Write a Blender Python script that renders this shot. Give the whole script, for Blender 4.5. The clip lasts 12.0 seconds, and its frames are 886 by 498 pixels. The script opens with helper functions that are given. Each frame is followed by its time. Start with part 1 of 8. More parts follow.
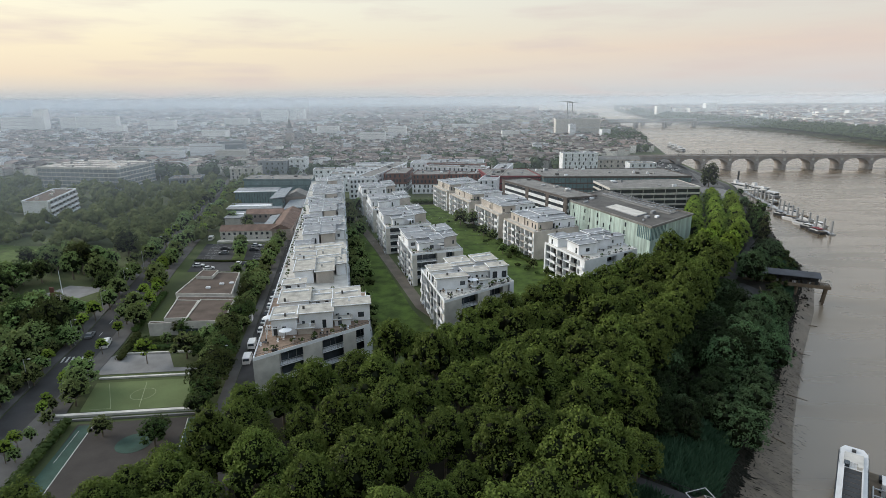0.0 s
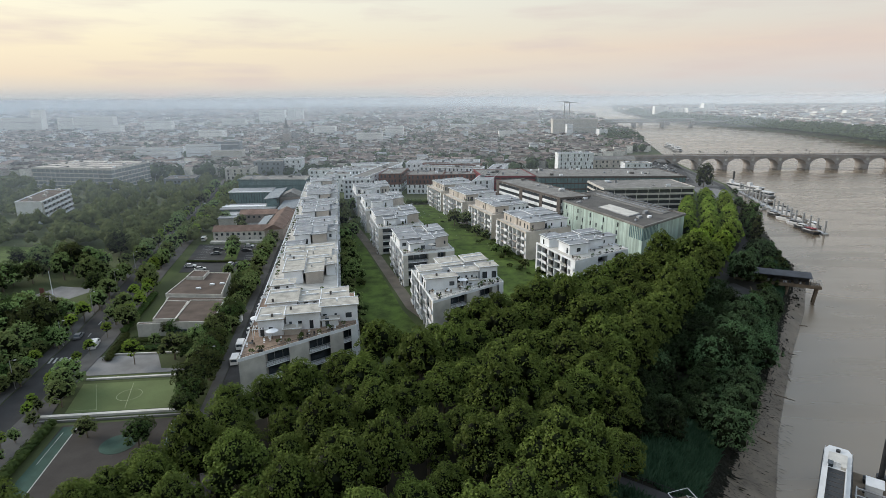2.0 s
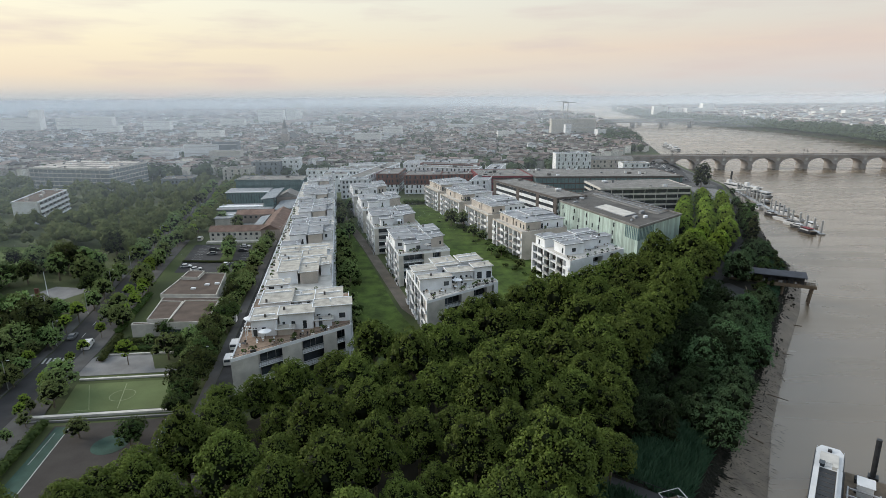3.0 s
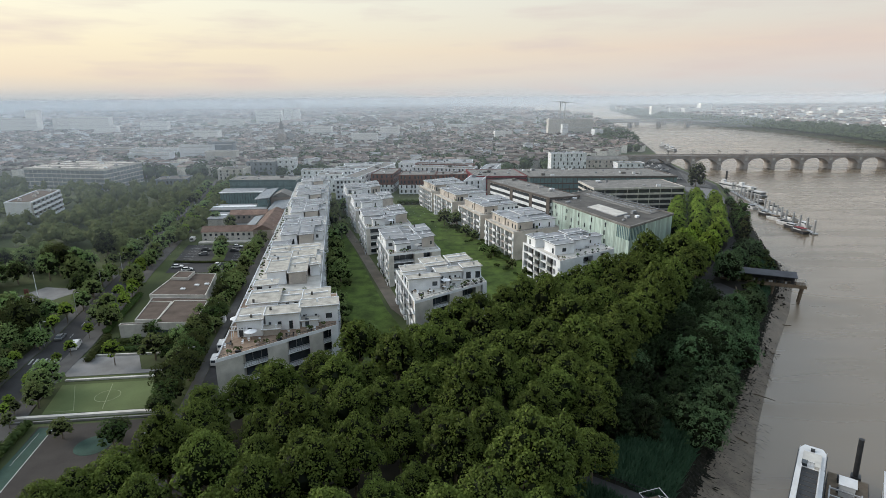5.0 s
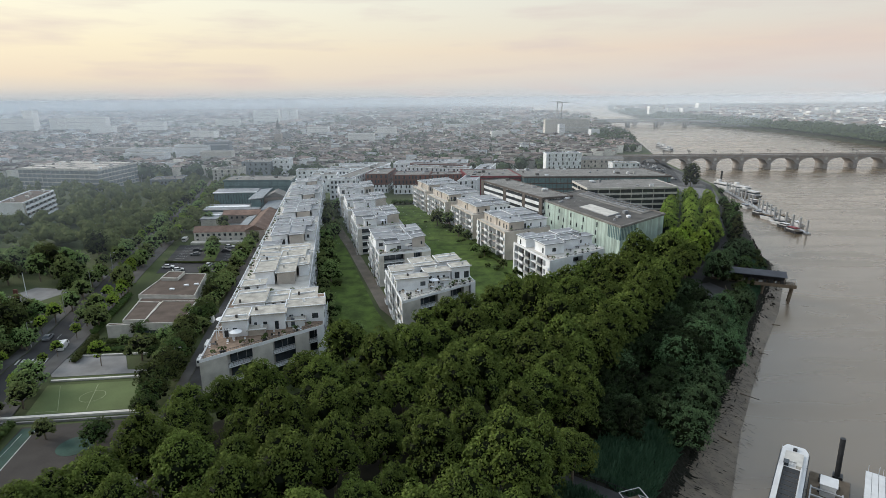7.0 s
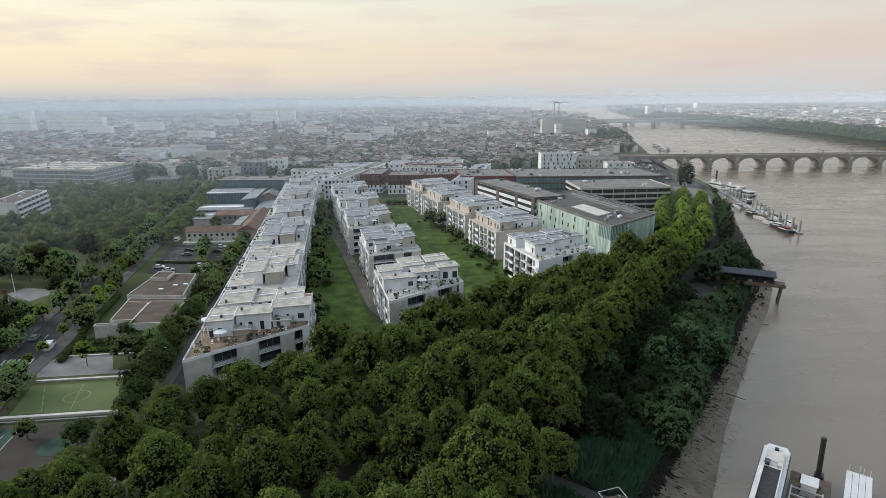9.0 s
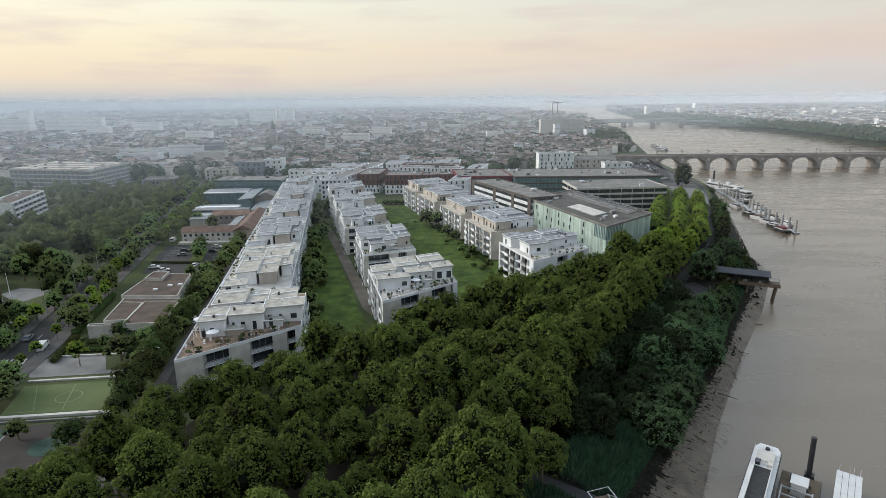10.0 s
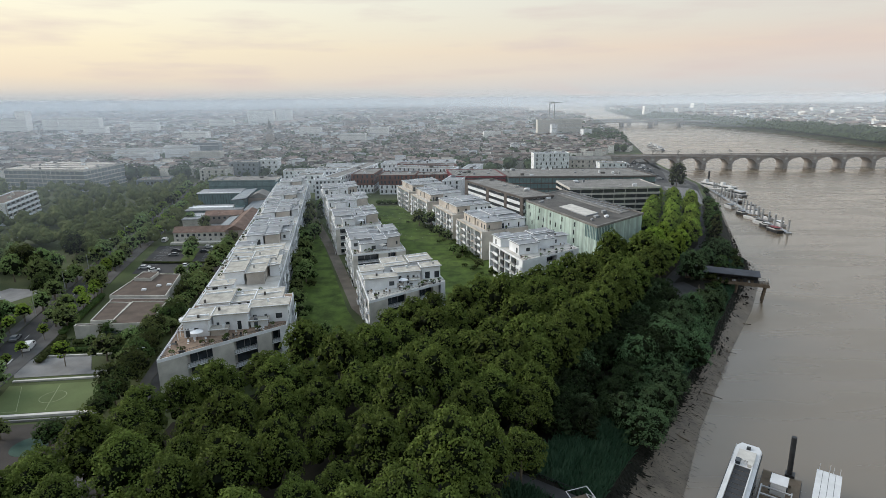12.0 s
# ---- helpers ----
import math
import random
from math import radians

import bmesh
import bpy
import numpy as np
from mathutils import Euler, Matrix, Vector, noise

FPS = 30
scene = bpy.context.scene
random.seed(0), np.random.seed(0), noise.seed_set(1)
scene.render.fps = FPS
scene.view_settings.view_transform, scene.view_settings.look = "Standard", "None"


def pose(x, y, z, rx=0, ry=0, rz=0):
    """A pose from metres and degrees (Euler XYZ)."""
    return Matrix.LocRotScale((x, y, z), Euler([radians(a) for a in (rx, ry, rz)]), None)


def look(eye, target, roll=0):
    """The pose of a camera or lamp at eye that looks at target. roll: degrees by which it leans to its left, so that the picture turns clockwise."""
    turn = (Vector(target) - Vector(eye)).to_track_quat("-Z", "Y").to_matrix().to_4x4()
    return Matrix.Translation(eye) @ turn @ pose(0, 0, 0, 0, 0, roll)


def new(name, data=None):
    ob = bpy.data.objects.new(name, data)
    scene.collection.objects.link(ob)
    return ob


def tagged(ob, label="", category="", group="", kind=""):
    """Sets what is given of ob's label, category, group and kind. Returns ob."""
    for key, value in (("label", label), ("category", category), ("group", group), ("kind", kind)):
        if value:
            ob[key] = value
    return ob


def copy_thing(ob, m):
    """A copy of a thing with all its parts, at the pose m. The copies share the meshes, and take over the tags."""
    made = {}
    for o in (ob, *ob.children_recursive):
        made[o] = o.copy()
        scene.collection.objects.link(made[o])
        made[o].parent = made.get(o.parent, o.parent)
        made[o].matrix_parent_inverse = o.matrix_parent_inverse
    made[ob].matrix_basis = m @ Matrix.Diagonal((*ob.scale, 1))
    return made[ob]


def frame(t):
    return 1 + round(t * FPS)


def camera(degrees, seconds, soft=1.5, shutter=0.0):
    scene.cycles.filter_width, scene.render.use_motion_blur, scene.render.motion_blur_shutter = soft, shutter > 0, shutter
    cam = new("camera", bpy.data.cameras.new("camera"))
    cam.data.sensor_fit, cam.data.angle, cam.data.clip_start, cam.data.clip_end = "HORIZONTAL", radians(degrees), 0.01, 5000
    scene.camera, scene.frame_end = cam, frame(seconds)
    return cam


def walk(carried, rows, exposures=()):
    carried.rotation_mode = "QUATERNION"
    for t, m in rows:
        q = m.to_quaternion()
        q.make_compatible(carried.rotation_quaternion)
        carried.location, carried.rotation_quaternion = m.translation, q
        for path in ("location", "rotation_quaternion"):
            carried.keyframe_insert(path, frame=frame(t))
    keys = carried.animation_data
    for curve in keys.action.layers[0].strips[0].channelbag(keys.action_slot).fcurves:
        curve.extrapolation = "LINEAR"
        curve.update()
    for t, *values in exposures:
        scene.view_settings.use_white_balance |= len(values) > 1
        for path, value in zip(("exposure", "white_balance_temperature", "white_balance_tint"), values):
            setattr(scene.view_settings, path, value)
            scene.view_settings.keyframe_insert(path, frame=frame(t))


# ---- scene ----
# Camera: a slow sideways drift, high over a river quay.
cam = camera(76.5, 12.0, soft=0.5)
ROWS = [
    (0, 0.000, 0.000, 65.953, 0.0000, -15.1036, 0.3662),
    (1, 1.430, 0.041, 65.962, -0.0458, -15.0947, 0.3857),
    (2, 2.897, 0.073, 65.966, -0.0932, -15.0884, 0.4040),
    (3, 4.400, 0.096, 65.964, -0.1415, -15.0841, 0.4213),
    (4, 5.937, 0.109, 65.956, -0.1903, -15.0812, 0.4375),
    (5, 7.508, 0.113, 65.943, -0.2388, -15.0791, 0.4526),
    (6, 9.112, 0.108, 65.924, -0.2865, -15.0773, 0.4666),
    (7, 10.748, 0.094, 65.899, -0.3328, -15.0753, 0.4795),
    (8, 12.416, 0.073, 65.869, -0.3771, -15.0724, 0.4914),
    (9, 14.114, 0.043, 65.833, -0.4188, -15.0680, 0.5022),
    (10, 15.841, 0.005, 65.791, -0.4573, -15.0616, 0.5118),
    (11, 17.598, -0.041, 65.743, -0.4920, -15.0526, 0.5205),
    (12, 19.382, -0.094, 65.690, -0.5224, -15.0405, 0.5280),]
walk(cam, [(t, pose(x, y, z, 0, 0, yaw) @ pose(0, 0, 0, 90 + pitch) @ pose(0, 0, 0, 0, 0, -roll)) for t, x, y, z, yaw, pitch, roll in ROWS],
     [(0.0, 0.0), (12.0, 0.0)])

# ---- world: a dawn sky, thinly overcast, brightest low on the side where the sun comes up ----
SUN_AZ, SUN_EL = radians(72), radians(26)
world = bpy.data.worlds.new("dawn")
scene.world = world
world.use_nodes = True
wn, wl = world.node_tree.nodes, world.node_tree.links
wn.clear()


def wnode(kind):
    return wn.new(kind)


def wmix(blend="MIX"):
    n = wn.new("ShaderNodeMix")
    n.data_type, n.blend_type = "RGBA", blend
    return n


def ramp_fill(node, stops):
    r = node.color_ramp
    while len(r.elements) < len(stops):
        r.elements.new(0.5)
    for e, (p, c) in zip(r.elements, stops):
        e.position, e.color = p, (*c, 1)


sky = wnode("ShaderNodeTexSky")
sky.sky_type, sky.sun_disc = "NISHITA", False
sky.sun_elevation, sky.sun_rotation, sky.dust_density, sky.air_density = SUN_EL, -SUN_AZ, 4.0, 1.5
tc = wnode("ShaderNodeTexCoord")
sep = wnode("ShaderNodeSeparateXYZ")
wl.new(tc.outputs["Generated"], sep.inputs[0])
# elevation bands of the cloud veil
band = wnode("ShaderNodeValToRGB")
ramp_fill(band, [(0.0, (0.48, 0.51, 0.53)), (0.007, (0.53, 0.545, 0.55)), (0.018, (0.68, 0.63, 0.565)), (0.036, (0.80, 0.69, 0.545)),
                 (0.08, (0.86, 0.77, 0.58)), (0.15, (0.87, 0.85, 0.70)), (0.4, (0.80, 0.90, 1.0)), (1.0, (0.70, 0.86, 1.02))])
wl.new(sep.outputs["Z"], band.inputs[0])
# the side away from the dawn is cooler and rosier
cool = wnode("ShaderNodeValToRGB")
ramp_fill(cool, [(0.0, (0.58, 0.60, 0.62)), (0.012, (0.60, 0.615, 0.63)), (0.035, (0.65, 0.615, 0.60)), (0.075, (0.72, 0.60, 0.525)),
                 (0.11, (0.685, 0.645, 0.585)), (0.16, (0.665, 0.66, 0.625)), (0.4, (0.70, 0.82, 0.93)), (1.0, (0.70, 0.86, 1.02))])
wl.new(sep.outputs["Z"], cool.inputs[0])
side = wnode("ShaderNodeMapRange")
side.inputs["From Min"].default_value, side.inputs["From Max"].default_value = -0.45, 0.55
wl.new(sep.outputs["X"], side.inputs["Value"])
mixside = wmix()
wl.new(side.outputs[0], mixside.inputs[0])
wl.new(band.outputs[0], mixside.inputs[6])
wl.new(cool.outputs[0], mixside.inputs[7])
# drawn-out cloud streaks
stretch = wnode("ShaderNodeMapping")
stretch.inputs["Scale"].default_value = (2.2, 2.2, 17.0)
stretch.inputs["Location"].default_value = (0.37, 0.0, 0.4)
wl.new(tc.outputs["Generated"], stretch.inputs[0])
streak = wnode("ShaderNodeTexNoise")
streak.inputs["Scale"].default_value, streak.inputs["Detail"].default_value = 2.6, 5.0
wl.new(stretch.outputs[0], streak.inputs["Vector"])
streakr = wnode("ShaderNodeMapRange")
streakr.inputs["From Min"].default_value, streakr.inputs["From Max"].default_value, streakr.inputs["To Max"].default_value = 0.47, 0.72, 0.62
wl.new(streak.outputs[0], streakr.inputs["Value"])
clouded = wmix()
clouded.inputs[7].default_value = (0.66, 0.57, 0.54, 1)
wl.new(streakr.outputs[0], clouded.inputs[0])
wl.new(mixside.outputs[2], clouded.inputs[6])
skyscale = wmix("MULTIPLY")
skyscale.inputs[0].default_value = 1.0
skyscale.inputs[7].default_value = (0.10, 0.10, 0.10, 1)
wl.new(sky.outputs[0], skyscale.inputs[6])
both = wmix()
both.inputs[0].default_value = 0.9
wl.new(skyscale.outputs[2], both.inputs[6])
wl.new(clouded.outputs[2], both.inputs[7])
# the sky behind the walk, away from the dawn, is duller
away = wnode("ShaderNodeMapRange")
away.interpolation_type = "SMOOTHSTEP"
away.inputs["From Min"].default_value, away.inputs["From Max"].default_value = -0.75, 0.35
away.inputs["To Min"].default_value, away.inputs["To Max"].default_value = 0.60, 1.0
wl.new(sep.outputs["Y"], away.inputs["Value"])
dull = wmix("MULTIPLY")
dull.inputs[0].default_value = 1.0
wl.new(both.outputs[2], dull.inputs[6])
wl.new(away.outputs[0], dull.inputs[7])
back = wnode("ShaderNodeBackground")
back.inputs["Strength"].default_value = 1.16
wl.new(dull.outputs[2], back.inputs[0])
wl.new(back.outputs[0], wnode("ShaderNodeOutputWorld").inputs[0])

sun_data = bpy.data.lights.new("sun", "SUN")
sun_data.energy, sun_data.angle, sun_data.color = 2.4, radians(24), (1.0, 0.93, 0.83)
sun = new("sun", sun_data)
sun.matrix_world = look((-400 * math.sin(SUN_AZ), 400 * math.cos(SUN_AZ), 400 * math.tan(SUN_EL)), (0, 0, 0))

# ---- materials ----
def material(name, color, rough=0.8, var=0.25, scale=0.6, fine=6.0, bump=0.0, metal=0.0, per_object=0.0, per_island=0.0, second=None, gloss=0.3):
    """A worn surface: base colour, broad stains and fine grain in world metres, with optional change from object to object."""
    m = bpy.data.materials.new(name)
    m.use_nodes = True
    nt = m.node_tree
    n, l = nt.nodes, nt.links
    b = n["Principled BSDF"]
    b.inputs["Roughness"].default_value, b.inputs["Metallic"].default_value = rough, metal
    b.inputs["Specular IOR Level"].default_value = gloss
    geo = n.new("ShaderNodeNewGeometry")
    broad, grain = n.new("ShaderNodeTexNoise"), n.new("ShaderNodeTexNoise")
    broad.inputs["Scale"].default_value, broad.inputs["Detail"].default_value = scale, 6
    grain.inputs["Scale"].default_value, grain.inputs["Detail"].default_value = fine, 3
    for t in (broad, grain):
        l.new(geo.outputs["Position"], t.inputs["Vector"])
    two = n.new("ShaderNodeMix")
    two.data_type = "RGBA"
    dark = second or tuple(c * (1 - 1.6 * var) for c in color)
    light = color if second else tuple(min(1, c * (1 + var)) for c in color)
    two.inputs[6].default_value, two.inputs[7].default_value = (*dark, 1), (*light, 1)
    add = n.new("ShaderNodeMath")
    add.operation = "MULTIPLY_ADD"
    add.inputs[1].default_value = 0.35
    l.new(grain.outputs[0], add.inputs[0])
    l.new(broad.outputs[0], add.inputs[2])
    spread = n.new("ShaderNodeMapRange")
    spread.inputs["From Min"].default_value, spread.inputs["From Max"].default_value = 0.42, 0.9
    l.new(add.outputs[0], spread.inputs["Value"])
    l.new(spread.outputs[0], two.inputs[0])
    out = two.outputs[2]
    for amount, socket in ((per_object, "o"), (per_island, "i")):
        if amount:
            src = n.new("ShaderNodeObjectInfo").outputs["Random"] if socket == "o" else geo.outputs["Random Per Island"]
            r = n.new("ShaderNodeMapRange")
            r.inputs["To Min"].default_value, r.inputs["To Max"].default_value = 1 - amount, 1 + amount
            l.new(src, r.inputs["Value"])
            v = n.new("ShaderNodeVectorMath")
            v.operation = "SCALE"
            l.new(out, v.inputs[0])
            l.new(r.outputs[0], v.inputs["Scale"])
            out = v.outputs[0]
    l.new(out, b.inputs["Base Color"])
    if bump:
        bm = n.new("ShaderNodeBump")
        bm.inputs["Strength"].default_value, bm.inputs["Distance"].default_value = bump, 0.05
        l.new(add.outputs[0], bm.inputs["Height"])
        l.new(bm.outputs[0], b.inputs["Normal"])
    return m


def foliage(name, low, high, hue=0.25, patchy=1.1, spread=0.32):
    """Leaves: diffuse and translucent, changing from leaf to leaf and from tree to tree."""
    m = bpy.data.materials.new(name)
    m.use_nodes = True
    n, l = m.node_tree.nodes, m.node_tree.links
    n.clear()
    geo, info = n.new("ShaderNodeNewGeometry"), n.new("ShaderNodeObjectInfo")
    mix = n.new("ShaderNodeMix")
    mix.data_type = "RGBA"
    mix.inputs[6].default_value, mix.inputs[7].default_value = (*low, 1), (*high, 1)
    patch = n.new("ShaderNodeTexNoise")
    patch.inputs["Scale"].default_value, patch.inputs["Detail"].default_value = 0.35, 3
    l.new(geo.outputs["Position"], patch.inputs["Vector"])
    f = n.new("ShaderNodeMath")
    f.operation = "MULTIPLY_ADD"
    f.inputs[1].default_value = 0.36
    l.new(geo.outputs["Random Per Island"], f.inputs[0])
    g = n.new("ShaderNodeMath")
    g.operation = "MULTIPLY_ADD"
    g.inputs[1].default_value, g.inputs[2].default_value = patchy, 0.295 - 0.5 * patchy
    l.new(patch.outputs[0], g.inputs[0])
    l.new(g.outputs[0], f.inputs[2])
    l.new(f.outputs[0], mix.inputs[0])
    v = n.new("ShaderNodeHueSaturation")
    h = n.new("ShaderNodeMapRange")
    h.inputs["To Min"].default_value, h.inputs["To Max"].default_value = 0.5 - 0.06 * hue, 0.5 + 0.06 * hue
    l.new(info.outputs["Random"], h.inputs["Value"])
    l.new(h.outputs[0], v.inputs["Hue"])
    b = n.new("ShaderNodeMapRange")
    b.inputs["To Min"].default_value, b.inputs["To Max"].default_value = 1 - spread, 1 + spread
    l.new(info.outputs["Random"], b.inputs["Value"])
    l.new(b.outputs[0], v.inputs["Value"])
    l.new(mix.outputs[2], v.inputs["Color"])
    d, t, gl, a = n.new("ShaderNodeBsdfDiffuse"), n.new("ShaderNodeBsdfTranslucent"), n.new("ShaderNodeBsdfGlossy"), n.new("ShaderNodeMixShader")
    gl.inputs["Roughness"].default_value = 0.5
    l.new(v.outputs[0], d.inputs[0])
    l.new(v.outputs[0], t.inputs[0])
    a.inputs[0].default_value = 0.14
    l.new(d.outputs[0], a.inputs[1])
    l.new(t.outputs[0], a.inputs[2])
    a2 = n.new("ShaderNodeMixShader")
    a2.inputs[0].default_value = 0.008
    l.new(a.outputs[0], a2.inputs[1])
    l.new(gl.outputs[0], a2.inputs[2])
    l.new(a2.outputs[0], n.new("ShaderNodeOutputMaterial").inputs[0])
    return m


WHITE = material("white_render", (0.785, 0.815, 0.85), 0.85, 0.12, 0.25, 5)
CREAM = material("cream_render", (0.50, 0.46, 0.415), 0.85, 0.18, 0.25, 5)
CONCRETE = material("pale_concrete", (0.56, 0.545, 0.51), 0.9, 0.16, 0.4, 8, 0.3)
ROOF_METAL = material("pale_zinc_roof", (0.245, 0.26, 0.28), 0.5, 0.28, 0.3, 4, per_object=0.12)
ROOF_DARK = material("grey_roof_felt", (0.105, 0.10, 0.095), 0.9, 0.25, 0.15, 3)
ROOF_BROWN = material("brown_gravel_roof", (0.100, 0.077, 0.064), 0.95, 0.25, 0.25, 12, 0.4)
ROOF_GREY = material("grey_gravel_roof", (0.21, 0.205, 0.195), 0.95, 0.25, 0.2, 8, 0.3)
TILE = material("clay_roof_tile", (0.20, 0.132, 0.105), 0.9, 0.28, 0.3, 10, 0.4, per_object=0.2)
TERRACE = material("timber_terrace", (0.25, 0.185, 0.14), 0.85, 0.22, 0.8, 8)
GLASS = material("dark_window_glass", (0.035, 0.045, 0.055), 0.12, 0.3, 0.4, 3, per_object=0.5, gloss=0.6)
# Greyer than the outer walls: balcony recess shade put into the colour.
SHADED_WALL = material("shaded_inner_render", (0.52, 0.50, 0.47), 0.85, 0.15, 0.5, 5)
RAIL = material("galvanised_rail", (0.42, 0.43, 0.44), 0.5, 0.1, 1, 10, metal=0.4)
GREENPANEL = material("pale_green_glass_panel", (0.47, 0.58, 0.54), 0.35, 0.08, 0.3, 3, per_object=0.28, gloss=0.5)
TEALGLASS = material("teal_glass_panel", (0.13, 0.205, 0.22), 0.2, 0.15, 0.3, 3, per_object=0.25, gloss=0.5)
REDPANEL = material("dark_red_cladding", (0.149, 0.064, 0.050), 0.7, 0.18, 0.3, 4, per_object=0.15)
CRIMSON = material("crimson_cladding", (0.20, 0.034, 0.042), 0.7, 0.15, 0.3, 4)
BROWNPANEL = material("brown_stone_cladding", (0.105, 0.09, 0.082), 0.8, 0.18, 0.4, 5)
STONE = material("bridge_stone", (0.345, 0.325, 0.312), 0.9, 0.22, 0.15, 3, 0.3)
BRICK = material("rosy_brick", (0.33, 0.285, 0.255), 0.9, 0.18, 0.15, 4)
ASPHALT = material("asphalt", (0.048, 0.048, 0.050), 0.9, 0.25, 0.15, 9, 0.3)
PAVING = material("pale_paving", (0.21, 0.21, 0.21), 0.9, 0.18, 0.2, 6, 0.2)
PAVEMENT = material("grey_pavement", (0.100, 0.099, 0.098), 0.9, 0.22, 0.2, 6, 0.2)
SAND = material("sandy_path", (0.15, 0.13, 0.108), 0.95, 0.2, 0.2, 6, 0.2)
LAWN = material("mown_lawn", (0.070, 0.112, 0.020), 0.95, 0.42, 0.22, 2.0, 0.9)
ROUGH_GRASS = material("rough_ground", (0.075, 0.100, 0.034), 0.95, 0.35, 0.05, 1.5, 0.5, second=(0.040, 0.050, 0.024))
SCRUB = material("shore_scrub", (0.040, 0.048, 0.026), 0.95, 0.35, 0.05, 1.5, 0.5)
TURF = material("worn_sports_turf", (0.112, 0.146, 0.060), 0.95, 0.16, 0.12, 3)
COURT = material("brown_court_asphalt", (0.046, 0.041, 0.038), 0.9, 0.18, 0.2, 4)
COURT_GREEN = material("green_court_paint", (0.034, 0.072, 0.056), 0.85, 0.22, 0.3, 4)
PAINT = material("white_line_paint", (0.42, 0.43, 0.42), 0.8, 0.12, 0.8, 6)
PITCHLINE = material("worn_pitch_line", (0.27, 0.30, 0.18), 0.9, 0.15, 0.8, 6)
MUD = material("wet_river_mud", (0.135, 0.110, 0.082), 0.55, 0.26, 0.25, 2.2, 1.0, gloss=0.4)
# Litter colour darkened to carry the deep shade beneath the trees.
SHADED_LITTER = material("shaded_leaf_litter", (0.016, 0.015, 0.010), 0.95, 0.3, 0.3, 4, 0.4)
ROCK = material("dark_bank_rubble", (0.050, 0.044, 0.036), 0.9, 0.3, 0.5, 3, 0.6, per_object=0.4, per_island=0.4)
TIMBER = material("weathered_timber", (0.17, 0.135, 0.10), 0.9, 0.25, 0.6, 8)
STEEL = material("dark_steel", (0.05, 0.052, 0.056), 0.5, 0.2, 1, 8, metal=0.5)
SHIPWHITE = material("white_ship_paint", (0.62, 0.63, 0.64), 0.4, 0.08, 0.5, 5, gloss=0.5)
BARK = material("plane_bark", (0.18, 0.15, 0.115), 0.95, 0.25, 1.5, 8)
TOWNWALL = material("old_town_wall", (0.68, 0.66, 0.63), 0.9, 0.15, 0.05, 1, per_island=0.5)
TOWNROOF = material("old_town_roof", (0.195, 0.145, 0.125), 0.9, 0.2, 0.06, 1, per_island=0.75, second=(0.095, 0.094, 0.097))
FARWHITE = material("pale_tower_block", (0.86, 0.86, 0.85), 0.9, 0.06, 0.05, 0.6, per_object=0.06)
BLUEGREY = material("blue_grey_zinc", (0.22, 0.25, 0.28), 0.5, 0.15, 0.2, 3)
LEAF_PLANE = foliage("plane_tree_leaf", (0.008, 0.016, 0.006), (0.176, 0.236, 0.048), 0.07, 0.75, 0.22)
PALE_ROOF = material("pale_cream_roof", (0.43, 0.415, 0.375), 0.85, 0.28, 0.5, 6)
# Crown shade put into colour: near-black cores stand for the gaps between leaves.
CORE_SHADE = foliage("crown_core_shade", (0.006, 0.010, 0.004), (0.012, 0.018, 0.006), 0.05)
JETTY_ROOF = material("dark_jetty_roof", (0.050, 0.056, 0.070), 0.75, 0.2, 0.4, 5)
LEAF_LIGHT = foliage("light_leaf", (0.082, 0.144, 0.020), (0.275, 0.370, 0.055), 0.1)
LEAF_PARK = foliage("park_leaf", (0.076, 0.118, 0.044), (0.258, 0.328, 0.115), 0.4, 0.5, 0.36)
LEAF_WILLOW = foliage("willow_leaf", (0.030, 0.060, 0.028), (0.124, 0.194, 0.088), 0.3)
LEAF_REED = foliage("reed_blade", (0.038, 0.095, 0.062), (0.135, 0.240, 0.160), 0.4)
# Thicket leaves made almost black: deep shadow along the bank, put into colour.
LEAF_SHADED = foliage("shaded_thicket_leaf", (0.007, 0.014, 0.006), (0.036, 0.056, 0.020), 0.2)
WEED = material("dark_wet_weed", (0.015, 0.016, 0.011), 0.9, 0.3, 0.8, 4, 0.5, per_island=0.4)
RILL = material("dark_mud_rill", (0.072, 0.059, 0.046), 0.6, 0.2, 0.6, 4, gloss=0.3, per_island=0.4)
BANDGREY = material("far_window_band", (0.56, 0.57, 0.58), 0.6, 0.1, 0.1, 1)
LEAF_FAR = foliage("far_leaf", (0.030, 0.052, 0.026), (0.080, 0.112, 0.052), 0.3)
LEAF_HEDGE = foliage("hedge_leaf", (0.024, 0.044, 0.014), (0.080, 0.108, 0.030), 0.6)


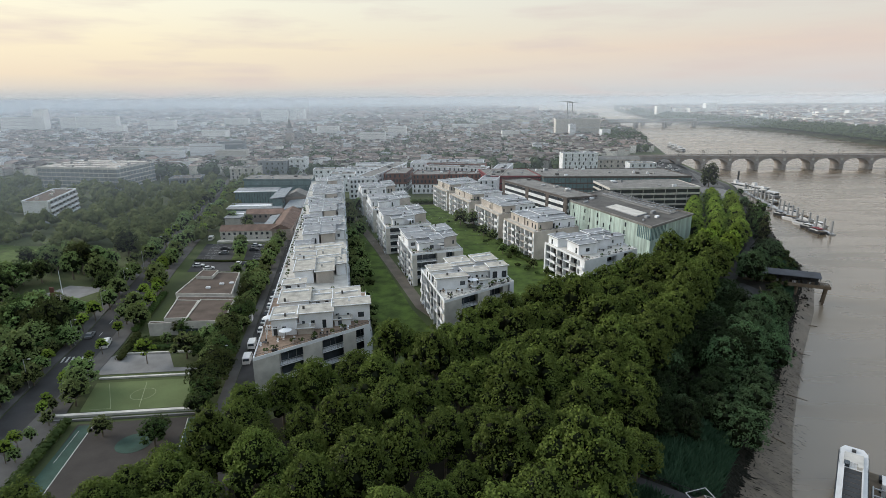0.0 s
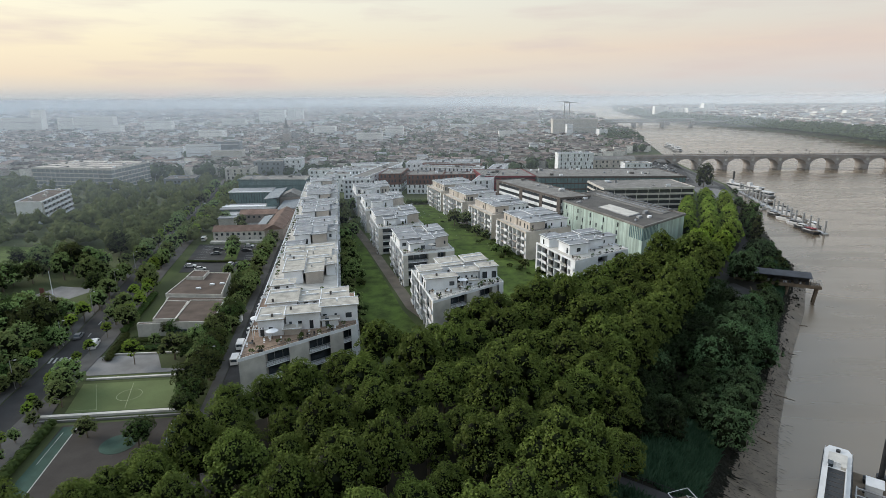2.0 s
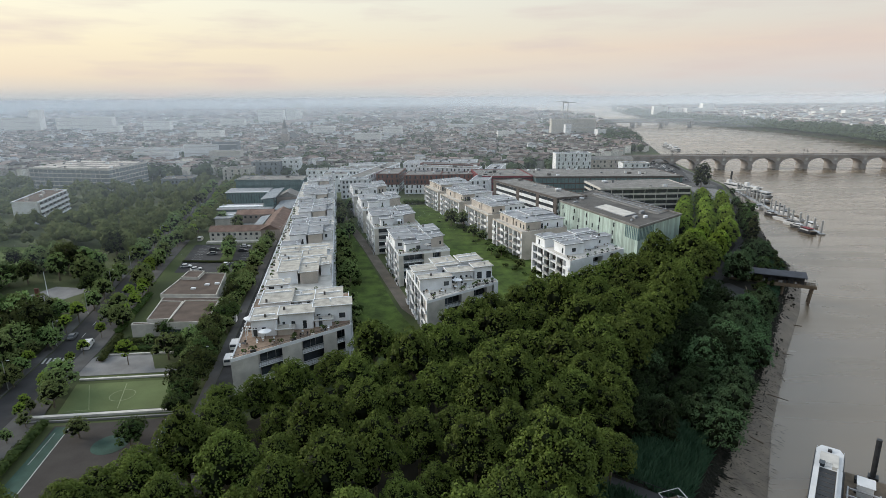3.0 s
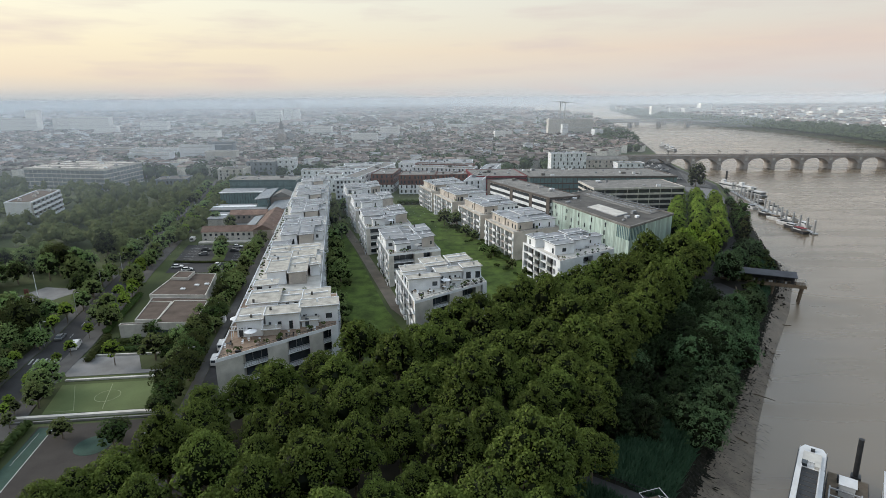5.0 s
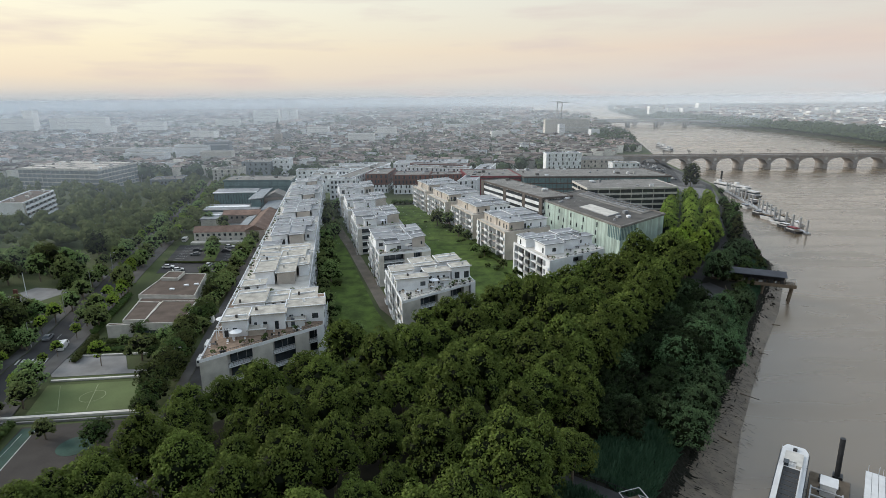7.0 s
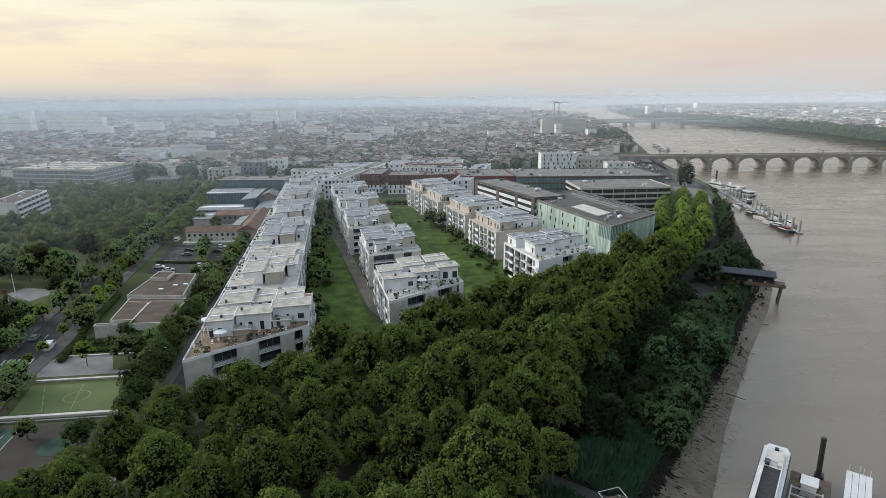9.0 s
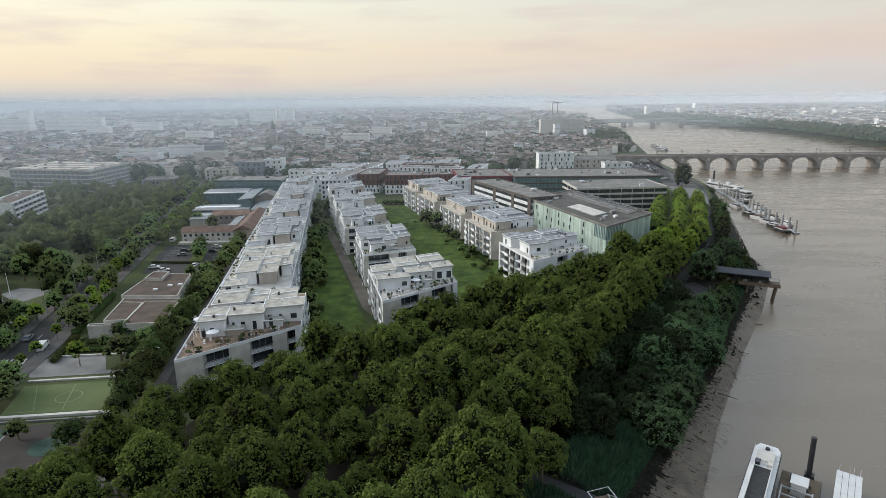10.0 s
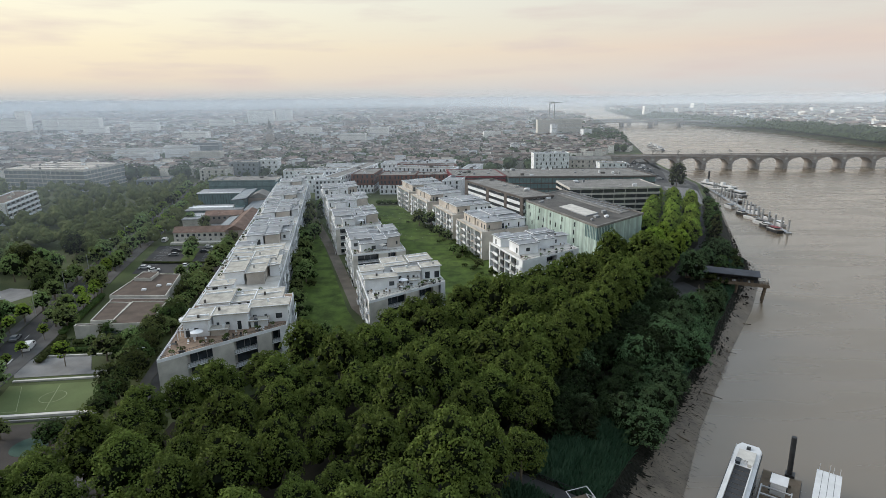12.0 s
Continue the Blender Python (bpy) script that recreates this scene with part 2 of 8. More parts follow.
def water_material():
    m = bpy.data.materials.new("silty_river_water")
    m.use_nodes = True
    n, l = m.node_tree.nodes, m.node_tree.links
    b = n["Principled BSDF"]
    geo = n.new("ShaderNodeNewGeometry")
    mp = n.new("ShaderNodeMapping")
    mp.inputs["Scale"].default_value = (0.008, 0.035, 1)
    mp.inputs["Rotation"].default_value = (0, 0, 0.5)
    l.new(geo.outputs["Position"], mp.inputs[0])
    silt = n.new("ShaderNodeTexNoise")
    silt.inputs["Scale"].default_value, silt.inputs["Detail"].default_value, silt.inputs["Distortion"].default_value = 1.0, 6, 1.2
    l.new(mp.outputs[0], silt.inputs["Vector"])
    mix = n.new("ShaderNodeMix")
    mix.data_type = "RGBA"
    mix.inputs[6].default_value, mix.inputs[7].default_value = (0.132, 0.099, 0.062, 1), (0.162, 0.124, 0.082, 1)
    l.new(silt.outputs[0], mix.inputs[0])
    l.new(mix.outputs[2], b.inputs["Base Color"])
    b.inputs["Roughness"].default_value = 0.24
    b.inputs["Specular IOR Level"].default_value = 0.0
    b.inputs["Coat Weight"].default_value, b.inputs["Coat Roughness"].default_value, b.inputs["Coat IOR"].default_value = 1.0, 0.26, 1.8
    # wind streaks and the swirl of the current, rougher and smoother
    calm = n.new("ShaderNodeMapRange")
    calm.inputs["From Min"].default_value, calm.inputs["From Max"].default_value = 0.35, 0.65
    calm.inputs["To Min"].default_value, calm.inputs["To Max"].default_value = 0.18, 0.33
    streak = n.new("ShaderNodeTexNoise")
    streak.inputs["Scale"].default_value, streak.inputs["Detail"].default_value, streak.inputs["Distortion"].default_value = 2.2, 5, 0.8
    l.new(mp.outputs[0], streak.inputs["Vector"])
    l.new(streak.outputs[0], calm.inputs["Value"])
    l.new(calm.outputs[0], b.inputs["Coat Roughness"])
    ripple, swirl = n.new("ShaderNodeTexNoise"), n.new("ShaderNodeTexNoise")
    ripple.inputs["Scale"].default_value, ripple.inputs["Detail"].default_value = 0.35, 3
    swirl.inputs["Scale"].default_value, swirl.inputs["Detail"].default_value, swirl.inputs["Distortion"].default_value = 0.03, 4, 1.5
    l.new(geo.outputs["Position"], ripple.inputs["Vector"])
    l.new(geo.outputs["Position"], swirl.inputs["Vector"])
    add = n.new("ShaderNodeMath")
    add.operation = "MULTIPLY_ADD"
    add.inputs[1].default_value = 6.0
    l.new(swirl.outputs[0], add.inputs[0])
    l.new(ripple.outputs[0], add.inputs[2])
    bm = n.new("ShaderNodeBump")
    bm.inputs["Strength"].default_value, bm.inputs["Distance"].default_value = 0.14, 0.25
    l.new(add.outputs[0], bm.inputs["Height"])
    l.new(bm.outputs[0], b.inputs["Normal"])
    return m


WATER = water_material()


def haze_sheet_material(name, thick, top, left_more, reach, shade, low):
    """Sheet colour that stands in for distance haze: mostly clear, fading out upwards, uneven."""
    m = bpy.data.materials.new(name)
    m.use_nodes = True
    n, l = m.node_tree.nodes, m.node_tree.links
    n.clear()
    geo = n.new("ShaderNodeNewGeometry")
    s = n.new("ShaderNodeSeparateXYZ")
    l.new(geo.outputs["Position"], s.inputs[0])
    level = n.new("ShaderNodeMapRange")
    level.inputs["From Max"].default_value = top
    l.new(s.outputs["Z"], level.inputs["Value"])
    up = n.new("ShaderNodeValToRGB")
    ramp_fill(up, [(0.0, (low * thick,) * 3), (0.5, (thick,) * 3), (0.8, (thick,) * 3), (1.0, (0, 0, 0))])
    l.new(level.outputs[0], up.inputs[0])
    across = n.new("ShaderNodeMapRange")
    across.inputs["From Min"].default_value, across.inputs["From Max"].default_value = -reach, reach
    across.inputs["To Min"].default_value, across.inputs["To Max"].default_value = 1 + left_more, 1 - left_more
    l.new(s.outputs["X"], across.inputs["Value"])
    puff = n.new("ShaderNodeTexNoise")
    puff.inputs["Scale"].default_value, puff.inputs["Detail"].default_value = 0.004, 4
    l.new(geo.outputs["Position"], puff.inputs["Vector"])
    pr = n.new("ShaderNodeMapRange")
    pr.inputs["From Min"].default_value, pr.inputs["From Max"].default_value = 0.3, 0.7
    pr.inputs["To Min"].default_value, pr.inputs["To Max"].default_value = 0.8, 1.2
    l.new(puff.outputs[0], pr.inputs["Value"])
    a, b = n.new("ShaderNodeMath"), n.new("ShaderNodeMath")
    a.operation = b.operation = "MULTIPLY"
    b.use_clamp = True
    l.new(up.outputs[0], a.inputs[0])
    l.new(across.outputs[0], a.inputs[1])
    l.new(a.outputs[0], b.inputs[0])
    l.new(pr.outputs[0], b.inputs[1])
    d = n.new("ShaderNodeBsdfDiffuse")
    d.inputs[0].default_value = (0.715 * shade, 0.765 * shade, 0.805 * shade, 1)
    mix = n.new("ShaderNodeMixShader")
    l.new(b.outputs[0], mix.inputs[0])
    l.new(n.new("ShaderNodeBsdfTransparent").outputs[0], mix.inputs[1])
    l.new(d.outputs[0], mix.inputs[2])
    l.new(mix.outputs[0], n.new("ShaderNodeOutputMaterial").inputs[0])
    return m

# ---- building blocks ----
class Shape:
    """Collects boxes, prisms and tubes into one mesh. A frame (origin, a, b) lays plan coordinates (s, t) into the world."""

    def __init__(self, frame_=None):
        self.v, self.f = [], []
        self.o, self.a, self.b = frame_ or (Vector((0, 0)), Vector((1, 0)), Vector((0, 1)))

    def at(self, s, t, z):
        p = self.o + self.a * s + self.b * t
        return (p.x, p.y, z)

    def prism(self, pts, z0, z1, tops=None):
        n, k = len(pts), len(self.v)
        self.v += [self.at(s, t, z0) for s, t in pts] + [self.at(s, t, tops[i] if tops else z1) for i, (s, t) in enumerate(pts)]
        self.f += [tuple(range(k + n - 1, k - 1, -1)), tuple(range(k + n, k + 2 * n))]
        self.f += [(k + i, k + (i + 1) % n, k + n + (i + 1) % n, k + n + i) for i in range(n)]
        return self

    def box(self, s0, t0, z0, s1, t1, z1):
        return self.prism([(s0, t0), (s1, t0), (s1, t1), (s0, t1)], z0, z1)

    def slab(self, s0, t0, s1, t1, z, thick, rise_s=0.0, rise_t=0.0):
        """A tilted roof plate."""
        k = len(self.v)
        pts = [(s0, t0, 0), (s1, t0, rise_s), (s1, t1, rise_s + rise_t), (s0, t1, rise_t)]
        self.v += [self.at(s, t, z + h) for s, t, h in pts] + [self.at(s, t, z + h + thick) for s, t, h in pts]
        self.f += [(k + 3, k + 2, k + 1, k), (k + 4, k + 5, k + 6, k + 7)] + [(k + i, k + (i + 1) % 4, k + 4 + (i + 1) % 4, k + 4 + i) for i in range(4)]
        return self

    def gable(self, s0, t0, s1, t1, z0, ridge, along_t=True, eave=0.4):
        """A pitched roof over a rectangle."""
        k = len(self.v)
        s0, t0, s1, t1 = s0 - eave, t0 - eave, s1 + eave, t1 + eave
        if along_t:
            m = (s0 + s1) / 2
            pts = [(s0, t0, z0), (s1, t0, z0), (s1, t1, z0), (s0, t1, z0), (m, t0, ridge), (m, t1, ridge)]
            fs = [(0, 4, 5, 3), (1, 2, 5, 4), (0, 1, 4), (2, 3, 5), (3, 2, 1, 0)]
        else:
            m = (t0 + t1) / 2
            pts = [(s0, t0, z0), (s1, t0, z0), (s1, t1, z0), (s0, t1, z0), (s0, m, ridge), (s1, m, ridge)]
            fs = [(0, 1, 5, 4), (2, 3, 4, 5), (0, 4, 3), (1, 2, 5), (3, 2, 1, 0)]
        self.v += [self.at(*p) for p in pts]
        self.f += [tuple(k + i for i in f) for f in fs]
        return self

    def tube(self, p, q, r0, r1=None, n=8):
        p, q = Vector(p), Vector(q)
        r1 = r0 if r1 is None else r1
        w = (q - p).normalized()
        x = w.orthogonal().normalized()
        y = w.cross(x)
        k = len(self.v)
        for c, r in ((p, r0), (q, r1)):
            self.v += [tuple(c + (x * math.cos(math.tau * i / n) + y * math.sin(math.tau * i / n)) * r) for i in range(n)]
        self.f += [(k + i, k + (i + 1) % n, k + n + (i + 1) % n, k + n + i) for i in range(n)]
        self.f += [tuple(range(k + n - 1, k - 1, -1)), tuple(range(k + n, k + 2 * n))]
        return self

    def mesh(self, name, mat, origin=(0, 0, 0)):
        me = bpy.data.meshes.new(name)
        ox, oy, oz = origin
        me.from_pydata([(x - ox, y - oy, z - oz) for x, y, z in self.v], [], self.f)
        me.materials.append(mat)
        me.update()
        return me


def thing(name, place, label, category, group="", kind=""):
    e = new(name)
    e.empty_display_size = 0.5
    e.location = place
    return tagged(e, label, category, group, kind)


def root_of(ob):
    p = Vector((0, 0, 0))
    while ob:
        p += ob.location
        ob = ob.parent
    return p


def part(name, shape, mat, parent, label=""):
    """Links a Shape as one mesh object under a thing or under a part."""
    ob = new(name, shape.mesh(name, mat, root_of(parent)))
    ob.parent = parent
    return tagged(ob, label)


def piece(name, mesh, parent, m):
    """One more piece on a mesh that alike pieces share; m is its pose in the world, the parent is not turned."""
    ob = new(name, mesh)
    ob.parent = parent
    ob.matrix_basis = Matrix.Translation(-root_of(parent)) @ m
    return ob


def setting(name, shape, mat, label, category):
    return tagged(new(name, shape.mesh(name, mat)), label, category, kind="structure")


def heading(ax, ay):
    return math.degrees(math.atan2(ay, ax))


# ---- leaves ----
ICO = bmesh.new()
bmesh.ops.create_icosphere(ICO, subdivisions=1, radius=1)
ICO_V, ICO_F = [tuple(q.co) for q in ICO.verts], [tuple(q.index for q in fc.verts) for fc in ICO.faces]
ICO.free()


def leaves(rng, centre, radii, count, size, out_from, v, f):
    """Leaf sprays on the outer side of one lump of a crown."""
    d = rng.normal(size=(count, 3))
    d /= np.linalg.norm(d, axis=1)[:, None]
    c = np.array(centre)
    outward = (c - np.array(out_from))
    outward = outward / (np.linalg.norm(outward) + 1e-6)
    flip = (d @ outward) < -0.25
    d[flip] *= -1
    d[:, 2] = np.where(d[:, 2] < -0.05, -d[:, 2], d[:, 2])
    p = c + d * np.array(radii) * rng.uniform(0.86, 1.08, size=(count, 1))
    nrm = d + np.array((0, 0, 0.3)) + rng.normal(scale=0.22, size=(count, 3))
    nrm /= np.linalg.norm(nrm, axis=1)[:, None]
    x = np.cross(nrm, rng.normal(size=(count, 3)))
    x /= np.linalg.norm(x, axis=1)[:, None] + 1e-9
    y = np.cross(nrm, x)
    s = size * rng.uniform(0.6, 1.35, size=(count, 1))
    k = len(v)
    quad = np.stack([p - x * s * 0.5 - y * s * 0.25, p + x * s * 0.15 - y * s * 0.5, p + x * s * 0.55 + y * s * 0.2, p - x * s * 0.15 + y * s * 0.5], 1).reshape(-1, 3)
    v.extend(map(tuple, quad))
    f.extend((k + 4 * i, k + 4 * i + 1, k + 4 * i + 2, k + 4 * i + 3) for i in range(count))


# ---- ground, river and banks ----
# bank line of the near shore: x, y, width of the slope, width of the mud below it
BANK = [(-60, -4000, 10, 12), (-60, -60, 10, 12), (-5, 30, 12, 14), (43, 89, 9, 10.3), (67, 121, 9, 6.3), (92, 155, 9, 4.7), (116, 190, 9, 6), (134, 216, 9, 5), (147, 240, 8, 4),
        (166, 286, 8, 3), (196, 360, 8, 3), (222, 430, 7, 3), (234, 520, 7, 3), (250, 620, 7, 3), (300, 820, 8, 3), (362, 1083, 10, 4), (428, 1400, 10, 4), (490, 1858, 12, 5), (452, 2345, 12, 5), (394, 2918, 12, 5), (280, 3500, 12, 5), (0, 4900, 12, 5)]
FAR_BANK = [(900, -4000), (860, 200), (700, 600), (648, 800), (690, 1110), (674, 1400), (684, 1800), (745, 2150), (915, 3030), (1130, 3780), (1460, 4900)]
WATER_Z = -6.5


def strip(rows):
    """Quads between neighbouring polylines."""
    s = Shape()
    n = len(rows[0])
    s.v = [p for r in rows for p in r]
    s.f = [(i * n + j, i * n + j + 1, (i + 1) * n + j + 1, (i + 1) * n + j) for i in range(len(rows) - 1) for j in range(n - 1)]
    return s


setting("ground", strip([[(x, y, 0.0) for x, y, *_ in BANK], [(-4900, y, 0.0) for x, y, *_ in BANK]]), ROUGH_GRASS, "rough grass and bare earth under the town", "ground")
bank_rows = [[(x, y, 0.0) for x, y, *_ in BANK],
             [(x + 0.84 * s * 0.5, y - 0.54 * s * 0.5 if y < 240 else y, -1.6) for x, y, s, m in BANK],
             [(x + 0.84 * s, y - 0.54 * s if y < 240 else y, -4.4) for x, y, s, m in BANK]]
setting("river_bank", strip(bank_rows), SHADED_LITTER, "steep overgrown earth bank above the mud", "bank")
setting("mud_flat", strip([bank_rows[2], [(x + 0.84 * (s + m), y - 0.54 * (s + m) if y < 240 else y, -6.62) for x, y, s, m in BANK],
                           [(x + 0.84 * (s + m) + 30, y - 20 if y < 240 else y, -9) for x, y, s, m in BANK]]), MUD, "bare wet tidal mud at low water", "mud")
setting("far_shore", strip([[(x - 14, y, -8) for x, y in FAR_BANK], [(x, y, -2.0) for x, y in FAR_BANK], [(x + 12, y, 0.0) for x, y in FAR_BANK], [(4900, y, 0.0) for x, y in FAR_BANK]]),
        SCRUB, "low wooded shore across the river", "ground")
setting("river", strip([[(-4900, -4000, WATER_Z), (-4900, 4900, WATER_Z)], [(4900, -4000, WATER_Z), (4900, 4900, WATER_Z)]]), WATER, "broad silty brown river, smooth with faint swirls", "river")


def patch(name, pts, z, mat, label, category):
    s = Shape()
    s.prism(pts, -0.3, z)
    return setting(name, s, mat, label, category)


def ribbon(pts, w):
    """The outline of a road of width w along a line of points."""
    left, right = [], []
    for i, p in enumerate(pts):
        d = (Vector(pts[min(i + 1, len(pts) - 1)]) - Vector(pts[max(i - 1, 0)])).normalized()
        n = Vector((-d.y, d.x)) * (w / 2)
        left.append(tuple(Vector(p) + n))
        right.append(tuple(Vector(p) - n))
    return right + left[::-1]


def offset_line(pts, d):
    out = []
    for i, p in enumerate(pts):
        u = (Vector(pts[min(i + 1, len(pts) - 1)]) - Vector(pts[max(i - 1, 0)])).normalized()
        out.append((p[0] - u.y * d, p[1] + u.x * d))
    return out


def road_of(name, pts, w, z, mat, label, category="road"):
    s = Shape()
    o = ribbon(pts, w)
    n = len(pts)
    for i in range(n - 1):
        quad = [o[i], o[i + 1], o[2 * n - 2 - i], o[2 * n - 1 - i]]
        s.prism(quad, -0.3, z)
    return setting(name, s, mat, label, category)


FRONT_O, FRONT_D, FRONT_N = Vector((-41.0, 110.3)), Vector((0.7705, 0.6374)), Vector((0.6374, -0.7705))


def front(k, off):
    p = FRONT_O + FRONT_D * k + FRONT_N * off
    return (p.x, p.y)


STREET = [(-33, 40), (-46.7, 117), (-71.0, 257), (-88.4, 382), (-104, 470)]
BOULEVARD = [(-76, 20), (-87.5, 90), (-93.2, 118), (-97.6, 143), (-115, 214), (-150, 373), (-176, 480)]
PROMENADE = [(0, 30), (39, 84), (46, 114), (75, 155), (104, 195), (140, 246), (176, 330), (214, 420), (232, 560)]
road_of("road_1", STREET, 4.8, 0.05, ASPHALT, "narrow asphalt street along the apartment row")
road_of("pavement_1", offset_line(STREET, 3.7), 2.4, 0.17, PAVEMENT, "pale pavement with a kerb beside the street", "pavement")
road_of("pavement_2", offset_line(STREET, -2.8), 0.7, 0.17, ASPHALT, "narrow dark pavement with a kerb beside the houses", "pavement")
road_of("road_2", BOULEVARD, 8.0, 0.05, ASPHALT, "asphalt boulevard between rows of young trees")
road_of("pavement_3", offset_line(BOULEVARD, -6.2), 4.2, 0.17, PAVEMENT, "wide pale pavement beside the boulevard", "pavement")
road_of("pavement_4", offset_line(BOULEVARD, 5.8), 3.0, 0.17, PAVEMENT, "pale pavement on the park side of the boulevard", "pavement")
RAMP = [(31.5, 87.4), (37.2, 83.4), (42.4, 79.6)]
PROM_PATH = [(-8, 55), (12, 77), (33, 99), (43.3, 110.6), (52, 123)] + PROMENADE[3:]
road_of("promenade", PROM_PATH, 4.0, 0.05, ASPHALT, "shaded riverside promenade under the trees", "path")
road_of("garden_path", [(3, 154), (-7, 172), (-29, 246), (-51, 315), (-60, 352)], 4.0, 0.06, SAND, "straight sandy path between the garden lawns", "path")
patch("lawn_1", [(-17, 136), (-2, 149), (-10, 170), (-31, 244), (-53, 315), (-60, 313), (-42, 236), (-20, 150)], 0.03, LAWN, "mown green lawn between the apartment rows", "lawn")
patch("lawn_2", [(12, 160), (58, 198), (36, 240), (-4, 352), (-24, 350), (-12, 300), (8, 236), (16, 190)], 0.03, LAWN, "mown green lawn between the apartment rows", "lawn")
patch("lawn_3", [(-225, 214), (-170, 207), (-172, 240), (-180, 252), (-240, 262)], 0.03, LAWN, "open grass in the park", "lawn")
patch("pitch", [(-83.5, 122.3), (-59.2, 124.8), (-54.7, 111.8), (-79.6, 109.2)], 0.06, TURF, "worn green five-a-side football pitch", "sports pitch")
patch("plaza", [(-85.2, 126.4), (-60.2, 129.0), (-60.6, 130.4), (-68.6, 130.2), (-73.4, 138.4), (-87.4, 137.4), (-90.2, 132.2)], 0.09, PAVING, "pale paved plaza beside the pitch", "plaza")
patch("pavement_5", [(-85.2, 84), (-86.6, 100), (-88.4, 112), (-86, 121), (-81.6, 107), (-79.6, 104.6), (-76.4, 84)], 0.165, PAVEMENT, "grey slab pavement beside the sports court", "pavement")
patch("court", [(-77.0, 104.5), (-53, 107.6), (-48, 92), (-44, 70), (-70, 70)], 0.05, COURT, "dark sports court with painted zones", "sports court")
patch("car_park", [(-101, 212), (-67.5, 213), (-70.5, 226), (-77.5, 255), (-111, 256), (-105, 229)], 0.05, ASPHALT, "half-empty asphalt car park", "car park")
patch("planted_island", [(-89.6, 228.6), (-84.4, 228.6), (-89.6, 250), (-95, 253)], 0.17, LAWN, "planted island between the parking bays", "island")
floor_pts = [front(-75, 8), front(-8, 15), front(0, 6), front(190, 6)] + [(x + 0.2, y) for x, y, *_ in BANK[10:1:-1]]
patch("woodland_floor", floor_pts, 0.025, SHADED_LITTER, "leaf litter and bare soil, tree shade darkened into the colour", "woodland floor")

# ---- apartment buildings ----
ap = random.Random(17)


def frame_at(o, ang_front, ang_side):
    return (Vector(o), Vector((math.cos(radians(ang_front)), math.sin(radians(ang_front)))), Vector((math.cos(radians(ang_side)), math.sin(radians(ang_side)))))


def penthouse(fo, base, s0, t0, s1, t1, z0, z1, rise, wall, windows=0.5):
    """A set-back top storey under a tilted roof plate, with windows, a vent and a duct."""
    w = Shape(fo).prism([(s0, t0), (s1, t0), (s1, t1), (s0, t1)], z0, z1, [z1, z1 + rise, z1 + rise, z1])
    att = part("penthouse", w, wall, base)
    over = 0.45
    k = over / max(s1 - s0, 1)
    part("penthouse_roof", Shape(fo).slab(s0 - over, t0 - over, s1 + over, t1 + over, z1 - rise * k + 0.01, 0.2, rise * (1 + 2 * k), 0), PALE_ROOF if fo[0].y < 150 else ROOF_METAL, base, "pale tilted flat roof")
    edge = Shape(fo)
    for e0 in (t0 - over, t1 + over - 0.18):
        edge.slab(s0 - over, e0, s1 + over, e0 + 0.18, z1 - rise * k + 0.215, 0.16, rise * (1 + 2 * k), 0)
    edge.slab(s0 - over, t0 - over + 0.18, s0 - over + 0.18, t1 + over - 0.18, z1 - rise * k + 0.215, 0.16)
    part("roof_edge", edge, WHITE, base)
    x = s0 + ap.uniform(0.4, 1.2)
    while x < s1 - 1.0:
        ww = ap.choice((0.6, 0.9, 1.5))
        if ap.random() < windows:
            h = ap.choice((1.3, 2.1, 2.1))
            part("window", Shape(fo).box(x, t0 - 0.05, z0 + 2.25 - h, x + ww, t0 + 0.02, z0 + 2.25), GLASS, att)
        x += ww + ap.uniform(0.5, 2.2)
    for s in (s0 - 0.05, s1 - 0.02):
        y = t0 + ap.uniform(0.8, 2.0)
        while y < t1 - 1.2:
            if ap.random() < 0.45:
                part("window", Shape(fo).box(s, y, z0 + 0.3, s + 0.07, y + 1.0, z0 + 2.2), GLASS, att)
            y += ap.uniform(2.4, 4.5)
    zr = z1 + 0.22 + min(0, rise)
    cs, ct = ap.uniform(s0 + 0.6, s1 - 0.9), ap.uniform(t0 + 0.6, t1 - 0.9)
    part("roof_vent", Shape(fo).box(cs, ct, zr - 0.2, cs + 0.5, ct + 0.5, zr + abs(rise) + 0.6), ap.choice((RAIL, WHITE, ROOF_DARK)), base)
    if t1 - t0 > 6:
        ct = ap.uniform(t0 + 1, t1 - 2)
        part("roof_duct", Shape(fo).slab(s0 + 0.3, ct, s1 - 0.3, ct + 0.35, z1 + 0.2, 0.35, rise * 0.9, 0), WHITE, base)


def planter(x, y, z):
    """A pot with a small bush on a roof terrace."""
    e = thing("planter", (x, y, z), "potted bush on a roof terrace", "plant pot", "terrace planters")
    r = ap.uniform(0.3, 0.5)
    part("pot", Shape().tube((x, y, z), (x, y, z + 0.5), r * 0.8, r, 8), ap.choice((BRICK, CONCRETE, STEEL)), e)
    v, f = [], []
    leaves(np.random.default_rng(int(abs(x * 31 + y * 17))), (x, y, z + 0.95), (0.6, 0.6, 0.55), 40, 0.3, (x, y, z - 1), v, f)
    s = Shape()
    s.v, s.f = v, f
    part("bush", s, LEAF_HEDGE, e)


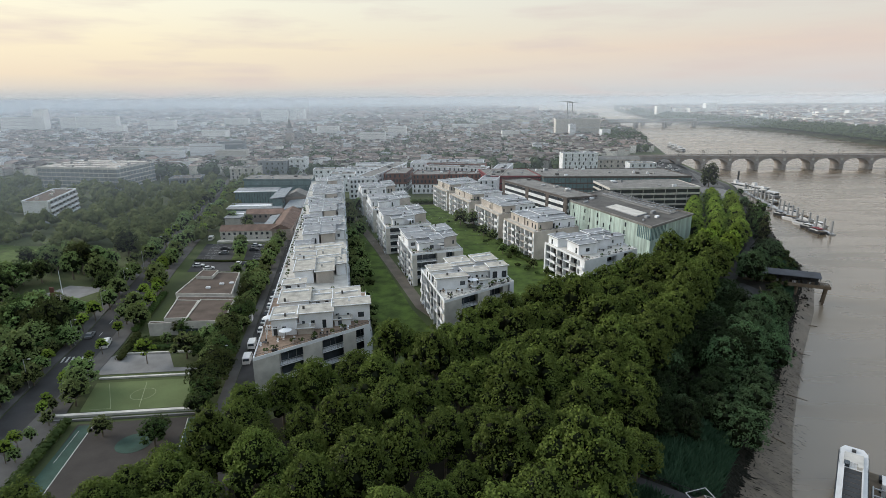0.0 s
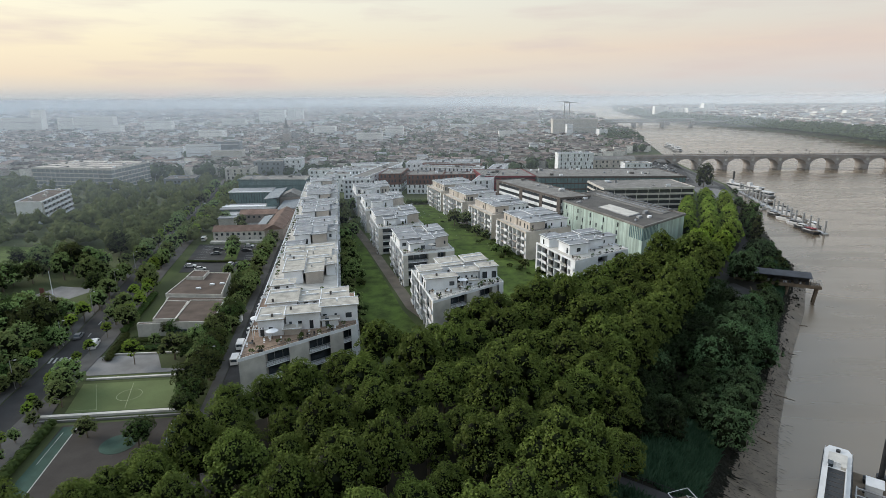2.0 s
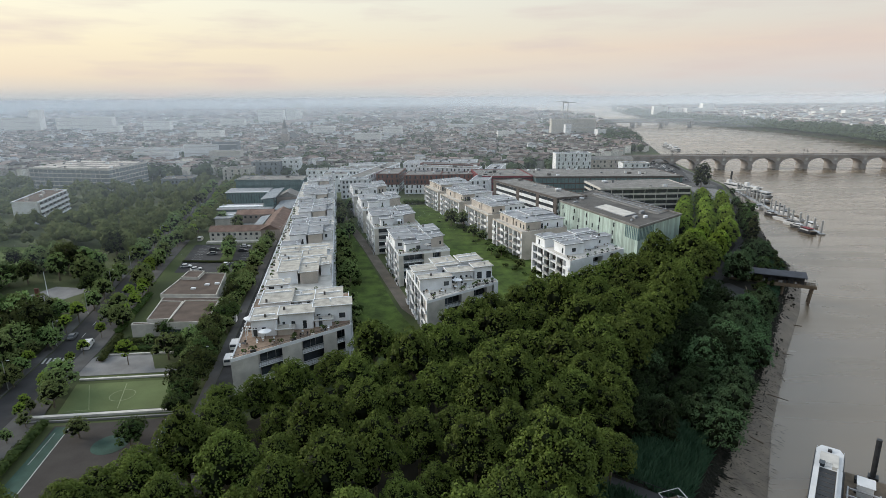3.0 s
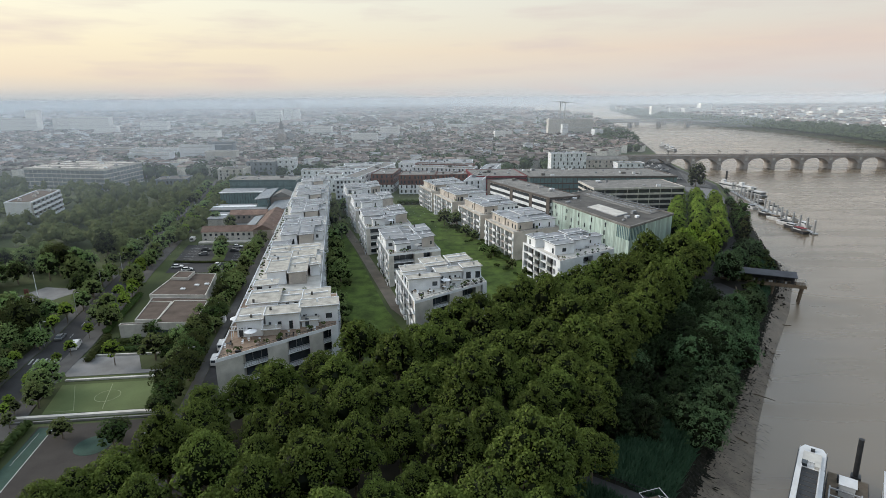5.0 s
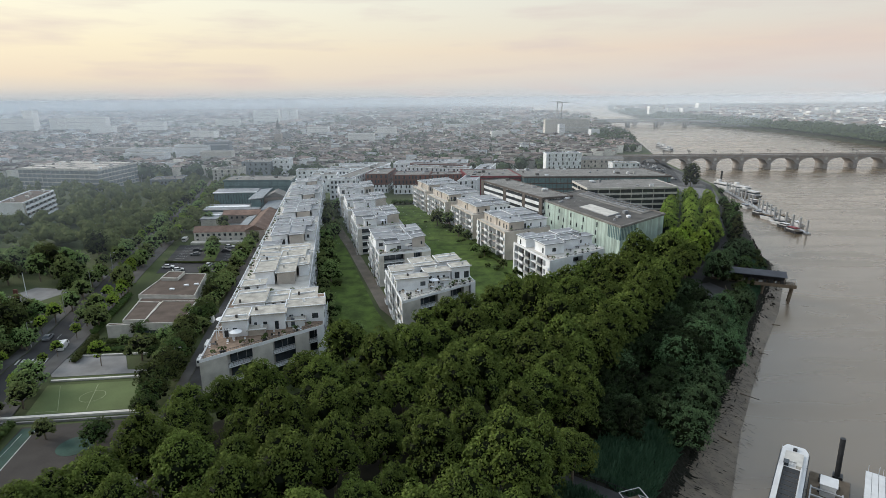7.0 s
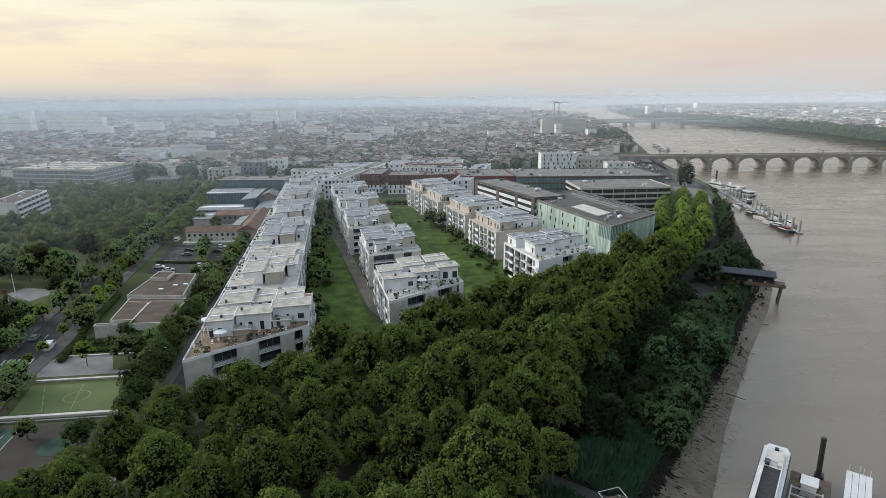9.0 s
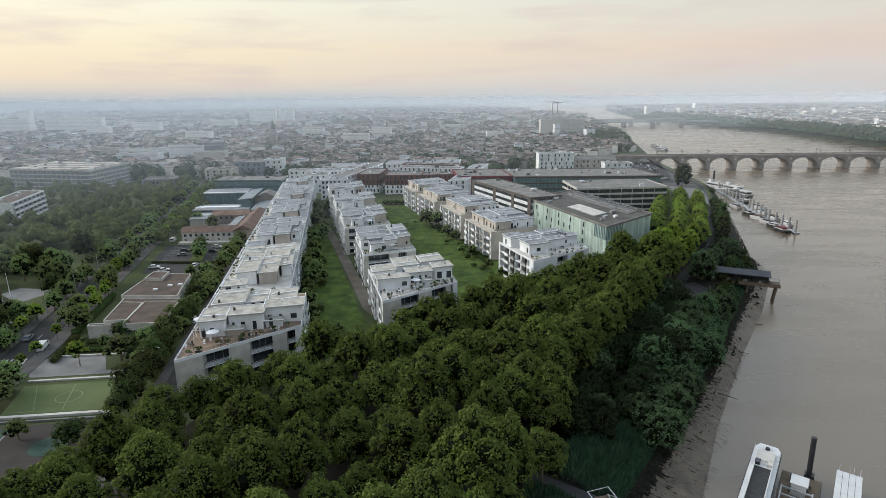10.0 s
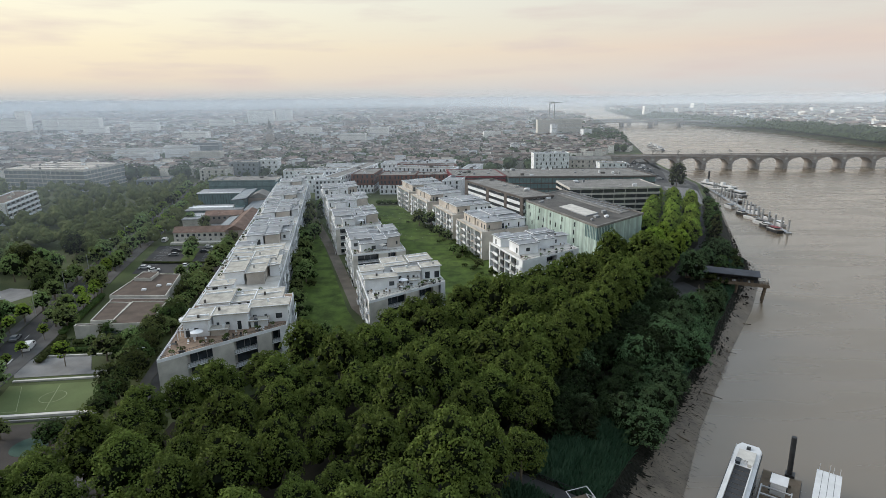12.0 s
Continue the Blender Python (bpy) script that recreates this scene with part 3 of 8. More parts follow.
def apartment(o, ang, ang_front, wa, T, label, wall, attics, front_panels, side, bay=4.6, floors=4, fh=2.93, z_extra=0.0, blank_front=False, deck=None, pots=4, win=0.5, group="apartment buildings"):
    """Terraced apartment house: slabs and wall panels round a recessed core, balconies between them, penthouses set back on top.
    The front may run askew to the row; T is the depth of the house along the row."""
    fr, fo = frame_at(o, ang_front, ang + 90), frame_at(o, ang, ang + 90)
    k = math.sin(radians(ang_front - ang))
    H = floors * fh + z_extra
    plan = lambda i: [(i, i), (wa - i, i), (wa - i, T - wa * k - i), (i, T - i)]
    base = thing("apartment_building", (o[0], o[1], 0), label, "apartment building", group)
    S = lambda: Shape(fr)
    near = o[1] < 200
    rec = 2.9 if near else 1.7
    # Recess shade painted by wall colour; near houses take the darker brown.
    part("inner_wall", S().prism([(1.7, rec), (wa - 1.7, rec), (wa - 1.7, T - wa * k - 1.7), (1.7, T - 1.7)], 0, H - 0.05), BROWNPANEL if near else SHADED_WALL, base, "inner wall behind the balconies, recess shade in its colour")
    for i in range(1, floors + 1):
        pts = plan(0)
        thin = 0.16 if o[1] < 150 and i < floors else 0.3
        part("floor_slab", S().prism(pts, i * fh + z_extra - thin, i * fh + z_extra), wall, base)
    part("terrace_deck", S().prism(plan(0.2), H, H + 0.03), deck or CONCRETE, base, "roof terrace deck")
    edges = [0.0]
    for s0, s1 in front_panels:
        part("wall_panel", S().box(s0, -0.07, 0, s1, rec + 0.05, H - 0.31), wall if (blank_front or wall is CREAM) else CONCRETE, base)
        edges += [s0, s1]
    edges.append(wa)
    for fl in range(floors):
        z = fl * fh + z_extra
        for s0, s1 in zip(edges[::2], edges[1::2]):
            if s1 - s0 > 1.2:
                if o[1] < 200:
                    bars = S().box(s0, 0.02, z + 0.95, s1, 0.09, z + 1.02).box(s0, 0.03, z + 0.1, s1, 0.08, z + 0.15)
                    for q in range(int((s1 - s0) / 0.55)):
                        bars.box(s0 + 0.55 * q + 0.1, 0.035, z + 0.151, s0 + 0.55 * q + 0.14, 0.075, z + 0.949)
                    part("balcony_rail", bars, STEEL, base, "slender steel balcony railing")
                else:
                    part("balcony_rail", S().box(s0, 0.02, z + 0.1, s1, 0.07, z + 0.95), RAIL, base)
                g = part("window", S().box(s0 + 0.15, rec - 0.1, z + 0.05, s1 - 0.15, rec - 0.02, z + 2.5), GLASS, base)
                if fl > 1 and near:
                    for u in (0.3, 0.62):
                        x = s0 + (s1 - s0) * u + ap.uniform(-0.3, 0.3)
                        part("window_frame", S().box(x, rec - 0.16, z + 0.05, x + 0.08, rec - 0.1, z + 2.5), RAIL, g)
    # the long side that looks towards the gardens or the river
    far = T if side == "left" else T - wa * k
    n = max(2, round(far / bay))
    sa, sb = (0.0, 1.75) if side == "left" else (wa - 1.75, wa)
    for i in range(n + 1):
        t = min(max(i * far / n, 0.3), far - 0.3)
        w = 1.5 if i in (0, n) else (0.35 if i % 2 else 0.9)
        t0, t1 = max(0.0, t - w / 2), min(far, t + w / 2)
        part("wall_panel", S().box(sa - 0.05, t0, 0, sb + 0.05, t1, H - 0.31), WHITE, base, "white balcony frame")
    for fl in range(floors):
        z = fl * fh + z_extra
        for i in range(n):
            t0, t1 = i * far / n + 0.5, (i + 1) * far / n - 0.5
            s = -0.62 if side == "left" else wa + 0.55
            if i % 3 != 2:
                part("balcony_slab", S().box(min(s, sa), t0, z - 0.2, max(s + 0.07, sb), t1, z), WHITE, base)
                part("balcony_rail", S().box(s, t0, z + 0.05, s + 0.07, t1, z + 0.95), RAIL if i % 2 else WHITE, base)
            gs = 1.58 if side == "left" else wa - 1.7
            tm = t0 + (t1 - t0) * ap.uniform(0.08, 0.3)
            part("window", S().box(gs, tm, z + 0.05, gs + 0.12, tm + (t1 - t0) * ap.choice((0.45, 0.6)), z + 2.3), GLASS, base)
    other = (wa - 1.75, wa) if side == "left" else (0.0, 1.75)
    far2 = T - wa * k if side == "left" else T
    part("side_wall", S().box(other[0], 0.0, 0, other[1], far2, H - 0.31), wall, base)
    part("rear_wall", S().prism([(0.1, T - 0.4), (wa - 0.1, T - wa * k - 0.4), (wa - 0.1, T - wa * k), (0.1, T)], 0, H - 0.31), wall, base)
    back = T - wa * k
    part("parapet", S().box(0, 0, H, wa, 0.14, H + 0.45), wall, base)
    part("parapet", S().box(0, 0.14, H, 0.14, T - 0.1, H + 0.45), wall, base)
    part("parapet", S().box(wa - 0.14, 0.14, H, wa, back - 0.1, H + 0.45), wall, base)
    rail = S().box(0.0, 0.02, H + 1.0, wa, 0.09, H + 1.06)
    for q in range(int(wa / 0.45)):
        rail.box(0.45 * q + 0.05, 0.035, H + 0.46, 0.45 * q + 0.09, 0.075, H + 0.999)
    part("terrace_rail", rail, STEEL, base, "slender steel terrace railing")
    for s0, t0, s1, t1, h, rise, *m in attics:
        penthouse(fo, base, s0, t0, s1, t1, H + 0.02, H + h, rise, (m[0] if m else wall), win)
    p0 = fr[0] + fr[1] * 1.0 + fr[2] * 0.8
    for i in range(pots):
        u = fr[0] + fr[1] * ap.uniform(1.0, wa - 1.0) + fr[2] * ap.uniform(0.6, 2.6)
        planter(u.x, u.y, H + 0.03)
    return base


# the long row beside the street: a skewed end house, then houses joined to it
A0, AANG = Vector((-41.0, 110.3)), 10.0
apartment((-41.0, 110.3), AANG, 39.6, 29.6, 39.5, "white apartment house end with deep balconies and roof terraces", WHITE,
          [(2.7, 12.2, 8.4, 20.2, 3.9, 0.15), (8.9, 14.8, 16.8, 20.4, 4.0, 0.1), (17.0, 18.2, 26.0, 23.2, 4.1, 0.12), (8.6, 12.0, 12.2, 14.6, 1.4, 0.0, CREAM), (17.2, 15.6, 21.2, 18.0, 1.6, 0.0),
           (3.0, 26.5, 10.6, 37.0, 2.8, 0.3), (9.0, 22.6, 14.2, 25.4, 2.2, 0.0), (17.1, 26.4, 23.8, 34.2, 3.1, 0.4), (11.2, 28, 16.4, 36, 2.3, 0.2)],
          [(0.0, 5.9), (11.6, 16.4), (22.0, 25.6)], "right", floors=3, fh=3.4, z_extra=1.52, deck=TERRACE, pots=12, win=0.8)
UNIT = [(4.8, 10.5, 11.0, 26.0, 3.6, 0.3), (11.2, 10.0, 17.0, 25.0, 3.8, 0.25, CREAM), (17.2, 17.0, 20.5, 28.0, 3.2, 0.3), (3.6, 27.5, 10.5, 36.0, 3.0, -0.4), (11.0, 26.0, 19.0, 36.5, 3.5, 0.5), (2.6, 2.0, 9.0, 7.5, 2.5, 0.3),
        (3.5, 37.5, 9.5, 46.0, 2.6, 0.3), (9.8, 38, 20, 46.5, 2.9, 0.4)]
for i in range(5):
    t = 40.0 + 48.0 * i
    p = A0 + Vector((math.cos(radians(100)), math.sin(radians(100)))) * t
    ln = 47.6 if i < 4 else 40
    att = [(s0 + ap.uniform(-0.4, 0.4), t0 + ap.uniform(-0.8, 0.8), s1 + ap.uniform(-0.4, 0.0), t1, h + ap.uniform(-0.3, 0.3), r, *m) for s0, t0, s1, t1, h, r, *m in UNIT if t1 < ln]
    apartment((p.x, p.y), AANG, AANG, 21.0, ln, "white terraced apartment house with staggered penthouses", WHITE, att, [(0.0, 4.0), (8.0, 12.0), (16.5, 21.0)], "right", pots=3, win=0.3)

BB = [((0.3, 145.0), 38.5, 27.0, 31.0), ((-11.0, 193.0), 20.0, 19.6, 29.0), ((-24.5, 236.0), 18.0, 20.4, 28.0), ((-35.0, 277.0), 16.0, 21.5, 28.0), ((-45.5, 318.0), 14.0, 21.0, 30.0)]
for i, (o, fa, w, T) in enumerate(BB):
    if i == 0:
        att = [(0.2, 9.9, 9.6, 13.6, 3.4, 0.1), (10.0, 14.2, 17.4, 19.2, 3.2, 0.1), (18.6, 16.2, 24.3, 20.8, 3.6, 0.2), (0.1, 17.5, 6.8, 23.4, 3.4, 0.25), (7.6, 20.8, 14.4, 29.6, 3.5, 0.3), (16.0, 22.2, 22.8, 29.4, 3.9, 0.4), (12.0, 11.6, 16.5, 14.2, 1.4, 0.0)]
        fp = [(0.0, 6.2), (12.4, 17.2), (22.4, 24.4)]
    else:
        att = [(0.4, 9.0, 8.6, 26, 3.5, 0.3), (3.6, 3.4, 9.2, 8.8, 3.0, 0.2), (9.6, 6.0, 14.6, 15, 3.4, 0.3), (15.0, 8.0, 20.4, 16.0, 3.6, 0.5, CREAM), (9.2, 16.4, 13.8, 26, 3.6, -0.4), (14.2, 16.6, 20.6, 26.5, 4.0, 0.5)]
        g_ = (w * math.cos(radians(fa - 14)) - 0.4) / 21.0
        att = [(a0 * g_, b0, a1 * g_, b1, *m) for a0, b0, a1, b1, *m in att]
        fp = [(0.0, 1.8), (9.5, 13.0), (w - 3.5, w)]
    fl_, fh_, ze_ = (3, 3.4, 1.52) if i == 0 else (4, 2.93, 0.0)
    apartment(o, 14.0, fa, w, T, "white garden apartment block with open balconies and penthouses", WHITE, att, fp, "left", floors=fl_, fh=fh_, z_extra=ze_, bay=4.2, pots=9 if i == 0 else 4, win=0.8 if i == 0 else 0.45)

CC = [((48.0, 182.6), 34.5, 28.0, 28.0), ((37.6, 225.0), 26.0, 23.0, 30.0), ((26.4, 261.0), 24.0, 22.5, 30.0), ((13.8, 295.5), 20.0, 22.5, 31.0), ((2.4, 331.0), 16.0, 24.0, 27.0)]
for i, (o, fa, w, T) in enumerate(CC):
    if i == 0:
        att = [(2.8, 8.5, 10.4, 16.2, 3.6, 0.2), (13.0, 12.8, 18.8, 16.5, 3.4, 0.15), (20.6, 15.5, 26.6, 19.4, 3.4, 0.15), (1.2, 20.2, 7.6, 27.2, 3.2, 0.3), (8.4, 17.0, 14.0, 25.0, 3.3, 0.2), (14.6, 19.8, 23.0, 26.0, 3.8, 0.4)]
        fp = [(0.0, 11.5), (16.5, 20.5), (25.0, 28.0)]
    else:
        att = [(3.4, 3.4, 10.4, 15, 3.4, 0.2), (3.0, 15.4, 10.2, T - 1.5, 3.4, 0.25), (10.8, 5.0, w - 1.0, 14.0, 3.4, 0.3, WHITE), (11.0, 14.4, w - 1.2, T - 2, 3.8, 0.4, WHITE)]
        fp = [(0.0, 11.0), (12.2, w)]
    apartment(o, 18.5, fa, w, T, "cream-rendered garden apartment block with white balconies" if i else "white apartment block with roof terraces behind the trees",
              CREAM if i else WHITE, att, fp, "left", bay=4.4, blank_front=True, pots=6 if i == 0 else 3, win=0.55)


def terrace_table(x, y, z, g):
    e = thing("terrace_table", (x, y, z), "small garden table on a roof terrace", "table", "terrace furniture")
    part("tabletop", Shape().tube((x, y, z + 0.70), (x, y, z + 0.74), 0.55, n=14), ap.choice((WHITE, TIMBER, STEEL)), e)
    part("leg", Shape().tube((x, y, z), (x, y, z + 0.7), 0.05, n=6), STEEL, e)
    for q in range(3):
        a = g + q * 2.1
        cx_, cy_ = x + 0.95 * math.cos(a), y + 0.95 * math.sin(a)
        c = thing("garden_chair", (cx_, cy_, z), "simple garden chair beside a terrace table", "chair", "terrace furniture")
        m = ap.choice((STEEL, WHITE, TIMBER))
        part("seat", Shape().box(cx_ - 0.22, cy_ - 0.22, z + 0.40, cx_ + 0.22, cy_ + 0.22, z + 0.46), m, c)
        part("backrest", Shape().box(cx_ - 0.22, cy_ + 0.18, z + 0.46, cx_ + 0.22, cy_ + 0.22, z + 0.9), m, c)
        part("leg_frame", Shape().box(cx_ - 0.2, cy_ - 0.2, z, cx_ + 0.2, cy_ + 0.2, z + 0.05), m, c)


def parasol(x, y, z):
    e = thing("parasol", (x, y, z), "open pale parasol on a roof terrace", "parasol", "terrace furniture")
    part("pole", Shape().tube((x, y, z), (x, y, z + 2.5), 0.04, n=6), STEEL, e)
    part("canopy", Shape().tube((x, y, z + 2.05), (x, y, z + 2.55), 1.5, 0.05, 10), ap.choice((WHITE, CREAM, CONCRETE)), e)


def pergola(o, ang, w, d, z):
    fr = frame_at(o, ang, ang + 90)
    e = thing("pergola", (o[0], o[1], z), "white timber pergola frame on a roof terrace", "pergola", "terrace furniture")
    for s, t in ((0, 0), (w, 0), (0, d), (w, d)):
        part("post", Shape(fr).box(s - 0.07, t - 0.07, z, s + 0.07, t + 0.07, z + 2.3), WHITE, e)
    for t in (0, d):
        part("beam", Shape(fr).box(-0.2, t - 0.06, z + 2.3, w + 0.2, t + 0.06, z + 2.45), WHITE, e)
    for i in range(6):
        s = w * i / 5
        part("rafter", Shape(fr).box(s - 0.04, -0.3, z + 2.45, s + 0.04, d + 0.3, z + 2.55), WHITE, e)


def on_roof(o, ang, s, t):
    fr = frame_at(o, ang, ang + 90)
    q = fr[0] + fr[1] * s + fr[2] * t
    return q.x, q.y


ZR = 4 * 2.93 + 0.03
for i in range(26):
    q = A0 + Vector((math.cos(radians(100)), math.sin(radians(100)))) * (42 + i * 5.2 + ap.uniform(-1.5, 1.5)) + Vector((math.cos(radians(10)), math.sin(radians(10)))) * ap.uniform(0.7, 2.4)
    planter(q.x, q.y, ZR)
for s, t in ((1.6, 7.5), (4.6, 9.6), (8.2, 8.2), (14.6, 11.0), (19.6, 12.9), (1.2, 16.5)):
    terrace_table(*on_roof((-41.0, 110.3), 10, s, t), ZR, s)
parasol(*on_roof((-41.0, 110.3), 10, 6.0, 10.4), ZR)
parasol(*on_roof((-41.0, 110.3), 10, 1.3, 19.5), ZR)
pergola(on_roof((-41.0, 110.3), 10, 1.6, 11.0), 10, 3.4, 2.2, ZR)
for s, t in ((2.5, 5.0), (6.0, 6.8), (10.6, 9.0), (14.0, 10.6), (20.0, 11.8), (1.6, 7.6)):
    terrace_table(*on_roof((0.3, 145.0), 14, s, t), ZR, s)
parasol(*on_roof((0.3, 145.0), 14, 11.6, 11.0), ZR)
for s, t in ((2.0, 4.0), (13.5, 10.0), (18.0, 12.4), (24.0, 14.0)):
    terrace_table(*on_roof((48.0, 182.6), 18.5, s, t), ZR, s)
for o, a in (((-11.0, 193.0), 14), ((-24.5, 236.0), 14)):
    terrace_table(*on_roof(o, a, 2.0, 4.0), ZR, 1.0)
    parasol(*on_roof(o, a, 11.5, 4.6), ZR)

# ---- trees ----
def crown_mesh(name, mat, seed, radius, low, high, bumps, sprays, per_spray, size, spire=0.0, bump=(0.24, 0.44), spray=(0.26, 0.50)):
    """A crown in two orders: limbs' bumps of uneven size round a crown form, and on the outer side of each bump many
    small upward leaf sprays. Near-black cores fill the inside and paint the shade in the clefts between bumps."""
    rng = np.random.default_rng(seed)
    v, f = [], []
    mid, half = (low + high) / 2, (high - low) / 2
    heart = np.array((0, 0, low + half * 0.4))
    lumps = []
    for i in range(bumps):
        z = 0.98 - 1.6 * (i + 0.3) / bumps + rng.uniform(-0.07, 0.07)
        ang = i * 2.39996 + rng.uniform(-0.6, 0.6)
        rr = math.sqrt(max(0.02, 1 - z * z)) * (1 - spire * max(z, -0.2))
        br = radius * rng.uniform(*bump) * (1 - 0.25 * spire * max(z, 0))
        reach = rng.uniform(0.72, 1.26)
        c = np.array((math.cos(ang) * rr * (radius - br) * reach, math.sin(ang) * rr * (radius - br) * reach, mid + z * (half - br) * rng.uniform(0.84, 1.1)))
        lumps.append((c, br))
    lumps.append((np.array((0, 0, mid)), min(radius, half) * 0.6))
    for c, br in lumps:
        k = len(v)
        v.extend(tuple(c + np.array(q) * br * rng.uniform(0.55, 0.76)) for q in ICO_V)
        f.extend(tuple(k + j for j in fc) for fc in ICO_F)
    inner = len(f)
    tall = np.array((1.0, 1.0, 1.25))
    for c, br in lumps[:-1]:
        out = c - heart
        out = out / (np.linalg.norm(out) + 1e-6)
        x_ = np.cross(out, (0.3, 0.9, 0.2))
        x_ /= np.linalg.norm(x_)
        y_ = np.cross(out, x_)
        spin = rng.uniform(0, 6.28)
        for j in range(sprays):
            w = 1 - 1.4 * (j + 0.5) / sprays
            g = spin + j * 2.39996
            d = out * w + (x_ * math.cos(g) + y_ * math.sin(g)) * math.sqrt(1 - w * w) + rng.normal(scale=0.22, size=3)
            d /= np.linalg.norm(d)
            if d[2] < -0.55 or (d[2] < 0.15 and rng.random() < 0.4):
                continue
            sr = br * rng.uniform(*spray)
            p = c + d * tall * (br - sr * 0.4) * rng.uniform(0.86, 1.2)
            if any(np.linalg.norm(p - q) < r * 0.75 for q, r in lumps if q is not c):
                continue
            n = int(per_spray * (sr / (0.5 * (spray[0] + spray[1]) * br)) ** 2 * (br / (0.5 * (bump[0] + bump[1]) * radius)) ** 1.6) + 3
            leaves(rng, p, (sr, sr, sr * 1.3), n, size, p - (d * 0.7 + np.array((0, 0, 0.5))), v, f)
    me = bpy.data.meshes.new(name)
    me.from_pydata(v, [], f)
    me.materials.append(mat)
    me.materials.append(CORE_SHADE)
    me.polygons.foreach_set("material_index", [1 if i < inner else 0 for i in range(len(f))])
    me.update()
    return me


def trunk_mesh(seed, height, r, reach):
    rng = random.Random(seed)
    s = Shape()
    s.tube((0, 0, -0.3), (rng.uniform(-0.2, 0.2), rng.uniform(-0.2, 0.2), height * 0.45), r, r * 0.72)
    for i in range(5):
        g = i * 1.257 + rng.uniform(-0.3, 0.3)
        s.tube((0, 0, height * rng.uniform(0.34, 0.44)), (math.cos(g) * reach, math.sin(g) * reach, height * rng.uniform(0.66, 0.82)), r * 0.5, r * 0.12, 6)
    s.tube((0, 0, height * 0.42), (0.2, -0.1, height * 0.85), r * 0.6, r * 0.12, 6)
    return s.mesh("trunk", BARK)


def tree_kind(mat, seeds, radius, low, high, bumps, sprays, per_spray, size, spire=0.0, bole=0.32, bump=(0.24, 0.44), spray=(0.26, 0.50)):
    return [(crown_mesh("crown", mat, sd, radius, low, high, bumps, sprays, per_spray, size, spire, bump, spray), trunk_mesh(sd, high * 0.9, bole, radius * 0.5)) for sd in seeds]


def plant(kind, x, y, z=0.0, scale=1.0, tall=1.0, name="plane_tree", label="", category="tree", group="", rng=random):
    crown, trunk = rng.choice(kind)
    e = thing(name, (x, y, z), label, category, group)
    e.rotation_euler = (0, 0, rng.uniform(0, math.tau))
    e.scale = (scale, scale, scale * tall)
    for nm, me in (("trunk", trunk), ("crown", crown)):
        if nm == "trunk" and (kind is SHRUB or kind is WILLOW or kind is LIGHT_MID):
            continue
        ob = new(nm, me)
        ob.parent = e
    return e


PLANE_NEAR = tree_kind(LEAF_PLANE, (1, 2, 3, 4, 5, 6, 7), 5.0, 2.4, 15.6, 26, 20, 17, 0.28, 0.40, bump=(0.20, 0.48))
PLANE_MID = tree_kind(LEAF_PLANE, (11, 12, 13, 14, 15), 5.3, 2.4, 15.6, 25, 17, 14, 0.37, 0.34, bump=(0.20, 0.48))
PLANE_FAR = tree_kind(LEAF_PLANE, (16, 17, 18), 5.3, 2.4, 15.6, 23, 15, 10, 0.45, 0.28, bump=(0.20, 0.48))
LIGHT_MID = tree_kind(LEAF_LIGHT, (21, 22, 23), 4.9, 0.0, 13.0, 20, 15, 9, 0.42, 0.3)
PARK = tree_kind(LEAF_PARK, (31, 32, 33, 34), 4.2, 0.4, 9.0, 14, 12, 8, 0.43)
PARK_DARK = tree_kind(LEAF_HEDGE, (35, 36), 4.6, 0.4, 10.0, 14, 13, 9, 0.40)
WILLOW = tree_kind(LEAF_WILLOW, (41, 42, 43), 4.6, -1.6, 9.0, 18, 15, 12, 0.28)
THICKET = tree_kind(LEAF_SHADED, (44, 45), 4.6, -1.6, 9.5, 18, 13, 10, 0.36)
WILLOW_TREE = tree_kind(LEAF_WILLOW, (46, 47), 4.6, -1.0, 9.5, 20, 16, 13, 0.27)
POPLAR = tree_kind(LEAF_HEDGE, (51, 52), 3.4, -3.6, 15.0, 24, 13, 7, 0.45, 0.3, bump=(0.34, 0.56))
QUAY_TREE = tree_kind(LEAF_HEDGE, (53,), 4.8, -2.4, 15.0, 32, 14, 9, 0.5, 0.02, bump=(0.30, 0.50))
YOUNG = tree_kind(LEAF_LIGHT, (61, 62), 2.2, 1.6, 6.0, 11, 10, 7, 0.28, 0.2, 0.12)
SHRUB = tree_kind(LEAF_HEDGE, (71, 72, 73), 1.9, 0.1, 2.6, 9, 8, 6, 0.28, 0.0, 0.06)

tr = random.Random(5)


def bank_x(y):
    for (x0, y0_, *_), (x1, y1_, *_) in zip(BANK, BANK[1:]):
        if y0_ <= y <= y1_:
            return x0 + (x1 - x0) * (y - y0_) / (y1_ - y0_)
    return 600.0


def near_line(x, y, pts, d):
    p = Vector((x, y))
    for q, r in zip(pts, pts[1:]):
        q, r = Vector(q), Vector(r)
        u = max(0, min(1, (p - q).dot(r - q) / (r - q).length_squared))
        if (p - (q + (r - q) * u)).length < d:
            return True
    return False


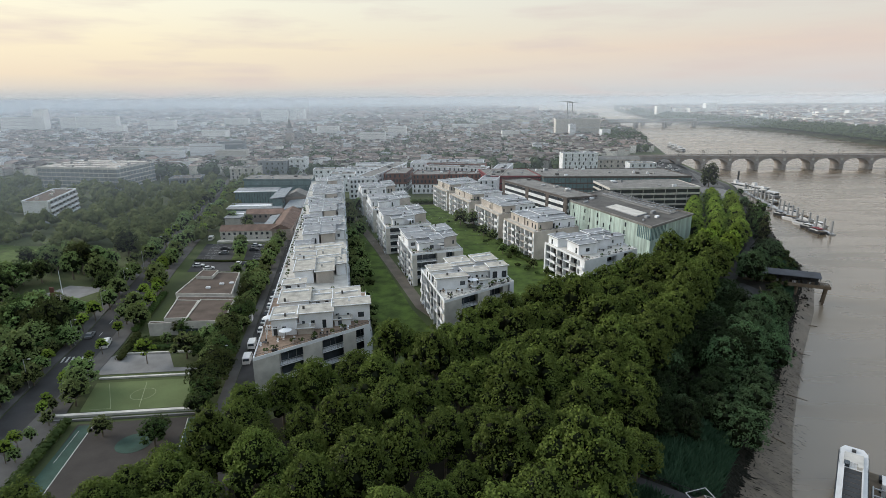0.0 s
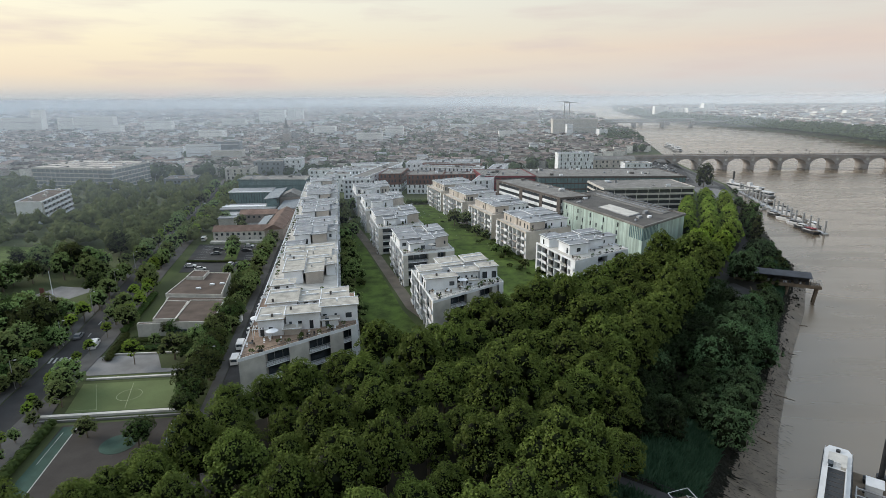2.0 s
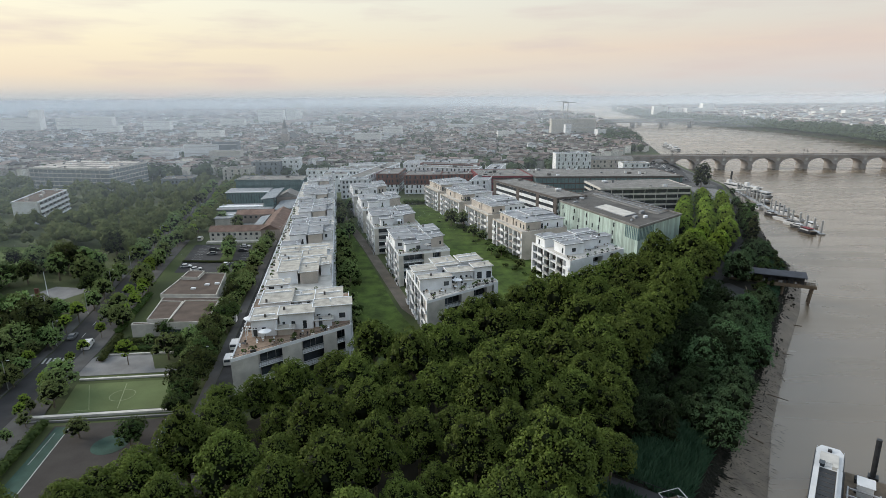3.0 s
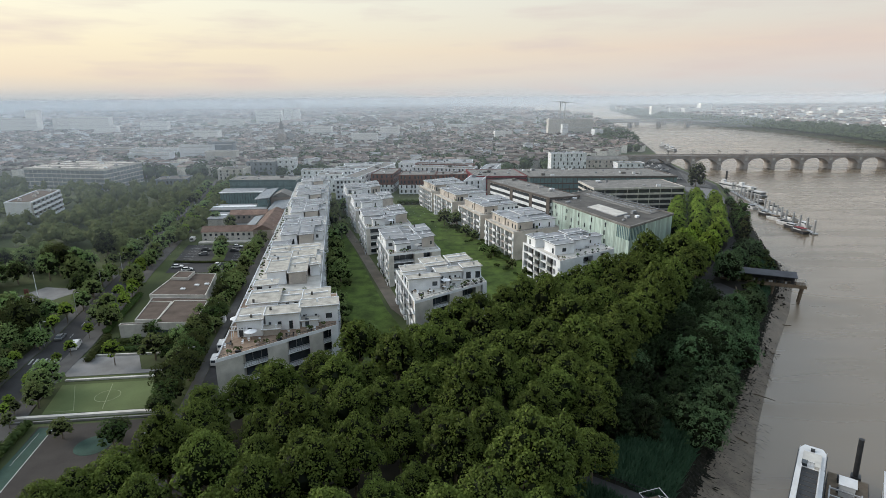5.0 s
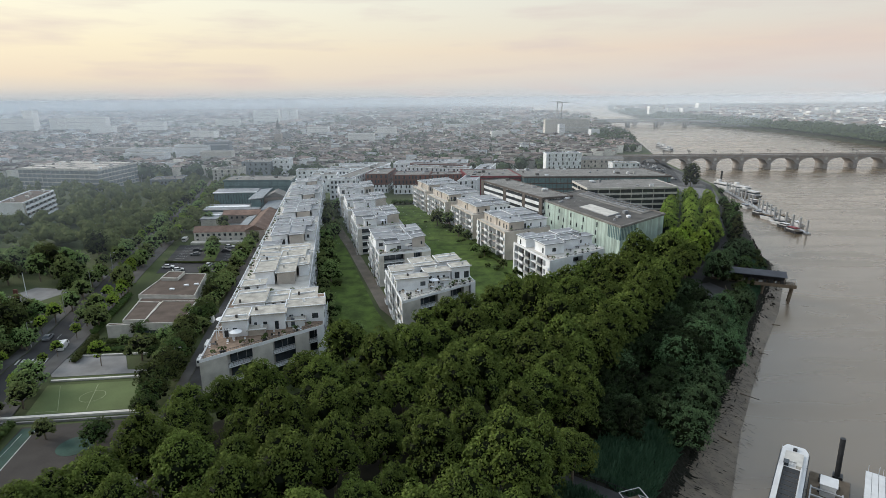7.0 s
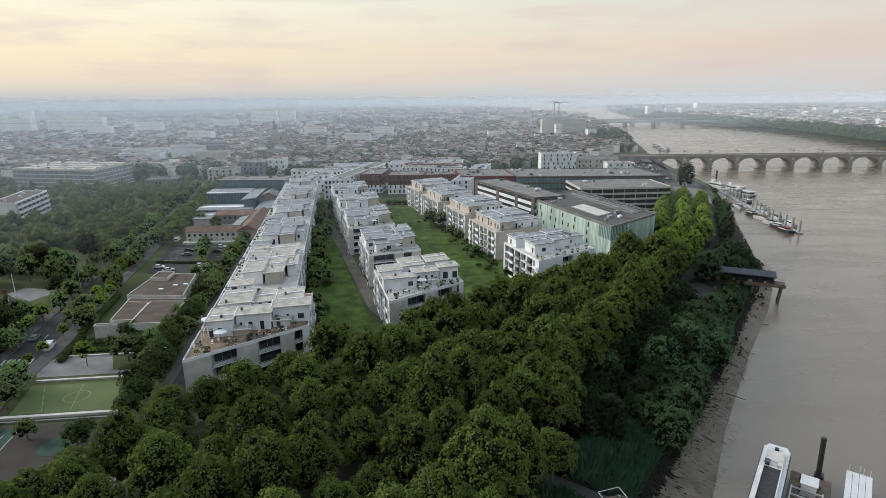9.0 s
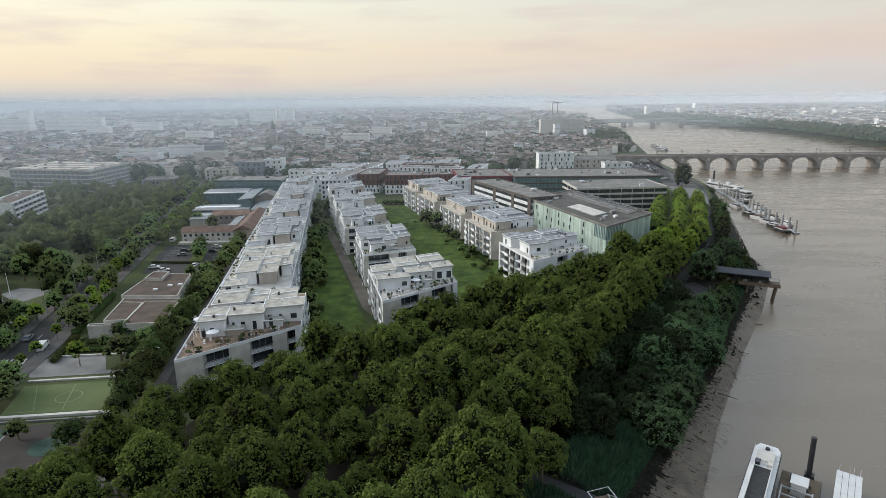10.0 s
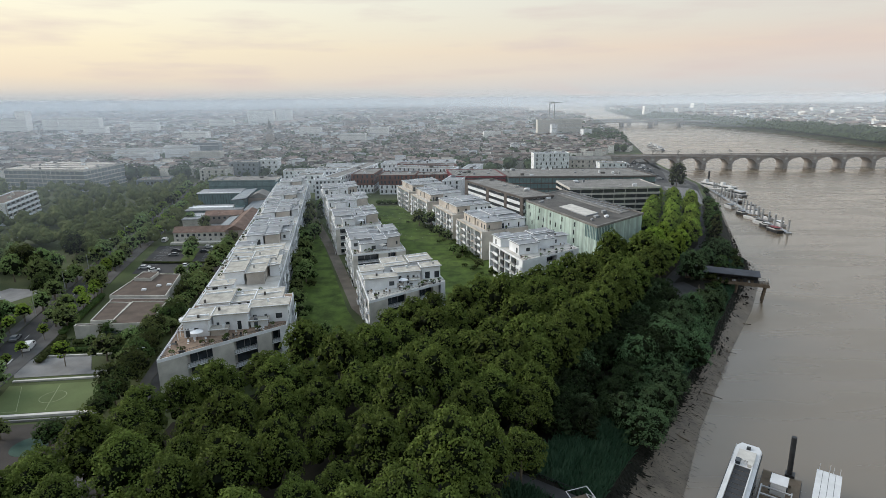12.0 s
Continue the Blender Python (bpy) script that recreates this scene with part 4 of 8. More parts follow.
# the avenue: rows of old plane trees between the houses and the promenade
for r in range(9):
    off = 11.0 + r * 11.4
    k = -62.0 + (r % 2) * 4
    while k < 172:
        x, y = front(k + tr.uniform(-1.2, 1.2), off + tr.uniform(-0.7, 0.7))
        k += 8.2
        if x < -60 or (x < -41 and y > 76 - (x + 41) * -0.5 and off < 30):
            continue
        if y < 38 or x > bank_x(y) - 3 or near_line(x, y, PROMENADE, 3.4) or near_line(x, y, PROM_PATH, 2.2) or (k < 8 and off < (19 if k < -6 else 10)):
            continue
        # only on the land side of the promenade
        if any((q[1] <= y <= s[1]) and x > q[0] + (s[0] - q[0]) * (y - q[1]) / (s[1] - q[1]) for q, s in zip(PROMENADE, PROMENADE[1:])):
            continue
        dist = math.hypot(x - 9, y)
        low = 0.64 if (off < 24 and -2 < k < 22) else 0.92 if off < 20 else 1.0
        plant(PLANE_NEAR if dist < 112 else PLANE_MID if dist < 165 else PLANE_FAR, x, y, 0, tr.uniform(0.80, 1.20) * low, tr.uniform(0.84, 1.18), "plane_tree", "old plane tree in full leaf on the quay avenue", group="avenue trees", rng=tr)
for x, y in ((-37.5, 92), (-38.5, 98.5), (-35, 84), (-33, 102.5), (-27, 106), (-51.5, 70.5), (-49.5, 69), (-47.5, 72.5), (-43.5, 76), (-57, 65), (-45.0, 77.5), (-63, 60), (-40, 84.5), (-42, 74), (-48, 69), (-53, 63), (-59, 57), (-40, 66), (-46, 60)):
    plant(PLANE_NEAR, x, y, 0, tr.uniform(0.8, 0.95), tr.uniform(0.9, 1.0), "plane_tree", "old plane tree in full leaf on the quay avenue", group="avenue trees", rng=tr)

# ---- stone bridge ----
def stone_bridge():
    base = thing("stone_bridge", (240, 570, WATER_Z), "long brick and stone arch bridge with lamp standards", "bridge")
    y0, y1 = 568.0, 581.0
    x = 214.0
    spans = [20.8 + 0.7 * min(i, 16 - i) for i in range(17)]
    deck = 7.2
    part("abutment", Shape().box(196, y0, WATER_Z - 2, x, y1, deck - 1.2), STONE, base)
    for i, w in enumerate(spans):
        # arch ring cut out of the spandrel
        x0, x1 = x, x + w
        n = 14
        rise = 6.6
        spring = WATER_Z + 4.6
        v = []
        for j in range(n + 1):
            u = math.pi * j / n
            v.append((x0 + w / 2 - math.cos(u) * w / 2, spring + math.sin(u) * rise))
        s = Shape()
        for yy in (y0, y1):
            s.v += [(px_, yy, pz) for px_, pz in v] + [(px_, yy, deck - 1.2) for px_, pz in v]
        m = n + 1
        for j in range(n):
            s.f += [(j, j + 1, m + j + 1, m + j), (2 * m + j + 1, 2 * m + j, 3 * m + j, 3 * m + j + 1), (j + 1, j, 2 * m + j, 2 * m + j + 1), (m + j, m + j + 1, 3 * m + j + 1, 3 * m + j)]
        part("arch", s, BRICK, base)
        ring = Shape()
        for yy0, yy1 in ((y0 - 0.25, y0 - 0.003),):
            for (xa, za), (xb, zb) in zip(v, v[1:]):
                k = len(ring.v)
                ca, cb = 1.0, 1.0
                ring.v += [(xa, yy0, za), (xb, yy0, zb), (xb, yy0, zb + ca), (xa, yy0, za + cb), (xa, yy1, za), (xb, yy1, zb), (xb, yy1, zb + ca), (xa, yy1, za + cb)]
                ring.f += [(k, k + 1, k + 2, k + 3), (k + 7, k + 6, k + 5, k + 4), (k, k + 4, k + 5, k + 1), (k + 3, k + 2, k + 6, k + 7)]
        part("arch_ring", ring, STONE, base)
        x = x1
        if i < 16:
            p = Shape()
            p.prism([(x, y0 - 0.4), (x + 2.1, y0 - 3.2), (x + 4.2, y0 - 0.4), (x + 4.2, y1 + 0.4), (x + 2.1, y1 + 3.2), (x, y1 + 0.4)], WATER_Z - 2, WATER_Z + 5.4)
            p.prism([(x - 0.2, y0 - 0.6), (x + 4.4, y0 - 0.6), (x + 4.4, y1 + 0.6), (x - 0.2, y1 + 0.6)], WATER_Z + 5.4, WATER_Z + 6.2)
            p.box(x, y0, WATER_Z + 6.2, x + 4.2, y1, deck - 1.2)
            part("pier", p, STONE, base)
            medal = Shape()
            medal.tube((x + 2.1, y0 - 0.3, WATER_Z + 10), (x + 2.1, y0 + 0.01, WATER_Z + 10), 1.3, n=14)
            part("medallion", medal, CONCRETE, base, "round pale stone medallion")
            for yy in (y0 + 0.6, y1 - 0.6):
                lamp = Shape()
                lx = x + 2.1 + (0 if yy < 575 else 4)
                lamp.tube((lx, yy, deck), (lx, yy, deck + 4.4), 0.16, 0.10, 6)
                lamp.tube((lx - 0.8, yy, deck + 3.8), (lx + 0.8, yy, deck + 3.8), 0.10, n=4)
                for dx in (-0.8, 0, 0.8):
                    lamp.tube((lx + dx, yy, deck + 3.9 + (0.5 if dx == 0 else 0)), (lx + dx, yy, deck + 4.6 + (0.5 if dx == 0 else 0)), 0.24, 0.3, 6)
                part("lamp_standard", lamp, STEEL, base, "cast-iron lamp standard with three lanterns")
            x += 4.2
    part("deck", Shape().box(190, y0 - 0.7, deck - 1.2, x + 30, y1 + 0.7, deck - 0.4), STONE, base)
    for yy in (y0 - 0.6, y1 + 0.2):
        part("parapet", Shape().box(190, yy, deck - 0.4, x + 30, yy + 0.4, deck + 0.7), BRICK, base)


stone_bridge()

# ---- the far town ----
tw = random.Random(9)


def town(name, x_of, y_range, count, label, h=(5, 11), size=(7, 14), walls=TOWNWALL, roofs=TOWNROOF, turn=-10, flat_share=0.2):
    """A quarter of houses too many to count: walls and pitched roofs."""
    base = thing(name, (0, 0, 0), label, "town houses", kind="stuff")
    w, r = Shape(), Shape()
    for _ in range(count):
        y = y_range[0] + (y_range[1] - y_range[0]) * tw.random() ** 0.8
        xa, xb = x_of(y)
        x = tw.uniform(xa, xb)
        ang = turn + tw.choice((0, 90)) + tw.gauss(0, 6)
        fr = frame_at((x, y), ang, ang + 90)
        g = 1 + max(0, y - 900) / 2500
        a, b, hh = tw.uniform(*size) * g, tw.uniform(*size) * g * 1.3, tw.uniform(*h)
        w.o, w.a, w.b = r.o, r.a, r.b = fr
        w.box(0, 0, 0, a, b, hh)
        if tw.random() < flat_share:
            r.box(-0.2, -0.2, hh, a + 0.2, b + 0.2, hh + 0.5)
        else:
            r.gable(0, 0, a, b, hh, hh + min(a, b) * 0.24, along_t=a < b)
    part("wall", w, walls, base)
    part("roof", r, roofs, base)


def right_edge(y):
    return bank_x(y) - 16


town("town_houses", lambda y: (-400 - (y - 480) * 0.95, min(right_edge(y), 60 + (y - 480) * 0.9)), (490, 1250), 8500, "close-packed old houses with brown tiled roofs", size=(4.5, 8.5))
town("town_houses", lambda y: (-1100 - (y - 1200) * 0.6, right_edge(y)), (1200, 3600), 3600, "distant low houses and sheds fading in mist", h=(5, 14), size=(10, 26), flat_share=0.5)
town("town_houses", lambda y: (735 + max(0, y - 1900) * 0.2, 1500 + y * 0.3), (880, 3200), 2800, "distant houses across the river", h=(6, 14), size=(7, 17), flat_share=0.4)
town("shed_roofs", lambda y: (-820, -335 - (y - 440) * 0.3), (440, 860), 90, "low sheds and rail yards with grey roofs", h=(4, 8), size=(14, 34), flat_share=0.6)
town("white_houses", lambda y: (-420 - (y - 480) * 0.9, min(right_edge(y), 60 + (y - 480) * 0.9)), (520, 2400), 1300, "scattered white houses and flats among the old roofs", h=(7, 13), size=(5, 11), walls=WHITE, roofs=ROOF_METAL, flat_share=0.7)
town("white_houses", lambda y: (740 + max(0, y - 1900) * 0.2, 1500 + y * 0.3), (900, 2800), 560, "scattered pale houses across the river", h=(7, 14), size=(7, 14), walls=WHITE, roofs=ROOF_METAL, flat_share=0.7)

# ---- offices and houses round the gardens ----
def box_mesh(name, w, d, h, mat):
    """A box that stands on its origin, centred in plan."""
    return Shape().box(-w / 2, -d / 2, 0, w / 2, d / 2, h).mesh(name, mat)


def on_face(fr, s, t, z, along_b=False):
    p = fr[0] + fr[1] * s + fr[2] * t
    v = fr[2] if along_b else fr[1]
    return pose(p.x, p.y, z, 0, 0, heading(v.x, v.y))


def roof_plant(fr, base, H, w, d, count, rng):
    for _ in range(int(count * 0.6)):
        s, t = rng.uniform(2, w - 4), rng.uniform(2, d - 3)
        a, b, h = rng.uniform(0.8, 3.0), rng.uniform(0.8, 2.0), rng.uniform(0.4, 1.5)
        part("roof_unit", Shape(fr).box(s, t, H + 0.3, s + a, t + b, H + 0.3 + h), rng.choice((ROOF_METAL, RAIL, ROOF_DARK, WHITE)), base)


def office(fr, w, d, H, floors, label, band, glass=None, roof=None, mull=2.6, band_h=1.1, plant_count=10, name="office_building", mullmat=None, ends=None, group="offices"):
    """Bands of wall and ribbon windows, floor by floor, under a flat roof with plant on it."""
    glass, roof, rng = glass or GLASS, roof or ROOF_DARK, random.Random(int(w * 10 + d))
    base = thing(name, (fr[0].x, fr[0].y, 0), label, "office building", group)
    part("glazing", Shape(fr).box(0.3, 0.3, 0, w - 0.3, d - 0.3, H - 0.2), glass, base, "dark ribbon windows")
    fh = H / floors
    for i in range(floors + 1):
        z0 = i * fh - (0.6 if i else 0.0)
        part("wall_band", Shape(fr).box(0, 0, z0, w, d, min(z0 + band_h, H)), band, base)
    me = box_mesh("mullion", 0.22, 0.22, H - 0.3, mullmat or band)
    for k in range(1, int(w / mull)):
        piece("mullion", me, base, on_face(fr, k * mull, 0.22, 0))
    for k in range(1, int(d / mull)):
        piece("mullion", me, base, on_face(fr, 0.22 if fr[0].x > 0 else w - 0.22, k * mull, 0))
    for s0, s1 in ends or ():
        part("wall_panel", Shape(fr).box(-0.08, s0, 0, 0.6, s1, H + 0.1), BROWNPANEL, base, "brown stone-clad wall")
    part("roof", Shape(fr).box(0.3, 0.3, H - 0.1, w - 0.3, d - 0.3, H + 0.3), roof, base)
    rim = Shape(fr)
    for b in ((-0.15, -0.15, w + 0.15, 0.35), (-0.15, d - 0.35, w + 0.15, d + 0.15), (-0.15, 0.35, 0.35, d - 0.35), (w - 0.35, 0.35, w + 0.15, d - 0.35)):
        rim.box(b[0], b[1], H - 0.5, b[2], b[3], H + 0.6)
    part("parapet", rim, mullmat or band, base)
    roof_plant(fr, base, H, w, d, plant_count, rng)
    return base


WINDOW = box_mesh("window", 1.25, 0.16, 1.7, GLASS)
TALL_WINDOW = box_mesh("window", 1.0, 0.16, 2.1, GLASS)


def house_block(fr, w, d, H, floors, label, wall, roof, pitched=False, every=3.0, name="apartment_house", upper=None, upper_from=0, tall=False, group="town blocks", plant_count=5, sides=True):
    """A plain block with rows of single windows."""
    rng = random.Random(int(w * 7 + d * 3 + H))
    if fr[0].y > 440:
        every, sides = every * (1.4 if fr[0].y < 500 else 2.0), False
    elif fr[0].y > 350 and every < 5:
        every *= 1.12
    base = thing(name, (fr[0].x, fr[0].y, 0), label, "building", group)
    zu = H * upper_from if upper else H
    part("wall", Shape(fr).box(0, 0, 0, w, d, zu), wall, base)
    if upper:
        part("upper_wall", Shape(fr).box(-0.12, -0.12, zu, w + 0.12, d + 0.12, H), upper, base, "dark red clad upper storeys")
    fh = H / floors
    me = TALL_WINDOW if tall else WINDOW
    for i in range(floors if every < 6 else 0):
        z = i * fh + fh * 0.28
        o = 0.12 if upper and z > zu - 0.5 else 0.0
        k = every * 0.6
        while k < w - 0.8:
            piece("window", me, base, on_face(fr, k, -0.02 - o, z))
            k += every * rng.choice((0.8, 1.0, 1.25))
        k = every * 0.6
        while sides and k < d - 0.8:
            piece("window", me, base, on_face(fr, -0.02 - o if fr[0].x > 0 else w + 0.02 + o, k, z, True))
            k += every * rng.choice((0.8, 1.0, 1.25))
    if every >= 6:
        for i in range(1, floors, 2):
            part("window_band", Shape(fr).box(0.8, -0.06, i * fh + 1.1, w - 0.8, 0.1, i * fh + 2.0), BANDGREY, base)
    if pitched:
        part("roof", Shape(fr).gable(0, 0, w, d, H, H + min(w, d) * 0.22, along_t=w < d), roof, base)
    else:
        part("roof", Shape(fr).box(0.2, 0.2, H - 0.1, w - 0.2, d - 0.2, H + 0.15), roof, base)
        rim = Shape(fr)
        for b in ((-0.2, -0.2, w + 0.2, 0.2), (-0.2, d - 0.2, w + 0.2, d + 0.2), (-0.2, 0.2, 0.2, d - 0.2), (w - 0.2, 0.2, w + 0.2, d - 0.2)):
            rim.box(b[0], b[1], H - 0.2, b[2], b[3], H + 0.5)
        part("parapet", rim, upper or wall, base)
        roof_plant(fr, base, H, w, d, plant_count, rng)
    return base


# glass-clad office with pale green fins, at the edge of the avenue
def green_office():
    o = Vector((83.1, 218.1))
    fr = (o, Vector((0.735, 0.678)), Vector((-0.300, 0.954)))
    W, D, H = 37.0, 70.0, 15.4
    rng = random.Random(3)
    base = thing("office_building", (o.x, o.y, 0), "flat-roofed office clad in pale green vertical glass strips", "office building", "offices")
    part("wall", Shape(fr).box(0.15, 0.15, 0, W - 0.15, D - 0.15, H - 0.3), TEALGLASS, base)
    me = box_mesh("cladding_strip", 0.86, 0.16, H - 0.6, GREENPANEL)
    short = box_mesh("cladding_strip", 0.86, 0.16, H * 0.62, GREENPANEL)
    k = 0.5
    while k < D - 0.3:
        piece("cladding_strip", me if k > 9 else short, base, on_face(fr, 0.04, k, 0.2, True))
        k += 0.98
    k = 0.5
    while k < W - 0.3:
        piece("cladding_strip", me if k > 13 else short, base, on_face(fr, k, 0.04, 0.2))
        k += 0.98
    thin = box_mesh("mullion", 0.28, 0.14, H * 0.36, GREENPANEL)
    for k in range(8):
        piece("mullion", thin, base, on_face(fr, 0.04, 0.9 + k * 1.15, H * 0.62, True))
    for k in range(11):
        piece("mullion", thin, base, on_face(fr, 0.9 + k * 1.15, 0.04, H * 0.62))
    slot = box_mesh("window", 0.85, 0.14, 2.0, GLASS)
    for fl in range(4):
        k = 15.0 + rng.uniform(0, 4)
        while k < D - 2:
            piece("window", slot, base, on_face(fr, -0.06, k, 1.2 + fl * 3.6, True))
            k += rng.choice((4.9, 6.8, 8.8, 10.8))
    part("roof", Shape(fr).box(0.5, 0.5, H - 0.35, W - 0.5, D - 0.5, H), ROOF_DARK, base, "dark felt roof with a pale skylight")
    for b in ((-0.3, -0.3, W + 0.3, 0.4), (-0.3, D - 0.4, W + 0.3, D + 0.3), (-0.3, 0.4, 0.4, D - 0.4), (W - 0.4, 0.4, W + 0.3, D - 0.4)):
        part("parapet", Shape(fr).box(b[0], b[1], H - 0.4, b[2], b[3], H + 0.5), ROOF_GREY, base)
    part("skylight", Shape(fr).box(7.8, 16.5, H, 17, 39, H + 0.4), CONCRETE, base, "white translucent skylight")
    part("skylight_frame", Shape(fr).box(7.3, 16, H, 17.5, 39.5, H + 0.3), ROOF_METAL, base)
    part("courtyard_rim", Shape(fr).box(26, 8, H, 35, 62, H + 0.2), ROOF_GREY, base)
    for i in range(16):
        part("pergola_beam", Shape(fr).box(28, 9 + i * 3.3, H + 0.9, 36.5, 9.35 + i * 3.3, H + 1.2), ROOF_METAL, base)
    for s in (28, 36.2):
        part("pergola_rail", Shape(fr).box(s, 8, H + 0.6, s + 0.4, 62, H + 0.9), ROOF_METAL, base)
    for s, t in ((5, 9), (10, 11), (15, 8), (19, 14), (4, 54), (13, 58), (9, 63)):
        part("roof_unit", Shape(fr).box(s, t, H, s + rng.uniform(1, 3.4), t + rng.uniform(1, 2), H + rng.uniform(0.5, 1.2)), rng.choice((WHITE, ROOF_METAL)), base)


green_office()
office((Vector((62.5, 279.0)), Vector((0.93, 0.36)), Vector((-0.37, 0.929))), 18, 70, 16.4, 5, "office wing with white spandrel bands and brown stone ends", WHITE, roof=ROOF_GREY, mull=9.0, band_h=1.6, mullmat=BROWNPANEL, ends=((0, 3), (17, 20), (38, 41.5), (66, 70)))
office((Vector((84, 290)), Vector((0.99, 0.1)), Vector((-0.2, 0.98))), 16, 20, 13, 4, "low grey office with glazed stair", ROOF_GREY, roof=ROOF_GREY, mull=3)
office((Vector((94, 313.5)), Vector((0.996, 0.075)), Vector((-0.05, 0.999))), 53, 30, 15.5, 5, "office with open horizontal louvre decks", CONCRETE, roof=ROOF_GREY, mull=6.5, band_h=1.1)
office((Vector((66, 366)), Vector((0.999, -0.02)), Vector((-0.1, 0.995))), 96, 42, 15.2, 4, "long low office with a dark pitched roof edge and glass front", BROWNPANEL, glass=TEALGLASS, roof=ROOF_GREY, mull=2.4, band_h=0.8, plant_count=34)
office((Vector((30, 372)), Vector((0.999, -0.02)), Vector((-0.1, 0.995))), 35, 38, 15.0, 4, "office wing with a dark red wall under a grey roof", CRIMSON, roof=ROOF_GREY, mull=4, band_h=3.0)
# red and white houses across the end of the gardens
house_block((Vector((-21.5, 395.5)), Vector((1, 0.0)), Vector((0.1, 0.995))), 25, 22, 13.2, 4, "white apartment house with dark red upper storeys", WHITE, ROOF_GREY, every=2.6, upper=REDPANEL, upper_from=0.5, tall=True, plant_count=10)
house_block((Vector((4.4, 396.5)), Vector((0.995, 0.09)), Vector((0.1, 0.995))), 24, 15, 13.0, 4, "white apartment house with dark red upper storeys", WHITE, ROOF_GREY, every=2.6, upper=REDPANEL, upper_from=0.5, tall=True, plant_count=8)
house_block((Vector((-41.5, 399.5)), Vector((0.995, 0.08)), Vector((0.1, 0.995))), 15.5, 34, 13.4, 4, "white apartment house with dark red upper storeys", WHITE, ROOF_GREY, every=2.4, upper=REDPANEL, upper_from=0.45, tall=True, plant_count=8)
house_block((Vector((22.5, 354)), Vector((0.97, 0.22)), Vector((0.235, 0.972))), 12, 92, 14.8, 5, "long white apartment house with rows of windows", WHITE, ROOF_METAL, every=3.0, tall=True, plant_count=16)
house_block((Vector((-14, 431)), Vector((0.96, -0.28)), Vector((0.28, 0.96))), 48, 13, 14.6, 5, "long white apartment house with rows of windows", WHITE, ROOF_GREY, every=3.0, tall=True, plant_count=12)
house_block((Vector((-12, 447)), Vector((0.96, -0.28)), Vector((0.28, 0.96))), 46, 9, 15.4, 5, "apartment house with dark red roof storeys", WHITE, ROOF_GREY, every=3.4, upper=REDPANEL, upper_from=0.62, plant_count=6)
# stepped white houses closing the long row, and the slanting grey-roofed house behind them
house_block((Vector((-63, 376)), Vector((0.985, 0.17)), Vector((-0.17, 0.985))), 18, 9, 13.0, 4, "white apartment house with a pale flat roof", WHITE, ROOF_METAL, every=2.8, plant_count=6)
house_block((Vector((-60, 386.5)), Vector((0.976, -0.218)), Vector((0.218, 0.976))), 11, 90, 13.4, 4, "long slanting apartment house with a grey gravel roof and white edge", WHITE, ROOF_GREY, every=3.4, plant_count=8)
house_block((Vector((-81, 405)), Vector((0.99, 0.0)), Vector((-0.1, 0.995))), 18, 15, 12.6, 4, "white apartment house with stepped pale roofs", WHITE, ROOF_GREY, every=3.0, plant_count=8)
house_block((Vector((-80, 423)), Vector((0.99, 0.03)), Vector((-0.1, 0.995))), 24, 13, 13.4, 4, "white apartment house with stepped pale roofs", WHITE, ROOF_METAL, every=3.0, plant_count=8)
house_block((Vector((-74, 439)), Vector((0.99, 0.06)), Vector((-0.1, 0.995))), 27, 13, 13.0, 4, "white apartment house with stepped pale roofs", WHITE, ROOF_GREY, every=3.0, plant_count=8)
house_block((Vector((-70, 456)), Vector((0.99, 0.1)), Vector((-0.1, 0.995))), 30, 14, 13.6, 4, "white apartment house with stepped pale roofs", WHITE, ROOF_METAL, every=3.2, plant_count=8)
house_block((Vector((-104, 452)), Vector((0.98, 0.1)), Vector((-0.1, 0.995))), 24, 14, 10.0, 3, "pale apartment house with roof terraces", WHITE, ROOF_GREY, every=3.3, plant_count=6)
house_block((Vector((-26, 455)), Vector((0.99, 0.1)), Vector((0.1, 0.99))), 60, 24, 14.5, 4, "white and brown apartment house with many small roof lights", WHITE, ROOF_METAL, every=3.2, plant_count=20)
house_block((Vector((100, 470)), Vector((0.99, 0.06)), Vector((0, 1))), 30, 14, 20, 6, "white apartment house with dark bay windows", WHITE, ROOF_METAL, every=3.2, tall=True)
house_block((Vector((132, 480)), Vector((0.99, 0.0)), Vector((0, 1))), 36, 12, 14, 4, "pale stone terrace house with grey roof", CREAM, ROOF_GREY, pitched=True, every=3.2)
house_block((Vector((152, 458)), Vector((0.99, 0.0)), Vector((0, 1))), 22, 12, 13, 4, "white house with glazed upper floor", WHITE, ROOF_GREY, every=3.2)
# teal glass hall and the blocks behind it
office((Vector((-133, 374)), Vector((1, -0.04)), Vector((-0.05, 0.999))), 45, 22, 13.6, 4, "office hall with a teal glass front and flat roof", TEALGLASS, glass=TEALGLASS, roof=ROOF_GREY, mull=1.4, band_h=0.5, plant_count=10)
house_block((Vector((-131.5, 484)), Vector((1, 0.0)), Vector((0, 1))), 14, 14, 15.8, 4, "white cubic apartment house", WHITE, ROOF_METAL, every=3.0)
house_block((Vector((-156, 478)), Vector((1, 0.0)), Vector((0, 1))), 24, 16, 14.4, 4, "grey clad apartment house", BLUEGREY, ROOF_GREY, every=3.0)
house_block((Vector((-172, 455)), Vector((1, 0.05)), Vector((0, 1))), 20, 20, 11, 4, "grey rendered house with broken roofline", CONCRETE, ROOF_DARK, every=3.0)

